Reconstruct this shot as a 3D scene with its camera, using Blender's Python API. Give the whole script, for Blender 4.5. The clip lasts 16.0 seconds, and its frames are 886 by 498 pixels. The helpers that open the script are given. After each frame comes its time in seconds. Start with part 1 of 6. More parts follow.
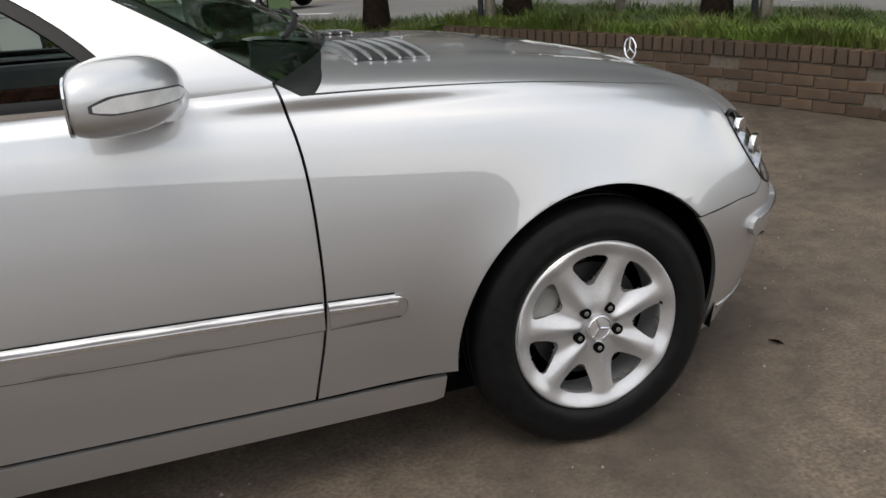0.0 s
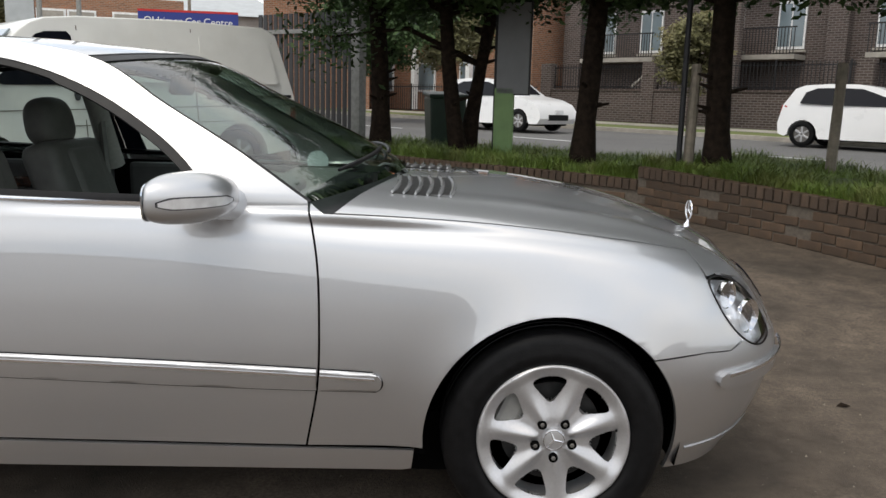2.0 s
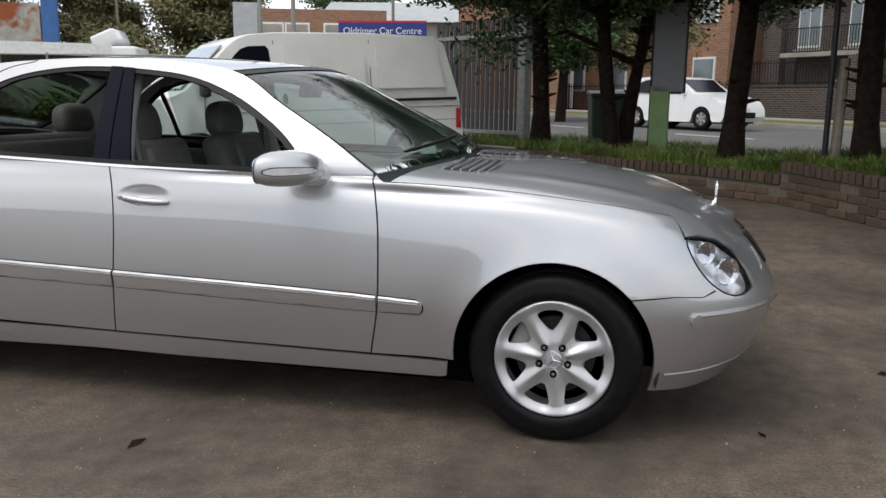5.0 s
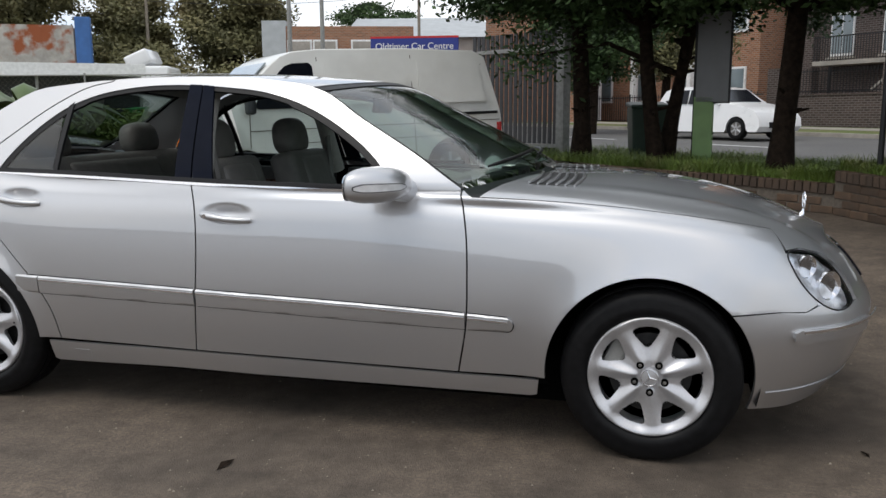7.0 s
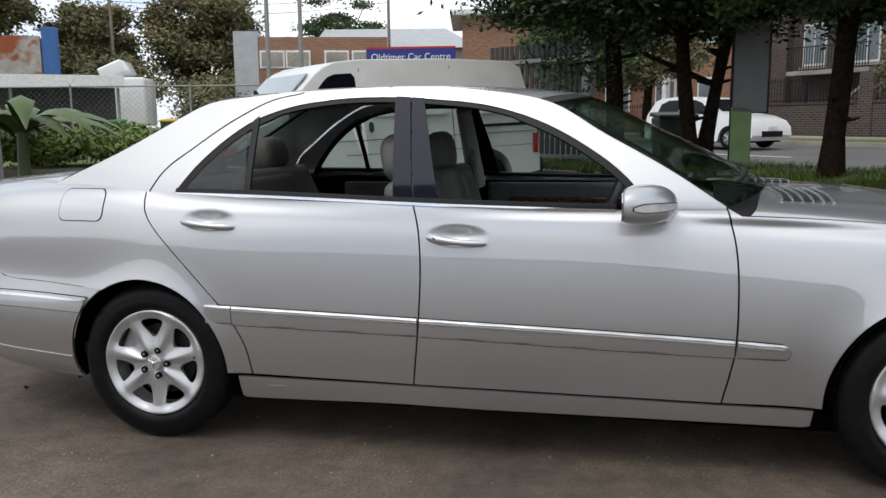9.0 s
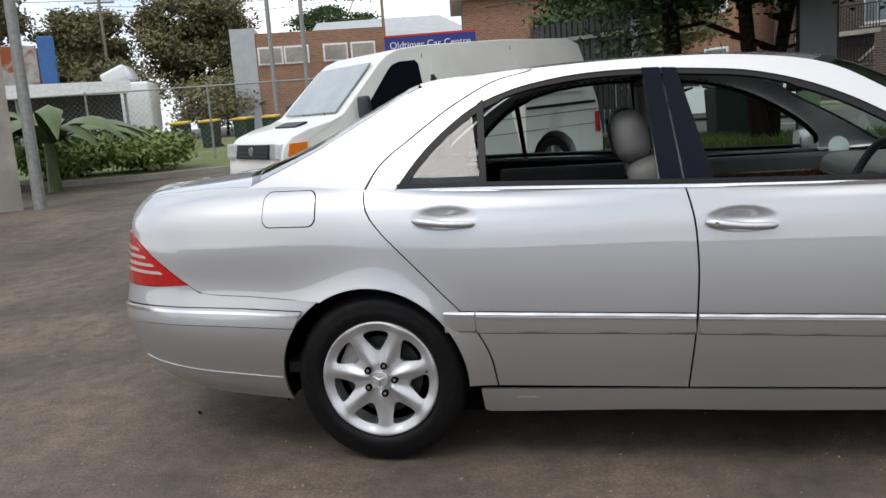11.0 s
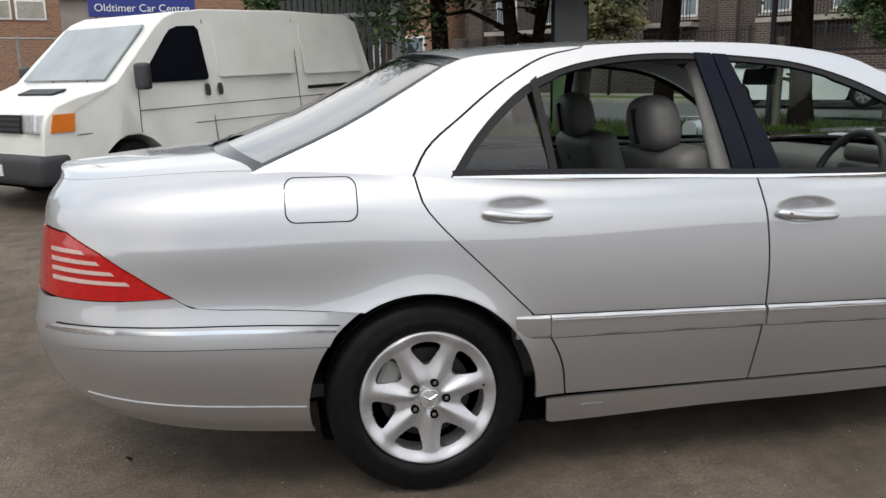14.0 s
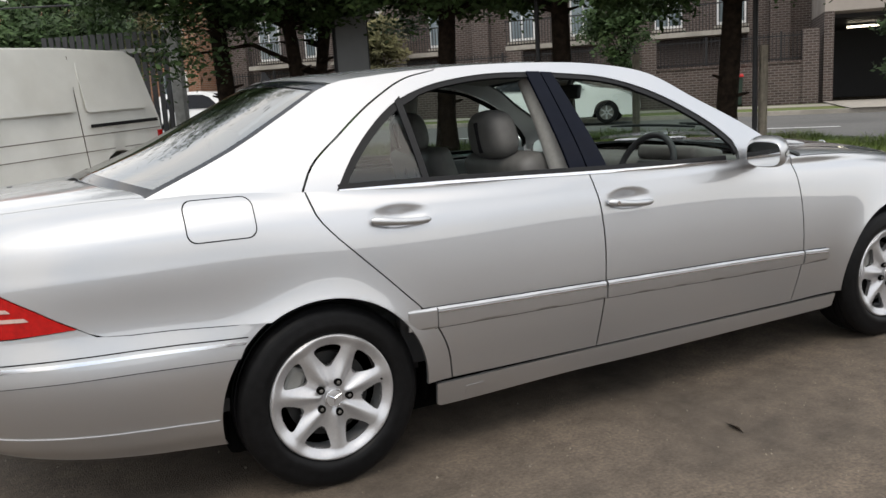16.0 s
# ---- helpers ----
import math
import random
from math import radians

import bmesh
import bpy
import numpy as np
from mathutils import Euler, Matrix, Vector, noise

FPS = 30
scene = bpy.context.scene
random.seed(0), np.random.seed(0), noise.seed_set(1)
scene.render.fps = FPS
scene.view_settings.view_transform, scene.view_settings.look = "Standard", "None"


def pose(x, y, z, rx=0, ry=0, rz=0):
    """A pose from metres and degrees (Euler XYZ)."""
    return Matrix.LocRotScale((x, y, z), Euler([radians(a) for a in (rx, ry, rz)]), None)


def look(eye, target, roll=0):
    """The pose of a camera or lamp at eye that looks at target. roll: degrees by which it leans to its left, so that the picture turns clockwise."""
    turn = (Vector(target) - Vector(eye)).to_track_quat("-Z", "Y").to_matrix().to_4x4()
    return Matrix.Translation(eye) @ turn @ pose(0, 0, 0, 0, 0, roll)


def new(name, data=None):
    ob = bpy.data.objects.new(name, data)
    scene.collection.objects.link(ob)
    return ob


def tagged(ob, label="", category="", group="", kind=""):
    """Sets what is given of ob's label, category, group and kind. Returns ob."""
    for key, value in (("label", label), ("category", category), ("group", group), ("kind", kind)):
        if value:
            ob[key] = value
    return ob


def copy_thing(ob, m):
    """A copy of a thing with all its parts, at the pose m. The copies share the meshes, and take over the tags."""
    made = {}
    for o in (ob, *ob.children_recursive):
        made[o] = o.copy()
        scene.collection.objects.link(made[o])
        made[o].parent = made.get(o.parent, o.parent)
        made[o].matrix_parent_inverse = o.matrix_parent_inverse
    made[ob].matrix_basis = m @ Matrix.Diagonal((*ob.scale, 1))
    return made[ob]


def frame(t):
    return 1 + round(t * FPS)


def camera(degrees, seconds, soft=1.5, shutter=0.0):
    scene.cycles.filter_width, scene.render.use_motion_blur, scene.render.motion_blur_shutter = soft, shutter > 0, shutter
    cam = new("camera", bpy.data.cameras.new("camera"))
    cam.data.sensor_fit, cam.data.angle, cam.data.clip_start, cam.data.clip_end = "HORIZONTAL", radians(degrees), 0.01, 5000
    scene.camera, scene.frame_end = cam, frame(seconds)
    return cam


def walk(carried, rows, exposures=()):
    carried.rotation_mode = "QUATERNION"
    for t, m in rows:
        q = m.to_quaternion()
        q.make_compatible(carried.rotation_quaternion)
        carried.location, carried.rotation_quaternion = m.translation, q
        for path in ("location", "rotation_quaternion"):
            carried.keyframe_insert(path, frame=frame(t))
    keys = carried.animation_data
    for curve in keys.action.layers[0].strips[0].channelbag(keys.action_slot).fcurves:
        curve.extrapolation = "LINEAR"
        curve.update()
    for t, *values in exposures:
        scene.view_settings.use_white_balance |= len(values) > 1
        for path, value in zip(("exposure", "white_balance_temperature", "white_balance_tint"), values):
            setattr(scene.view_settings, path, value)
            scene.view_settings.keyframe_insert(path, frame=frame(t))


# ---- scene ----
cam = camera(57.0, 16.0)
PATH = [
    (0, (2.043, -2.532, 1.186), (2.624, -0.729, 0.544), -3.7),
    (0.5, (2.207, -2.614, 1.185), (2.676, -0.779, 0.545), -3.3),
    (1, (2.368, -2.71, 1.18), (2.517, -0.804, 0.592), -2.3),
    (1.5, (2.449, -2.869, 1.202), (2.392, -0.921, 0.753), -1.3),
    (2, (2.6, -3.105, 1.277), (2.628, -1.136, 0.924), 1.5),
    (2.5, (2.764, -3.246, 1.272), (2.699, -1.267, 0.987), -0.2),
    (3, (2.943, -3.422, 1.271), (2.627, -1.488, 0.871), 0.4),
    (3.5, (3.02, -3.638, 1.269), (2.761, -1.697, 0.861), -1.0),
    (4, (3.115, -3.781, 1.272), (2.784, -1.851, 0.868), 1.3),
    (4.2, (3.171, -3.792, 1.275), (2.769, -1.867, 0.911), 2.2),
    (6.3, (3.24, -3.846, 1.274), (2.787, -1.933, 0.908), -0.2),
    (6.5, (3.176, -3.829, 1.278), (2.71, -1.92, 0.906), 0.4),
    (7, (2.974, -3.821, 1.273), (2.467, -1.914, 0.947), -0.3),
    (7.5, (2.756, -3.792, 1.275), (2.153, -1.914, 0.942), 0.1),
    (8, (2.44, -3.707, 1.281), (1.977, -1.787, 0.968), -0.1),
    (8.5, (2.162, -3.735, 1.263), (1.678, -1.823, 0.93), 2.1),
    (9, (1.861, -3.831, 1.293), (1.455, -1.896, 0.991), -0.6),
    (9.5, (1.62, -3.81, 1.293), (1.193, -1.877, 1.003), 0.3),
    (10, (1.317, -3.738, 1.296), (0.885, -1.801, 1.05), -2.5),
    (10.2, (1.217, -3.728, 1.296), (0.74, -1.812, 0.977), -2.0),
    (12.3, (0.325, -3.525, 1.304), (0.248, -1.559, 0.944), -4.0),
    (12.5, (0.239, -3.494, 1.296), (0.196, -1.532, 0.91), -0.8),
    (13, (-0.027, -3.5, 1.328), (0.161, -1.548, 0.934), -0.8),
    (13.5, (-0.227, -3.425, 1.321), (0.015, -1.491, 0.872), 0.2),
    (14, (-0.411, -3.296, 1.331), (-0.033, -1.375, 0.922), -1.0),
    (14.5, (-0.579, -3.248, 1.329), (-0.068, -1.351, 0.956), -1.7),
    (15, (-0.768, -3.235, 1.312), (-0.058, -1.405, 0.933), -6.3),
    (15.5, (-0.856, -3.269, 1.32), (-0.022, -1.476, 1.023), -5.3),
    (16, (-0.844, -3.432, 1.305), (0.052, -1.68, 0.95), -3.4),
]
walk(cam, [(t, look(eye, target, roll)) for t, eye, target, roll in PATH],
     [(0, 0.05, 7050, 10), (4, -0.08, 6850, 10), (8, -0.25, 6650, 10), (10, -0.17, 6650, 10), (12.5, -0.06, 6750, 10), (15, 0.02, 6950, 10), (16, 0.06, 7000, 10)])

# ---- light ----
world = bpy.data.worlds.new("sky")
scene.world = world
world.use_nodes = True
wn, wl = world.node_tree.nodes, world.node_tree.links
sky = wn.new("ShaderNodeTexSky")
sky.sky_type, sky.sun_disc = "NISHITA", False
sky.sun_elevation, sky.sun_rotation = radians(52), radians(150)
sky.air_density, sky.dust_density = 1.0, 3.0
haze = wn.new("ShaderNodeTexNoise")
haze.inputs["Scale"].default_value, haze.inputs["Detail"].default_value = 2.2, 5
band = wn.new("ShaderNodeValToRGB")
band.color_ramp.elements[0].position, band.color_ramp.elements[1].position = 0.32, 0.62
band.color_ramp.elements[0].color = (5.4, 7.0, 9.2, 1)
band.color_ramp.elements[1].color = (11.5, 11.6, 11.8, 1)
cover = wn.new("ShaderNodeMix")
cover.data_type = "RGBA"
cover.inputs["Factor"].default_value = 0.86
texco = wn.new("ShaderNodeTexCoord")
stretch = wn.new("ShaderNodeMapping")
stretch.inputs["Scale"].default_value = (1, 1, 2.6)
wl.new(texco.outputs["Generated"], stretch.inputs["Vector"])
wl.new(stretch.outputs["Vector"], haze.inputs["Vector"])
wl.new(haze.outputs["Fac"], band.inputs["Fac"])
wl.new(sky.outputs["Color"], cover.inputs["A"])
wl.new(band.outputs["Color"], cover.inputs["B"])
wl.new(cover.outputs["Result"], wn["Background"].inputs["Color"])
wn["Background"].inputs["Strength"].default_value = 0.14
sun = new("sun", bpy.data.lights.new("sun", "SUN"))
sun.data.energy, sun.data.angle, sun.data.color = 1.2, radians(25), (1, 0.96, 0.9)
sun.matrix_world = look((-4, -7, 12), (0, 0, 0))

# ---- materials ----
MATERIALS = {}


def material(name, base, rough=0.6, metal=0.0, vary=0.12, size=8.0, bump=0.0, bump_size=60.0, coat=0.0, second=None, second_at=(0.45, 0.65), second_size=1.5, per_object=0.0, **extra):
    """A surface with two scales of variation in colour and roughness, and fine relief."""
    m = bpy.data.materials.new(name)
    m.use_nodes = True
    n, l = m.node_tree.nodes, m.node_tree.links
    b = n["Principled BSDF"]
    b.inputs["Metallic"].default_value, b.inputs["Coat Weight"].default_value = metal, coat
    b.inputs["Coat Roughness"].default_value = 0.04
    co = n.new("ShaderNodeTexCoord")
    fine = n.new("ShaderNodeTexNoise")
    fine.inputs["Scale"].default_value, fine.inputs["Detail"].default_value = size, 6
    l.new(co.outputs["Object"], fine.inputs["Vector"])
    ramp = n.new("ShaderNodeMapRange")
    ramp.inputs["From Min"].default_value, ramp.inputs["From Max"].default_value = 0.3, 0.7
    ramp.inputs["To Min"].default_value, ramp.inputs["To Max"].default_value = 1 - vary, 1 + vary
    l.new(fine.outputs["Fac"], ramp.inputs["Value"])
    value = ramp.outputs["Result"]
    if per_object:
        info, spread, times = n.new("ShaderNodeObjectInfo"), n.new("ShaderNodeMapRange"), n.new("ShaderNodeMath")
        spread.inputs["To Min"].default_value, spread.inputs["To Max"].default_value = 1 - per_object, 1 + per_object
        times.operation = "MULTIPLY"
        l.new(info.outputs["Random"], spread.inputs["Value"])
        l.new(spread.outputs["Result"], times.inputs[0])
        l.new(value, times.inputs[1])
        value = times.outputs["Value"]
    tint = n.new("ShaderNodeMix")
    tint.data_type, tint.blend_type = "RGBA", "MULTIPLY"
    tint.inputs["Factor"].default_value = 1
    tint.inputs["A"].default_value = (*base, 1)
    l.new(value, tint.inputs["B"])
    colour = tint.outputs["Result"]
    if second:
        large, cut, mix = n.new("ShaderNodeTexNoise"), n.new("ShaderNodeMapRange"), n.new("ShaderNodeMix")
        large.inputs["Scale"].default_value, large.inputs["Detail"].default_value = second_size, 7
        l.new(co.outputs["Object"], large.inputs["Vector"])
        cut.inputs["From Min"].default_value, cut.inputs["From Max"].default_value = second_at
        l.new(large.outputs["Fac"], cut.inputs["Value"])
        mix.data_type = "RGBA"
        mix.inputs["B"].default_value = (*second, 1)
        l.new(cut.outputs["Result"], mix.inputs["Factor"])
        l.new(colour, mix.inputs["A"])
        colour = mix.outputs["Result"]
    l.new(colour, b.inputs["Base Color"])
    rr = n.new("ShaderNodeMapRange")
    rr.inputs["To Min"].default_value, rr.inputs["To Max"].default_value = max(rough - 0.08, 0.0), min(rough + 0.08, 1)
    l.new(fine.outputs["Fac"], rr.inputs["Value"])
    l.new(rr.outputs["Result"], b.inputs["Roughness"])
    if bump:
        grain, bm = n.new("ShaderNodeTexNoise"), n.new("ShaderNodeBump")
        grain.inputs["Scale"].default_value, grain.inputs["Detail"].default_value = bump_size, 4
        l.new(co.outputs["Object"], grain.inputs["Vector"])
        bm.inputs["Strength"].default_value, bm.inputs["Distance"].default_value = bump, 0.02
        l.new(grain.outputs["Fac"], bm.inputs["Height"])
        l.new(bm.outputs["Normal"], b.inputs["Normal"])
    for key, v in extra.items():
        b.inputs[key.replace("_", " ")].default_value = v
    MATERIALS[name] = m
    return m


def glass(name, tint, clear=0.85, rough=0.0, least=0.07):
    """A thin pane: mostly clear, tinted, with gloss by its angle."""
    m = bpy.data.materials.new(name)
    m.use_nodes = True
    n, l = m.node_tree.nodes, m.node_tree.links
    n.remove(n["Principled BSDF"])
    see, shine, mix, edge = n.new("ShaderNodeBsdfTransparent"), n.new("ShaderNodeBsdfGlossy"), n.new("ShaderNodeMixShader"), n.new("ShaderNodeLayerWeight")
    steep, gloss = n.new("ShaderNodeMath"), n.new("ShaderNodeMapRange")
    see.inputs["Color"].default_value = (*[c * clear for c in tint], 1)
    shine.inputs["Roughness"].default_value = rough
    edge.inputs["Blend"].default_value = 0.5
    steep.operation = "POWER"
    steep.inputs[1].default_value = 3.6
    gloss.inputs["To Min"].default_value, gloss.inputs["To Max"].default_value = least, 1.0
    l.new(edge.outputs["Facing"], steep.inputs[0])
    l.new(steep.outputs[0], gloss.inputs["Value"])
    l.new(gloss.outputs["Result"], mix.inputs["Fac"])
    l.new(see.outputs["BSDF"], mix.inputs[1])
    l.new(shine.outputs["BSDF"], mix.inputs[2])
    l.new(mix.outputs["Shader"], n["Material Output"].inputs["Surface"])
    MATERIALS[name] = m
    return m


PAINT = material("silver_paint", (0.53, 0.535, 0.55), 0.46, 0.97, 0.05, 900, coat=1.0, Coat_IOR=2.0, Coat_Roughness=0.01)
BLACK_TRIM = material("black_trim", (0.008, 0.008, 0.009), 0.45, 0, 0.2, 30, Specular_IOR_Level=0.25)
GLOSS_BLACK = material("gloss_black", (0.006, 0.007, 0.011), 0.08, 0, 0.1, 20, Specular_IOR_Level=0.22)
PILLAR_BLACK = material("pillar_gloss_black", (0.006, 0.007, 0.012), 0.06, 0, 0.1, 20, Specular_IOR_Level=0.10, Specular_Tint=(0.75, 0.82, 1.0, 1))
CHROME = material("chrome", (0.82, 0.82, 0.84), 0.12, 1.0, 0.04, 40)
RUBBER = material("tyre_rubber", (0.0075, 0.0075, 0.008), 0.38, 0, 0.25, 40, 0.08, 220, Specular_IOR_Level=0.12)
DISC = material("dark_steel", (0.03, 0.03, 0.03), 0.5, 0.5, 0.25, 30)
MIRROR = material("mirror_glass", (0.7, 0.72, 0.74), 0.02, 1.0, 0.02)
ALLOY = material("alloy_silver", (0.52, 0.52, 0.535), 0.36, 0.65, 0.05, 120, coat=0.35)
BRAKE = material("brake_metal", (0.20, 0.19, 0.18), 0.5, 0.8, 0.25, 30)
# Near-black colour that carries the shade of gaps, recesses and undersides.
SHADE_BLACK = material("shade_black", (0.0025, 0.0025, 0.0025), 0.95, Specular_IOR_Level=0.05)
LEATHER = material("grey_leather", (0.135, 0.132, 0.127), 0.55, 0, 0.12, 20, 0.12, 300)
LEATHER_DARK = material("dark_grey_leather", (0.05, 0.05, 0.052), 0.6, 0, 0.15, 25, 0.12, 300)
HEADLINER = material("headliner_cloth", (0.30, 0.295, 0.28), 0.9, 0, 0.08, 60)
WOOD = material("walnut_veneer", (0.045, 0.016, 0.009), 0.25, 0, 0.4, 25, coat=0.5)
WINDSCREEN = glass("windscreen_glass", (0.74, 0.90, 0.83), 0.93)
SIDE_GLASS = glass("side_glass", (0.66, 0.76, 0.74), 0.85)
REAR_GLASS = glass("rear_glass", (0.50, 0.62, 0.60), 0.7, 0.0, 0.36)
LAMP_GLASS = glass("lamp_lens", (0.95, 0.97, 1.0), 0.95)
REFLECTOR = material("lamp_reflector", (0.85, 0.86, 0.88), 0.34, 0.85, 0.15, 22)
RED_LENS = material("red_lens", (0.42, 0.004, 0.004), 0.10, 0, 0.2, 60, coat=0.5)
PALE_LENS = material("pale_lens", (0.58, 0.42, 0.38), 0.15, 0, 0.1, 90, coat=1.0)
AMBER = material("amber_lens", (0.75, 0.19, 0.012), 0.15, 0, 0.15, 120, coat=1.0)
ASPHALT = material("asphalt", (0.136, 0.105, 0.079), 0.84, 0, 0.42, 75, 0.45, 150, second=(0.070, 0.055, 0.042), second_at=(0.38, 0.66), second_size=0.9)
ROAD = material("street_asphalt", (0.12, 0.117, 0.112), 0.9, 0, 0.15, 12, 0.3, 60, second=(0.095, 0.092, 0.09), second_size=0.3)
CONCRETE = material("concrete", (0.36, 0.33, 0.29), 0.85, 0, 0.15, 6, 0.25, 30, second=(0.26, 0.24, 0.21), second_size=0.8)
GRASS_SOIL = material("grass_soil", (0.045, 0.06, 0.015), 0.95, 0, 0.4, 7, 0.6, 30, second=(0.075, 0.10, 0.022), second_size=1.2)
GRASS = material("grass_blades", (0.12, 0.18, 0.03), 0.6, 0, 0.45, 1.3, second=(0.20, 0.20, 0.07), second_at=(0.5, 0.72), second_size=1.6)
LAWN = material("lawn", (0.10, 0.135, 0.03), 0.9, 0, 0.25, 3, 0.5, 40, second=(0.16, 0.15, 0.06), second_size=0.4)
BRICK = material("clay_brick", (0.100, 0.062, 0.038), 0.88, 0, 0.25, 14, 0.35, 90, second=(0.055, 0.04, 0.03), second_at=(0.48, 0.75), second_size=3, per_object=0.38)
nodes, links = ASPHALT.node_tree.nodes, ASPHALT.node_tree.links
patch, patch_range, patch_mix, patch_co = nodes.new("ShaderNodeTexNoise"), nodes.new("ShaderNodeMapRange"), nodes.new("ShaderNodeMix"), nodes.new("ShaderNodeTexCoord")
patch.inputs["Scale"].default_value, patch.inputs["Detail"].default_value, patch.inputs["Roughness"].default_value = 7.0, 10, 0.72
patch_range.inputs["From Min"].default_value, patch_range.inputs["From Max"].default_value = 0.34, 0.66
patch_range.inputs["To Min"].default_value, patch_range.inputs["To Max"].default_value = 0.68, 1.36
patch_mix.data_type, patch_mix.blend_type = "RGBA", "MULTIPLY"
patch_mix.inputs["Factor"].default_value = 1
links.new(patch_co.outputs["Object"], patch.inputs["Vector"])
links.new(patch.outputs["Fac"], patch_range.inputs["Value"])
links.new(nodes["Principled BSDF"].inputs["Base Color"].links[0].from_socket, patch_mix.inputs["A"])
links.new(patch_range.outputs["Result"], patch_mix.inputs["B"])
links.new(patch_mix.outputs["Result"], nodes["Principled BSDF"].inputs["Base Color"])
MORTAR = material("mortar", (0.12, 0.10, 0.08), 0.95, 0, 0.2, 30, 0.3, 90)
BARK = material("bark", (0.020, 0.014, 0.010), 0.95, 0, 0.5, 14, 1.0, 26, Specular_IOR_Level=0.1)
LEAF = material("dark_foliage", (0.030, 0.062, 0.014), 0.75, 0, 0.5, 2.0, second=(0.065, 0.110, 0.024), second_at=(0.55, 0.75), second_size=0.8)
GUM_LEAF = material("gum_foliage", (0.12, 0.115, 0.046), 0.7, 0, 0.5, 0.6, second=(0.17, 0.14, 0.06), second_size=0.25)
PALM = material("banana_leaf", (0.07, 0.11, 0.03), 0.5, 0, 0.3, 3, second=(0.12, 0.14, 0.06), second_size=1)
VAN_WHITE = material("van_white_paint", (0.72, 0.72, 0.68), 0.35, 0, 0.05, 3, coat=0.5, second=(0.62, 0.61, 0.56), second_at=(0.5, 0.8), second_size=1.3)
CAR_WHITE = material("car_white_paint", (0.78, 0.78, 0.78), 0.3, 0, 0.02, 3, coat=0.8)
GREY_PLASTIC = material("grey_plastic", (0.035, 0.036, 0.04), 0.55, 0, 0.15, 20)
STEEL = material("galvanised_steel", (0.28, 0.28, 0.27), 0.55, 0.4, 0.2, 15)
FENCE_BLACK = material("black_iron", (0.015, 0.015, 0.017), 0.5, 0.2, 0.2, 20)
GREEN_PAINT = material("pale_green_paint", (0.20, 0.32, 0.13), 0.6, 0, 0.12, 4)
GREEN_BOX = material("dark_green_plastic", (0.012, 0.030, 0.020), 0.5, 0, 0.2, 6)
GREY_SIGN = material("grey_sign_back", (0.17, 0.175, 0.18), 0.5, 0, 0.08, 4)
SIGN_BLUE = material("blue_sign", (0.018, 0.035, 0.22), 0.5, 0, 0.08, 2)
SIGN_RED = material("red_sign", (0.5, 0.02, 0.02), 0.5)
SIGN_WHITE = material("white_sign", (0.75, 0.75, 0.75), 0.5)
TIMBER = material("weathered_timber", (0.22, 0.19, 0.15), 0.85, 0, 0.25, 12, 0.3, 50)
RUST = material("rusty_sheet", (0.42, 0.40, 0.36), 0.8, 0.1, 0.2, 3, 0.2, 20, second=(0.30, 0.085, 0.03), second_at=(0.46, 0.56), second_size=1.1)
BLUE_SHEET = material("blue_sheet", (0.04, 0.13, 0.35), 0.6, 0, 0.15, 3)
ROOF_SHEET = material("pale_roof_sheet", (0.42, 0.44, 0.45), 0.55, 0.2, 0.1, 2)
RENDER_WALL = material("rendered_wall", (0.34, 0.30, 0.27), 0.85, 0, 0.12, 1.5, 0.15, 30, second=(0.27, 0.24, 0.22), second_size=0.5)
FAR_ORANGE = material("orange_brick", (0.30, 0.115, 0.05), 0.9, 0, 0.2, 3)
WINDOW_GLASS = material("house_window_glass", (0.16, 0.20, 0.22), 0.08, 0, 0.3, 0.6, coat=0.5)
YELLOW_LID = material("yellow_plastic", (0.65, 0.40, 0.02), 0.5)
RED_LID = material("red_plastic", (0.45, 0.02, 0.02), 0.5)
BIN_GREEN = material("bright_green_plastic", (0.03, 0.22, 0.06), 0.5)
STRIP_LIGHT = material("strip_light", (0.9, 0.9, 0.8), 0.5, Emission_Color=(1, 0.93, 0.75, 1), Emission_Strength=4.0)


def brick_wall(name, base, mortar, scale):
    """Far brickwork: courses in the material, with recessed joints."""
    m = material(name, base, 0.9, 0, 0.15, 2)
    n, l = m.node_tree.nodes, m.node_tree.links
    b, co = n["Principled BSDF"], n.new("ShaderNodeTexCoord")
    br, split, merge, add = n.new("ShaderNodeTexBrick"), n.new("ShaderNodeSeparateXYZ"), n.new("ShaderNodeCombineXYZ"), n.new("ShaderNodeMath")
    l.new(co.outputs["Object"], split.inputs[0])
    l.new(split.outputs["X"], add.inputs[0])
    l.new(split.outputs["Y"], add.inputs[1])
    l.new(add.outputs[0], merge.inputs["X"])
    l.new(split.outputs["Z"], merge.inputs["Y"])
    l.new(merge.outputs[0], br.inputs["Vector"])
    br.inputs["Scale"].default_value = scale
    br.inputs["Mortar Size"].default_value, br.inputs["Brick Width"].default_value, br.inputs["Row Height"].default_value = 0.012, 0.24, 0.086
    br.inputs["Color1"].default_value = (*base, 1)
    br.inputs["Color2"].default_value = (*[c * 0.6 for c in base], 1)
    br.inputs["Mortar"].default_value = (*mortar, 1)
    l.new(br.outputs["Color"], b.inputs["Base Color"])
    bump = n.new("ShaderNodeBump")
    bump.inputs["Strength"].default_value, bump.inputs["Distance"].default_value = 0.4, 0.01
    bump.invert = True
    l.new(br.outputs["Fac"], bump.inputs["Height"])
    l.new(bump.outputs["Normal"], b.inputs["Normal"])
    return m


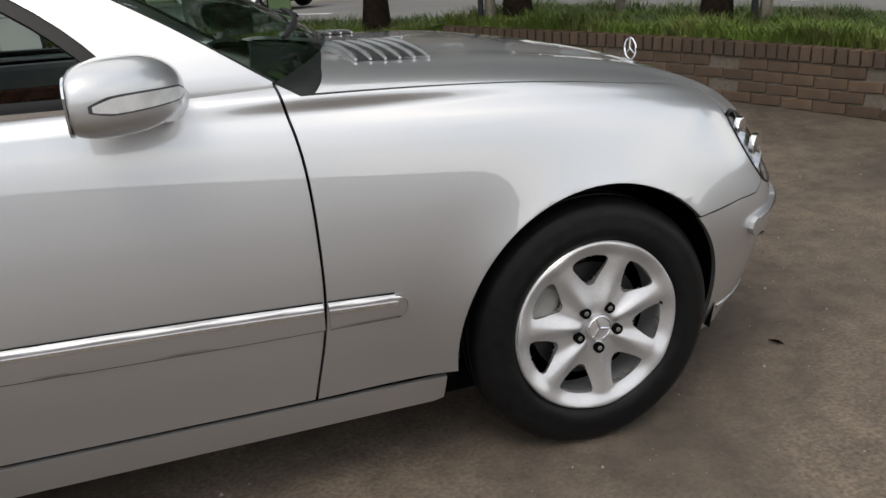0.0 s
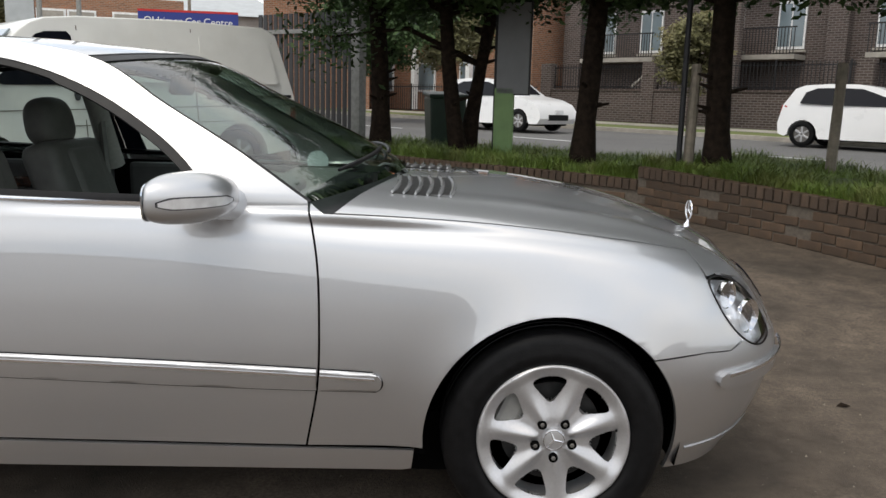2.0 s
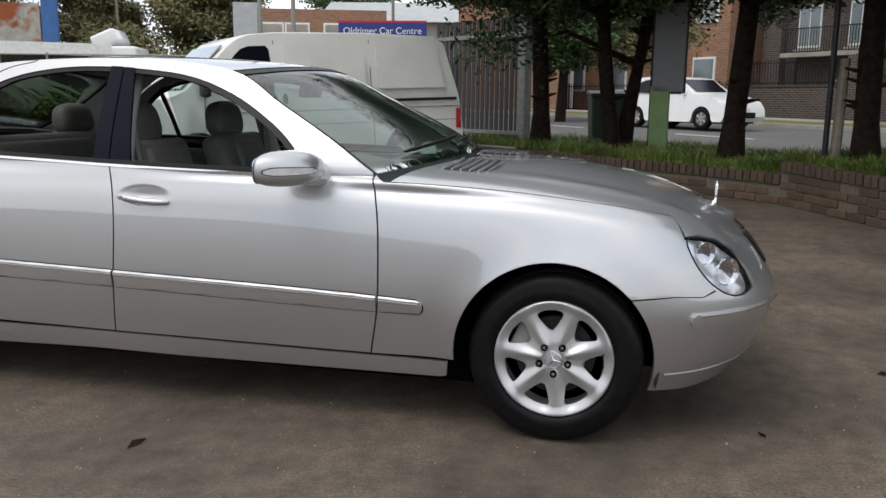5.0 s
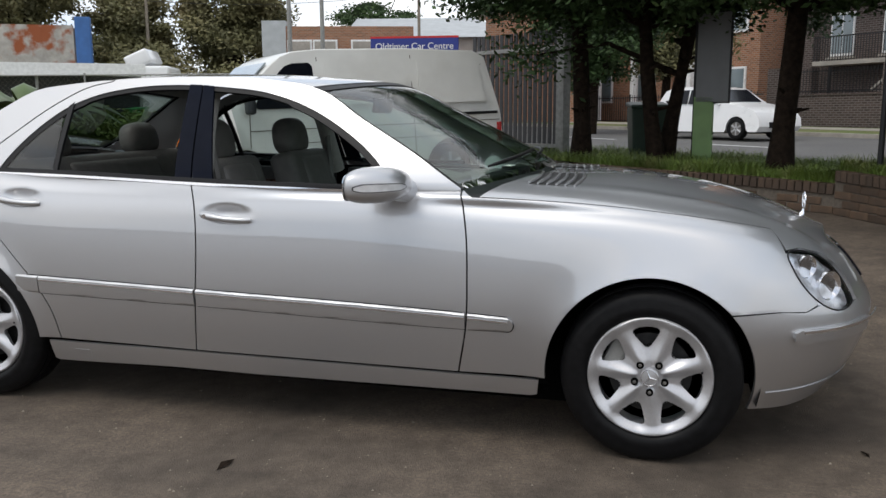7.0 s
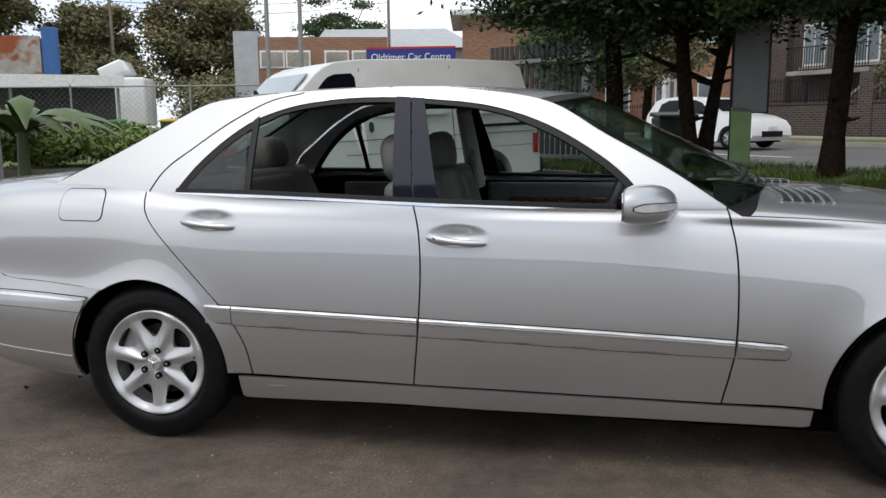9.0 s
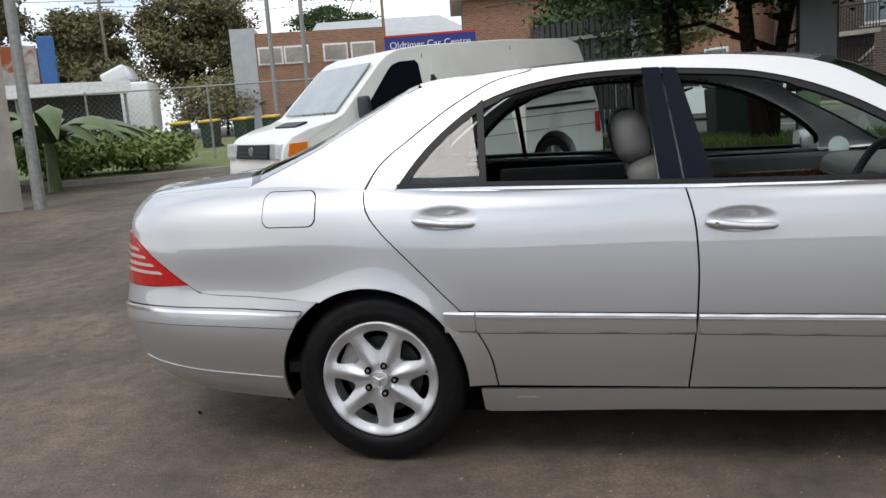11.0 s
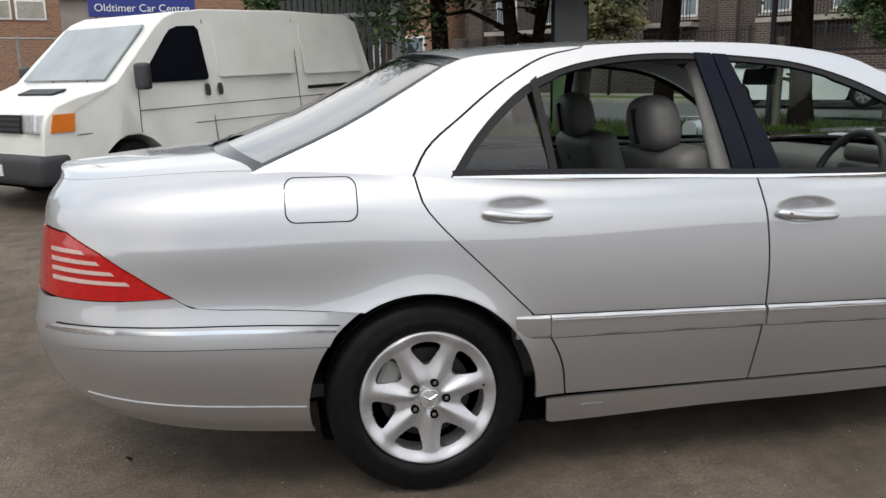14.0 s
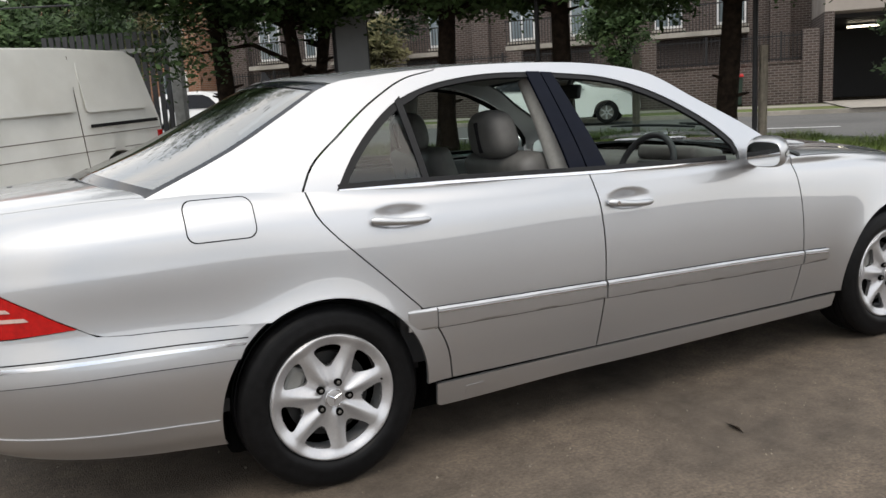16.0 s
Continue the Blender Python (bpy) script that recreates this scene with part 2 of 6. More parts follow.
DARK_BRICK = brick_wall("dark_house_brick", (0.085, 0.06, 0.052), (0.16, 0.14, 0.13), 1.0)
ORANGE_BRICK = brick_wall("orange_house_brick", (0.34, 0.14, 0.07), (0.3, 0.25, 0.2), 1.0)

# ---- mesh helpers ----


def empty(name, label, category, at=(0, 0, 0), turn=0.0, group="", kind=""):
    e = new(name)
    e.matrix_world = pose(*at, 0, 0, turn)
    return tagged(e, label, category, group, kind)


def mesh_object(name, verts, faces, mat, parent=None, label="", normals=None, smooth=False):
    me = bpy.data.meshes.new(name)
    me.from_pydata([tuple(map(float, v)) for v in verts], [], faces)
    me.materials.append(mat)
    if smooth or normals is not None:
        me.polygons.foreach_set("use_smooth", [True] * len(me.polygons))
    if normals is not None:
        me.normals_split_custom_set_from_vertices([tuple(map(float, v)) for v in normals])
    me.update()
    ob = new(name, me)
    if parent is not None:
        ob.parent = parent
    return tagged(ob, label)


def part(name, bm, mat, parent=None, label="", smooth=False):
    """Links a bmesh as one mesh object under a thing or a part."""
    me = bpy.data.meshes.new(name)
    bmesh.ops.recalc_face_normals(bm, faces=bm.faces[:])
    if smooth:
        for f in bm.faces:
            f.smooth = True
        for e in bm.edges:
            e.smooth = len(e.link_faces) < 2 or e.calc_face_angle(0) < 0.7
    bm.to_mesh(me)
    bm.free()
    me.materials.append(mat)
    ob = new(name, me)
    if parent is not None:
        ob.parent = parent
    return tagged(ob, label)


def block(size, at=(0, 0, 0), turn=(0, 0, 0), bevel=0.0, segments=2, bm=None):
    """A box with rounded edges, added to a bmesh."""
    b = bm or bmesh.new()
    made = bmesh.ops.create_cube(b, size=1, matrix=pose(*at, *turn) @ Matrix.Diagonal((*size, 1)))["verts"]
    if bevel:
        edges = list({e for v in made for e in v.link_edges})
        bmesh.ops.bevel(b, geom=edges, offset=bevel, segments=segments, profile=0.6, affect="EDGES")
    return b


def lathe(profile, steps=48, axis="y", at=(0, 0, 0), bm=None, closed=False):
    """Turns (along, radius) pairs round an axis."""
    b = bm or bmesh.new()
    rings = []
    for along, r in profile:
        ring = []
        for i in range(steps):
            a = 2 * math.pi * i / steps
            c, s = r * math.cos(a), r * math.sin(a)
            p = {"y": (c, along, s), "z": (c, s, along), "x": (along, c, s)}[axis]
            ring.append(b.verts.new(Vector(p) + Vector(at)))
        rings.append(ring)
    pairs = list(zip(rings, rings[1:])) + ([(rings[-1], rings[0])] if closed else [])
    for r0, r1 in pairs:
        for i in range(steps):
            j = (i + 1) % steps
            b.faces.new((r0[i], r0[j], r1[j], r1[i]))
    if not closed:
        for ring, r in ((rings[0], profile[0][1]), (rings[-1], profile[-1][1])):
            if r > 1e-4:
                b.faces.new(ring)
    return b


def tube(points, radii, steps=8, bm=None):
    """A round tapered limb along points."""
    b = bm or bmesh.new()
    points = [Vector(p) for p in points]
    if not isinstance(radii, (list, tuple)):
        radii = [radii] * len(points)
    rings = []
    for i, p in enumerate(points):
        d = (points[min(i + 1, len(points) - 1)] - points[max(i - 1, 0)]).normalized()
        side = d.orthogonal().normalized() if i == 0 else (side - d * side.dot(d)).normalized()
        up = d.cross(side)
        rings.append([b.verts.new(p + (side * math.cos(a) + up * math.sin(a)) * radii[i]) for a in (2 * math.pi * k / steps for k in range(steps))])
    for r0, r1 in zip(rings, rings[1:]):
        for k in range(steps):
            b.faces.new((r0[k], r0[(k + 1) % steps], r1[(k + 1) % steps], r1[k]))
    b.faces.new(rings[0])
    b.faces.new(rings[-1])
    return b


def clip(poly, axis, limit, keep_above):
    """One step of cutting a polygon by a line of the grid."""
    out = []
    for i, p in enumerate(poly):
        q = poly[i - 1]
        pin = (p[axis] >= limit) if keep_above else (p[axis] <= limit)
        qin = (q[axis] >= limit) if keep_above else (q[axis] <= limit)
        if pin != qin:
            t = (limit - q[axis]) / (p[axis] - q[axis])
            m = [q[0] + (p[0] - q[0]) * t, q[1] + (p[1] - q[1]) * t]
            m[axis] = limit
            out.append(tuple(m))
        if pin:
            out.append(p)
    return out


def skin(name, surface, outline, mat, parent, label="", step=(0.03, 0.125), lift=None, depth=0.012, sides="right", smooth_depth=True):
    """A panel of a curved surface, cut to an outline in the surface's two parameters, with folded edges.
    sides: right, left (mirrored) or both halves in one mesh."""
    du, dv = step
    us, vs = [p[0] for p in outline], [p[1] for p in outline]
    keys, verts2, faces = {}, [], []

    def index(p):
        k = (round(p[0], 5), round(p[1], 5))
        if k not in keys:
            keys[k] = len(verts2)
            verts2.append(p)
        return keys[k]
    i0, i1 = math.floor(min(us) / du), math.ceil(max(us) / du)
    j0, j1 = math.floor(min(vs) / dv), math.ceil(max(vs) / dv)
    for i in range(i0, i1):
        strip = clip(clip(outline, 0, i * du, True), 0, (i + 1) * du, False)
        if len(strip) < 3:
            continue
        for j in range(j0, j1):
            cell = clip(clip(strip, 1, j * dv, True), 1, (j + 1) * dv, False)
            if len(cell) < 3:
                continue
            ids = []
            for p in cell:
                k = index(p)
                if k not in ids:
                    ids.append(k)
            area = sum(verts2[ids[k - 1]][0] * verts2[ids[k]][1] - verts2[ids[k]][0] * verts2[ids[k - 1]][1] for k in range(len(ids)))
            if len(ids) > 2 and abs(area) > 1e-8:
                faces.append(ids if area > 0 else ids[::-1])

    def place(u, v):
        p = surface(u, v)
        if lift is None:
            return p
        e = 1e-3
        n = np.cross(surface(u + e, v) - surface(u - e, v), surface(u, v + e) - surface(u, v - e))
        n /= np.linalg.norm(n, axis=-1, keepdims=True) + 1e-12
        return p + n * (np.asarray(lift(u, v) if callable(lift) else lift)[..., None])
    uv = np.array(verts2)
    u, v, e = uv[:, 0], uv[:, 1], 2e-3
    n = np.cross(place(u + e, v) - place(u - e, v), place(u, v + e) - place(u, v - e))
    normals = list(n / (np.linalg.norm(n, axis=-1, keepdims=True) + 1e-12))
    verts = list(place(u, v))
    count = {}
    for f in faces:
        for k in range(len(f)):
            a, b = f[k - 1], f[k]
            count[(a, b)] = count.get((a, b), 0) + 1
    rim = [(a, b) for a, b in count if (b, a) not in count]
    if depth:
        for a, b in rim:
            if sides == "both" and abs(verts[a][1]) < 1e-4 and abs(verts[b][1]) < 1e-4:
                continue
            n = len(verts)
            verts += [verts[a], verts[b], verts[b] - normals[b] * depth, verts[a] - normals[a] * depth]
            across = np.cross(verts[b] - verts[a], normals[a])
            across = across / (np.linalg.norm(across) + 1e-12)
            normals += [across] * 4
            faces.append([n + 1, n, n + 3, n + 2])
    flip = np.array([1, -1, 1])
    if sides == "left":
        verts, normals, faces = [v * flip for v in verts], [n * flip for n in normals], [f[::-1] for f in faces]
    elif sides == "both":
        m = len(verts)
        verts, normals, faces = verts + [v * flip for v in verts], normals + [n * flip for n in normals], faces + [[k + m for k in f[::-1]] for f in faces]
    return mesh_object(name, verts, faces, mat, parent, label, normals)


def spline(xs, ys):
    """A smooth curve through a few stations."""
    xs, ys = np.array(xs, float), np.array(ys, float)
    d = np.diff(ys) / np.diff(xs)
    m = np.empty_like(ys)
    m[0], m[-1] = d[0], d[-1]
    for i in range(1, len(xs) - 1):
        m[i] = (d[i - 1] * (xs[i + 1] - xs[i]) + d[i] * (xs[i] - xs[i - 1])) / (xs[i + 1] - xs[i - 1])

    at = np.linspace(xs[0], xs[-1], 6001)
    i = np.clip(np.searchsorted(xs, at) - 1, 0, len(xs) - 2)
    h = (xs[1:] - xs[:-1])[i]
    t = (at - xs[i]) / h
    table = (1 + 2 * t) * (1 - t) ** 2 * ys[i] + t * (1 - t) ** 2 * h * m[i] + t * t * (3 - 2 * t) * ys[i + 1] + t * t * (t - 1) * h * m[i + 1]
    return lambda x: np.interp(x, at, table)


# Sections of the lower body at stations along the car: height and half-width of nine rows from the sill to the middle.
STATIONS = [-1.2, -0.6, -0.2, 0.0, 1.1, 2.0, 2.35, 2.965, 3.4, 3.84]
ROW_Z = [spline(STATIONS, r) for r in (
    [0.32, 0.255, 0.225, 0.20, 0.20, 0.20, 0.20, 0.20, 0.20, 0.24],
    [0.38, 0.33, 0.315, 0.31, 0.31, 0.31, 0.31, 0.31, 0.32, 0.34],
    [0.53, 0.52, 0.51, 0.51, 0.51, 0.51, 0.51, 0.51, 0.51, 0.51],
    [0.69, 0.69, 0.69, 0.69, 0.69, 0.69, 0.69, 0.685, 0.655, 0.60],
    [0.85, 0.855, 0.86, 0.86, 0.86, 0.855, 0.85, 0.83, 0.765, 0.65],
    [0.955, 0.985, 0.975, 0.965, 0.94, 0.935, 0.925, 0.895, 0.825, 0.675],
    [1.02, 1.06, 1.052, 1.04, 0.998, 0.985, 0.985, 0.938, 0.862, 0.69],
    [1.045, 1.09, 1.10, 1.12, 1.07, 1.06, 1.02, 0.985, 0.898, 0.70],
    [1.05, 1.10, 1.13, 1.20, 1.14, 1.13, 1.035, 0.997, 0.908, 0.71])]
ROW_W = [spline(STATIONS, r) for r in (
    [0.74, 0.81, 0.84, 0.85, 0.865, 0.865, 0.865, 0.86, 0.83, 0.78],
    [0.77, 0.845, 0.875, 0.885, 0.89, 0.89, 0.89, 0.888, 0.865, 0.82],
    [0.80, 0.875, 0.905, 0.915, 0.92, 0.92, 0.92, 0.917, 0.90, 0.86],
    [0.79, 0.845, 0.885, 0.905, 0.918, 0.918, 0.917, 0.912, 0.885, 0.84],
    [0.774, 0.834, 0.872, 0.890, 0.900, 0.899, 0.895, 0.880, 0.838, 0.785],
    [0.740, 0.796, 0.843, 0.861, 0.882, 0.878, 0.867, 0.841, 0.788, 0.735],
    [0.62, 0.675, 0.776, 0.813, 0.866, 0.854, 0.822, 0.750, 0.685, 0.64],
    [0.36, 0.40, 0.595, 0.762, 0.835, 0.82, 0.43, 0.38, 0.35, 0.32],
    [0.0, 0.0, 0.4, 0.70, 0.80, 0.78, 0.0, 0.0, 0.0, 0.0])]
NOSE = spline(range(9), [3.70, 3.785, 3.835, 3.80, 3.755, 3.715, 3.665, 3.665, 3.665])
TAIL = spline(range(9), [-1.17, -1.255, -1.295, -1.265, -1.24, -1.22, -1.18, -1.20, -1.20])
FRONT_WRAP, REAR_WRAP = 3.05, -0.5


def row_at(table, x, v):
    """Value of a section row between rows, by a smooth blend of four neighbours."""
    v = np.clip(v, 0.0, 8.0)
    i = np.minimum(np.floor(v).astype(int), 7)
    t = v - i
    rows = np.array([f(x) for f in table])
    rows = np.concatenate([[2 * rows[0] - rows[1]], rows, [rows[7] if table is ROW_Z else -rows[7]]])
    p0, p1, p2, p3 = (np.take_along_axis(rows, np.expand_dims(i + k, 0), 0)[0] for k in range(4))
    return 0.5 * (2 * p1 + (p2 - p0) * t + (2 * p0 - 5 * p1 + 4 * p2 - p3) * t * t + (3 * p1 - p0 - 3 * p2 + p3) * t ** 3)


def body_point(u, v):
    """The lower body's skin on the kerb side: u runs along the car and round its corners, v from the sill to the middle."""
    u, v = np.broadcast_arrays(np.asarray(u, float), np.asarray(v, float))
    a = np.clip((u - FRONT_WRAP) * math.pi / 2, 0, math.pi / 2)
    b = np.clip((REAR_WRAP - u) * math.pi / 2, 0, math.pi / 2)
    x = np.clip(u, REAR_WRAP, FRONT_WRAP) + (NOSE(v) - FRONT_WRAP) * np.sin(a) ** 0.8 + (TAIL(v) - REAR_WRAP) * np.sin(b) ** (2 / 3)
    k = np.cos(a) ** 0.8 * np.cos(b) ** (2 / 3)
    return np.stack([x, -k * row_at(ROW_W, x, v), row_at(ROW_Z, x, v)], -1)


def body_uv(x, z, low=0.0, high=6.3):
    """u and v of the skin's point at x and height z."""
    steps = np.linspace(low, high, 400)
    v = float(np.interp(z, row_at(ROW_Z, np.full(400, float(x)), steps), steps))
    if x > FRONT_WRAP:
        u = FRONT_WRAP + math.asin(min((x - FRONT_WRAP) / (NOSE(v) - FRONT_WRAP), 1) ** 1.25) * 2 / math.pi
    elif x < REAR_WRAP:
        u = REAR_WRAP - math.asin(min((REAR_WRAP - x) / (REAR_WRAP - TAIL(v)), 1) ** 1.5) * 2 / math.pi
    else:
        u = x
    return u, v


BELT_Y = spline([-1.0, -0.6, -0.2, 0.11, 0.6, 1.12, 1.7, 2.25, 2.5], [0.672, 0.727, 0.786, 0.816, 0.853, 0.868, 0.863, 0.837, 0.801])


def cabin_point(x, z):
    """The skin of the glasshouse's side above the belt."""
    x, z = np.broadcast_arrays(np.asarray(x, float), np.asarray(z, float))
    t = np.maximum(z - 0.99, 0) / 0.42
    return np.stack([x, -(BELT_Y(x) - 0.235 * t ** 1.25 - 0.004 * np.sin(t * 3)), z], -1)


def soften(points, rounds=2):
    """Rounds the corners of an open or closed run of points."""
    for _ in range(rounds):
        points = [q for i in range(len(points)) for q in (
            tuple(0.75 * a + 0.25 * b for a, b in zip(points[i], points[(i + 1) % len(points)])),
            tuple(0.25 * a + 0.75 * b for a, b in zip(points[i], points[(i + 1) % len(points)])))]
    return points


def dense(points, n=6):
    return [tuple(a + (b - a) * k / n for a, b in zip(p, q)) for p, q in zip(points, points[1:]) for k in range(n)] + [points[-1]]

# ---- ground and street ----
D, N = Vector((0.70, -0.714, 0)), Vector((0.714, 0.70, 0))


def ground_z(y):
    """The yard is level under the car, then rises gently towards the street."""
    return 0.0 if y < 0.8 else 0.05 * (y - 0.8) if y < 6 else 0.26 + 0.015 * (y - 6) if y < 60 else 1.07


def street(s, n, up=0.0):
    """A place by its length along the street and its distance across it."""
    p = D * s + N * n
    return Vector((p.x, p.y, ground_z(p.y) + up))


def ground_sheet():
    ys = [-400, -60, -20, -8, -4, -2, -1, 0, 0.8, 2, 4, 6, 9, 14, 20, 30, 60, 150, 600]
    xs = [-500, -60, -20, -10, -5, -2, 0, 2, 4, 8, 16, 40, 500]
    verts = [(x, y, ground_z(y)) for y in ys for x in xs]
    w = len(xs)
    faces = [(j * w + i, j * w + i + 1, (j + 1) * w + i + 1, (j + 1) * w + i) for j in range(len(ys) - 1) for i in range(w - 1)]
    tagged(mesh_object("ground", verts, faces, ASPHALT), "worn brown-grey asphalt yard with patches and grit", "ground", kind="structure")


ground_sheet()


def street_strip(name, n0, n1, up, mat, label, s0=-70, s1=60, thick=0.0, step=3.0):
    """A strip of road, kerb or verge that follows the ground."""
    k = int((s1 - s0) / step)
    m = max(2, int((n1 - n0) / 1.5) + 1)
    verts, faces = [], []
    for i in range(k + 1):
        for j in range(m + 1):
            verts.append(street(s0 + (s1 - s0) * i / k, n0 + (n1 - n0) * j / m, up))
    w = m + 1
    for i in range(k):
        for j in range(m):
            faces.append((i * w + j, (i + 1) * w + j, (i + 1) * w + j + 1, i * w + j + 1))
    if thick:
        base = len(verts)
        for i in range(k + 1):
            verts += [street(s0 + (s1 - s0) * i / k, n0, up - thick), street(s0 + (s1 - s0) * i / k, n1, up - thick)]
        for i in range(k):
            faces.append((i * w, base + 2 * i, base + 2 * i + 2, (i + 1) * w))
            faces.append((i * w + m, (i + 1) * w + m, base + 2 * i + 3, base + 2 * i + 1))
    return tagged(mesh_object(name, verts, faces, mat), label, name, kind="structure")


street_strip("road", 10.6, 21.5, 0.03, ROAD, "grey asphalt street beyond the trees")
street_strip("kerb", 21.5, 21.75, 0.15, CONCRETE, "concrete kerb of the far side", thick=0.2)
street_strip("verge", 21.75, 24.2, 0.13, LAWN, "mown grass verge by the kerb")
street_strip("footpath", 24.2, 26.2, 0.135, CONCRETE, "pale concrete footpath")
street_strip("front_lawn", 26.2, 27.0, 0.12, LAWN, "strip of grass before the brick walls")
for s in range(-40, 40, 6):
    p = [street(s, 15.6, 0.04), street(s + 2.4, 15.6, 0.04), street(s + 2.4, 15.75, 0.04), street(s, 15.75, 0.04)]
    tagged(mesh_object("lane_mark", p, [(0, 1, 2, 3)], SIGN_WHITE), "worn white lane dash on the street", "road mark", "lane marks", "structure")

# ---- brick retaining wall and planted bed ----
WALL = [(0.2, 9.2), (1.8, 7.6), (3.0, 6.5), (4.1, 5.75), (4.72, 5.32), (5.2, 4.55), (5.7, 3.70), (6.15, 2.85), (6.6, 1.75), (7.3, 0.2), (8.2, -2.0), (9.4, -5.0)]


def wall_height(x):
    return 0.315 if x < 4.70 else 0.455


def retaining_wall():
    wall = empty("brick_wall", "low brown brick retaining wall with a brick-on-edge top", "wall", kind="structure")
    bm = bmesh.new()
    for (x0, y0), (x1, y1) in zip(WALL, WALL[1:]):
        d = Vector((x1 - x0, y1 - y0, 0))
        z = min(ground_z(y0), ground_z(y1)) - 0.05
        h = wall_height((x0 + x1) / 2)
        mid = Vector(((x0 + x1) / 2, (y0 + y1) / 2, z + (h + 0.03) / 2))
        side = Vector((-d.y, d.x, 0)).normalized()
        block((d.length + 0.03, 0.20, h + 0.03), mid + side * 0.112, (0, 0, math.degrees(math.atan2(d.y, d.x))), 0, bm=bm)
    part("mortar_core", bm, MORTAR, wall, "recessed mortar bed")
    stretcher = block((0.228, 0.11, 0.074), bevel=0.004, segments=1)
    me = bpy.data.meshes.new("brick")
    stretcher.to_mesh(me)
    stretcher.free()
    me.materials.append(BRICK)
    edge = block((0.074, 0.23, 0.108), bevel=0.005, segments=1)
    me2 = bpy.data.meshes.new("coping_brick")
    edge.to_mesh(me2)
    edge.free()
    me2.materials.append(BRICK)
    rnd = random.Random(4)
    for (x0, y0), (x1, y1) in zip(WALL, WALL[1:]):
        if not (1.5 < x0 < 7.0):
            continue
        d = Vector((x1 - x0, y1 - y0, 0))
        length, turn = d.length, math.atan2(d.y, d.x)
        d.normalize()
        side = Vector((-d.y, d.x, 0))
        h = wall_height((x0 + x1) / 2)
        courses = round((h - 0.115) / 0.085)
        for c in range(courses):
            n = max(1, round(length / 0.238))
            pitch = length / n
            for k in range(n + (c % 2)):
                a = (k + (0.5 if c % 2 == 0 else 0.0)) * pitch
                w = 1.0
                if c % 2 and k in (0, n):
                    continue
                p = Vector((x0, y0, 0)) + d * a
                b = new("brick", me)
                b.parent = wall
                b.matrix_basis = Matrix.Translation((p.x + side.x * 0.052 + rnd.uniform(-0.003, 0.003), p.y + side.y * 0.052, ground_z(p.y) + 0.042 + 0.085 * c)) @ pose(0, 0, 0, rnd.uniform(-1, 1), 0, math.degrees(turn) + rnd.uniform(-0.8, 0.8))
        n = round(length / 0.086)
        for k in range(n):
            p = Vector((x0, y0, 0)) + d * (k + 0.5) * length / n
            b = new("coping_brick", me2)
            b.parent = wall
            b.matrix_basis = Matrix.Translation((p.x + side.x * 0.10, p.y + side.y * 0.10, ground_z(p.y) + h - 0.054)) @ pose(0, 0, 0, rnd.uniform(-1.5, 1.5), rnd.uniform(-2, 2), math.degrees(turn) + rnd.uniform(-1.5, 1.5))


def bed_edge(i):
    x, y = WALL[i]
    return Vector((x, y, 0))


def bed():
    """Soil and grass between the wall and the footpath."""
    verts, faces, rows = [], [], 6
    for i, (x, y) in enumerate(WALL):
        s = x * D.x + y * D.y
        n0 = x * N.x + y * N.y + 0.2
        for j in range(rows + 1):
            n = n0 + (10.2 - n0) * j / rows
            p = street(s, n)
            up = wall_height(x) + 0.02 if j < rows else 0.0
            verts.append((p.x, p.y, ground_z(y) + up + (0.05 * math.sin(i * 2.1 + j) if 0 < j < rows else 0) if j < rows else p.z))
    w = rows + 1
    for i in range(len(WALL) - 1):
        for j in range(rows):
            faces.append((i * w + j, i * w + j + 1, (i + 1) * w + j + 1, (i + 1) * w + j))
    tagged(mesh_object("garden_bed", verts, faces, GRASS_SOIL, smooth=True), "grassy raised bed behind the brick wall", "garden bed", kind="structure")
    rnd = random.Random(8)
    gv, gf = [], []
    for k in range(42000):
        i = rnd.choice((2, 3, 4, 5, 6, 7, 7, 8, 1, 0, 9))
        t = rnd.random()
        x, y = WALL[i][0] * (1 - t) + WALL[i + 1][0] * t, WALL[i][1] * (1 - t) + WALL[i + 1][1] * t
        off = rnd.random() ** 1.6 * 2.6 + 0.10
        p = Vector((x, y, 0)) + N * off
        h = rnd.uniform(0.05, 0.15) * (1.25 if noise.noise((p.x * 1.5, p.y * 1.5, 0)) > 0 else 0.8)
        z = ground_z(y) + wall_height(x)
        a = rnd.uniform(0, 6.28)
        lean = rnd.uniform(0.3, 1.5) * h
        wv = Vector((math.cos(a + 1.57), math.sin(a + 1.57), 0)) * rnd.uniform(0.003, 0.006)
        lv = Vector((math.cos(a), math.sin(a), 0)) * lean
        b = len(gv)
        gv += [p + wv + Vector((0, 0, z)), p - wv + Vector((0, 0, z)), p - wv * 0.8 + lv * 0.35 + Vector((0, 0, z + h * 0.6)), p + wv * 0.8 + lv * 0.35 + Vector((0, 0, z + h * 0.6)), p + lv + Vector((0, 0, z + h))]
        gf += [(b, b + 1, b + 2, b + 3), (b + 3, b + 2, b + 4)]
    tagged(mesh_object("grass", gv, gf, GRASS), "long unmown green grass along the brick wall", "grass", kind="stuff")


bed()

# ---- trees ----


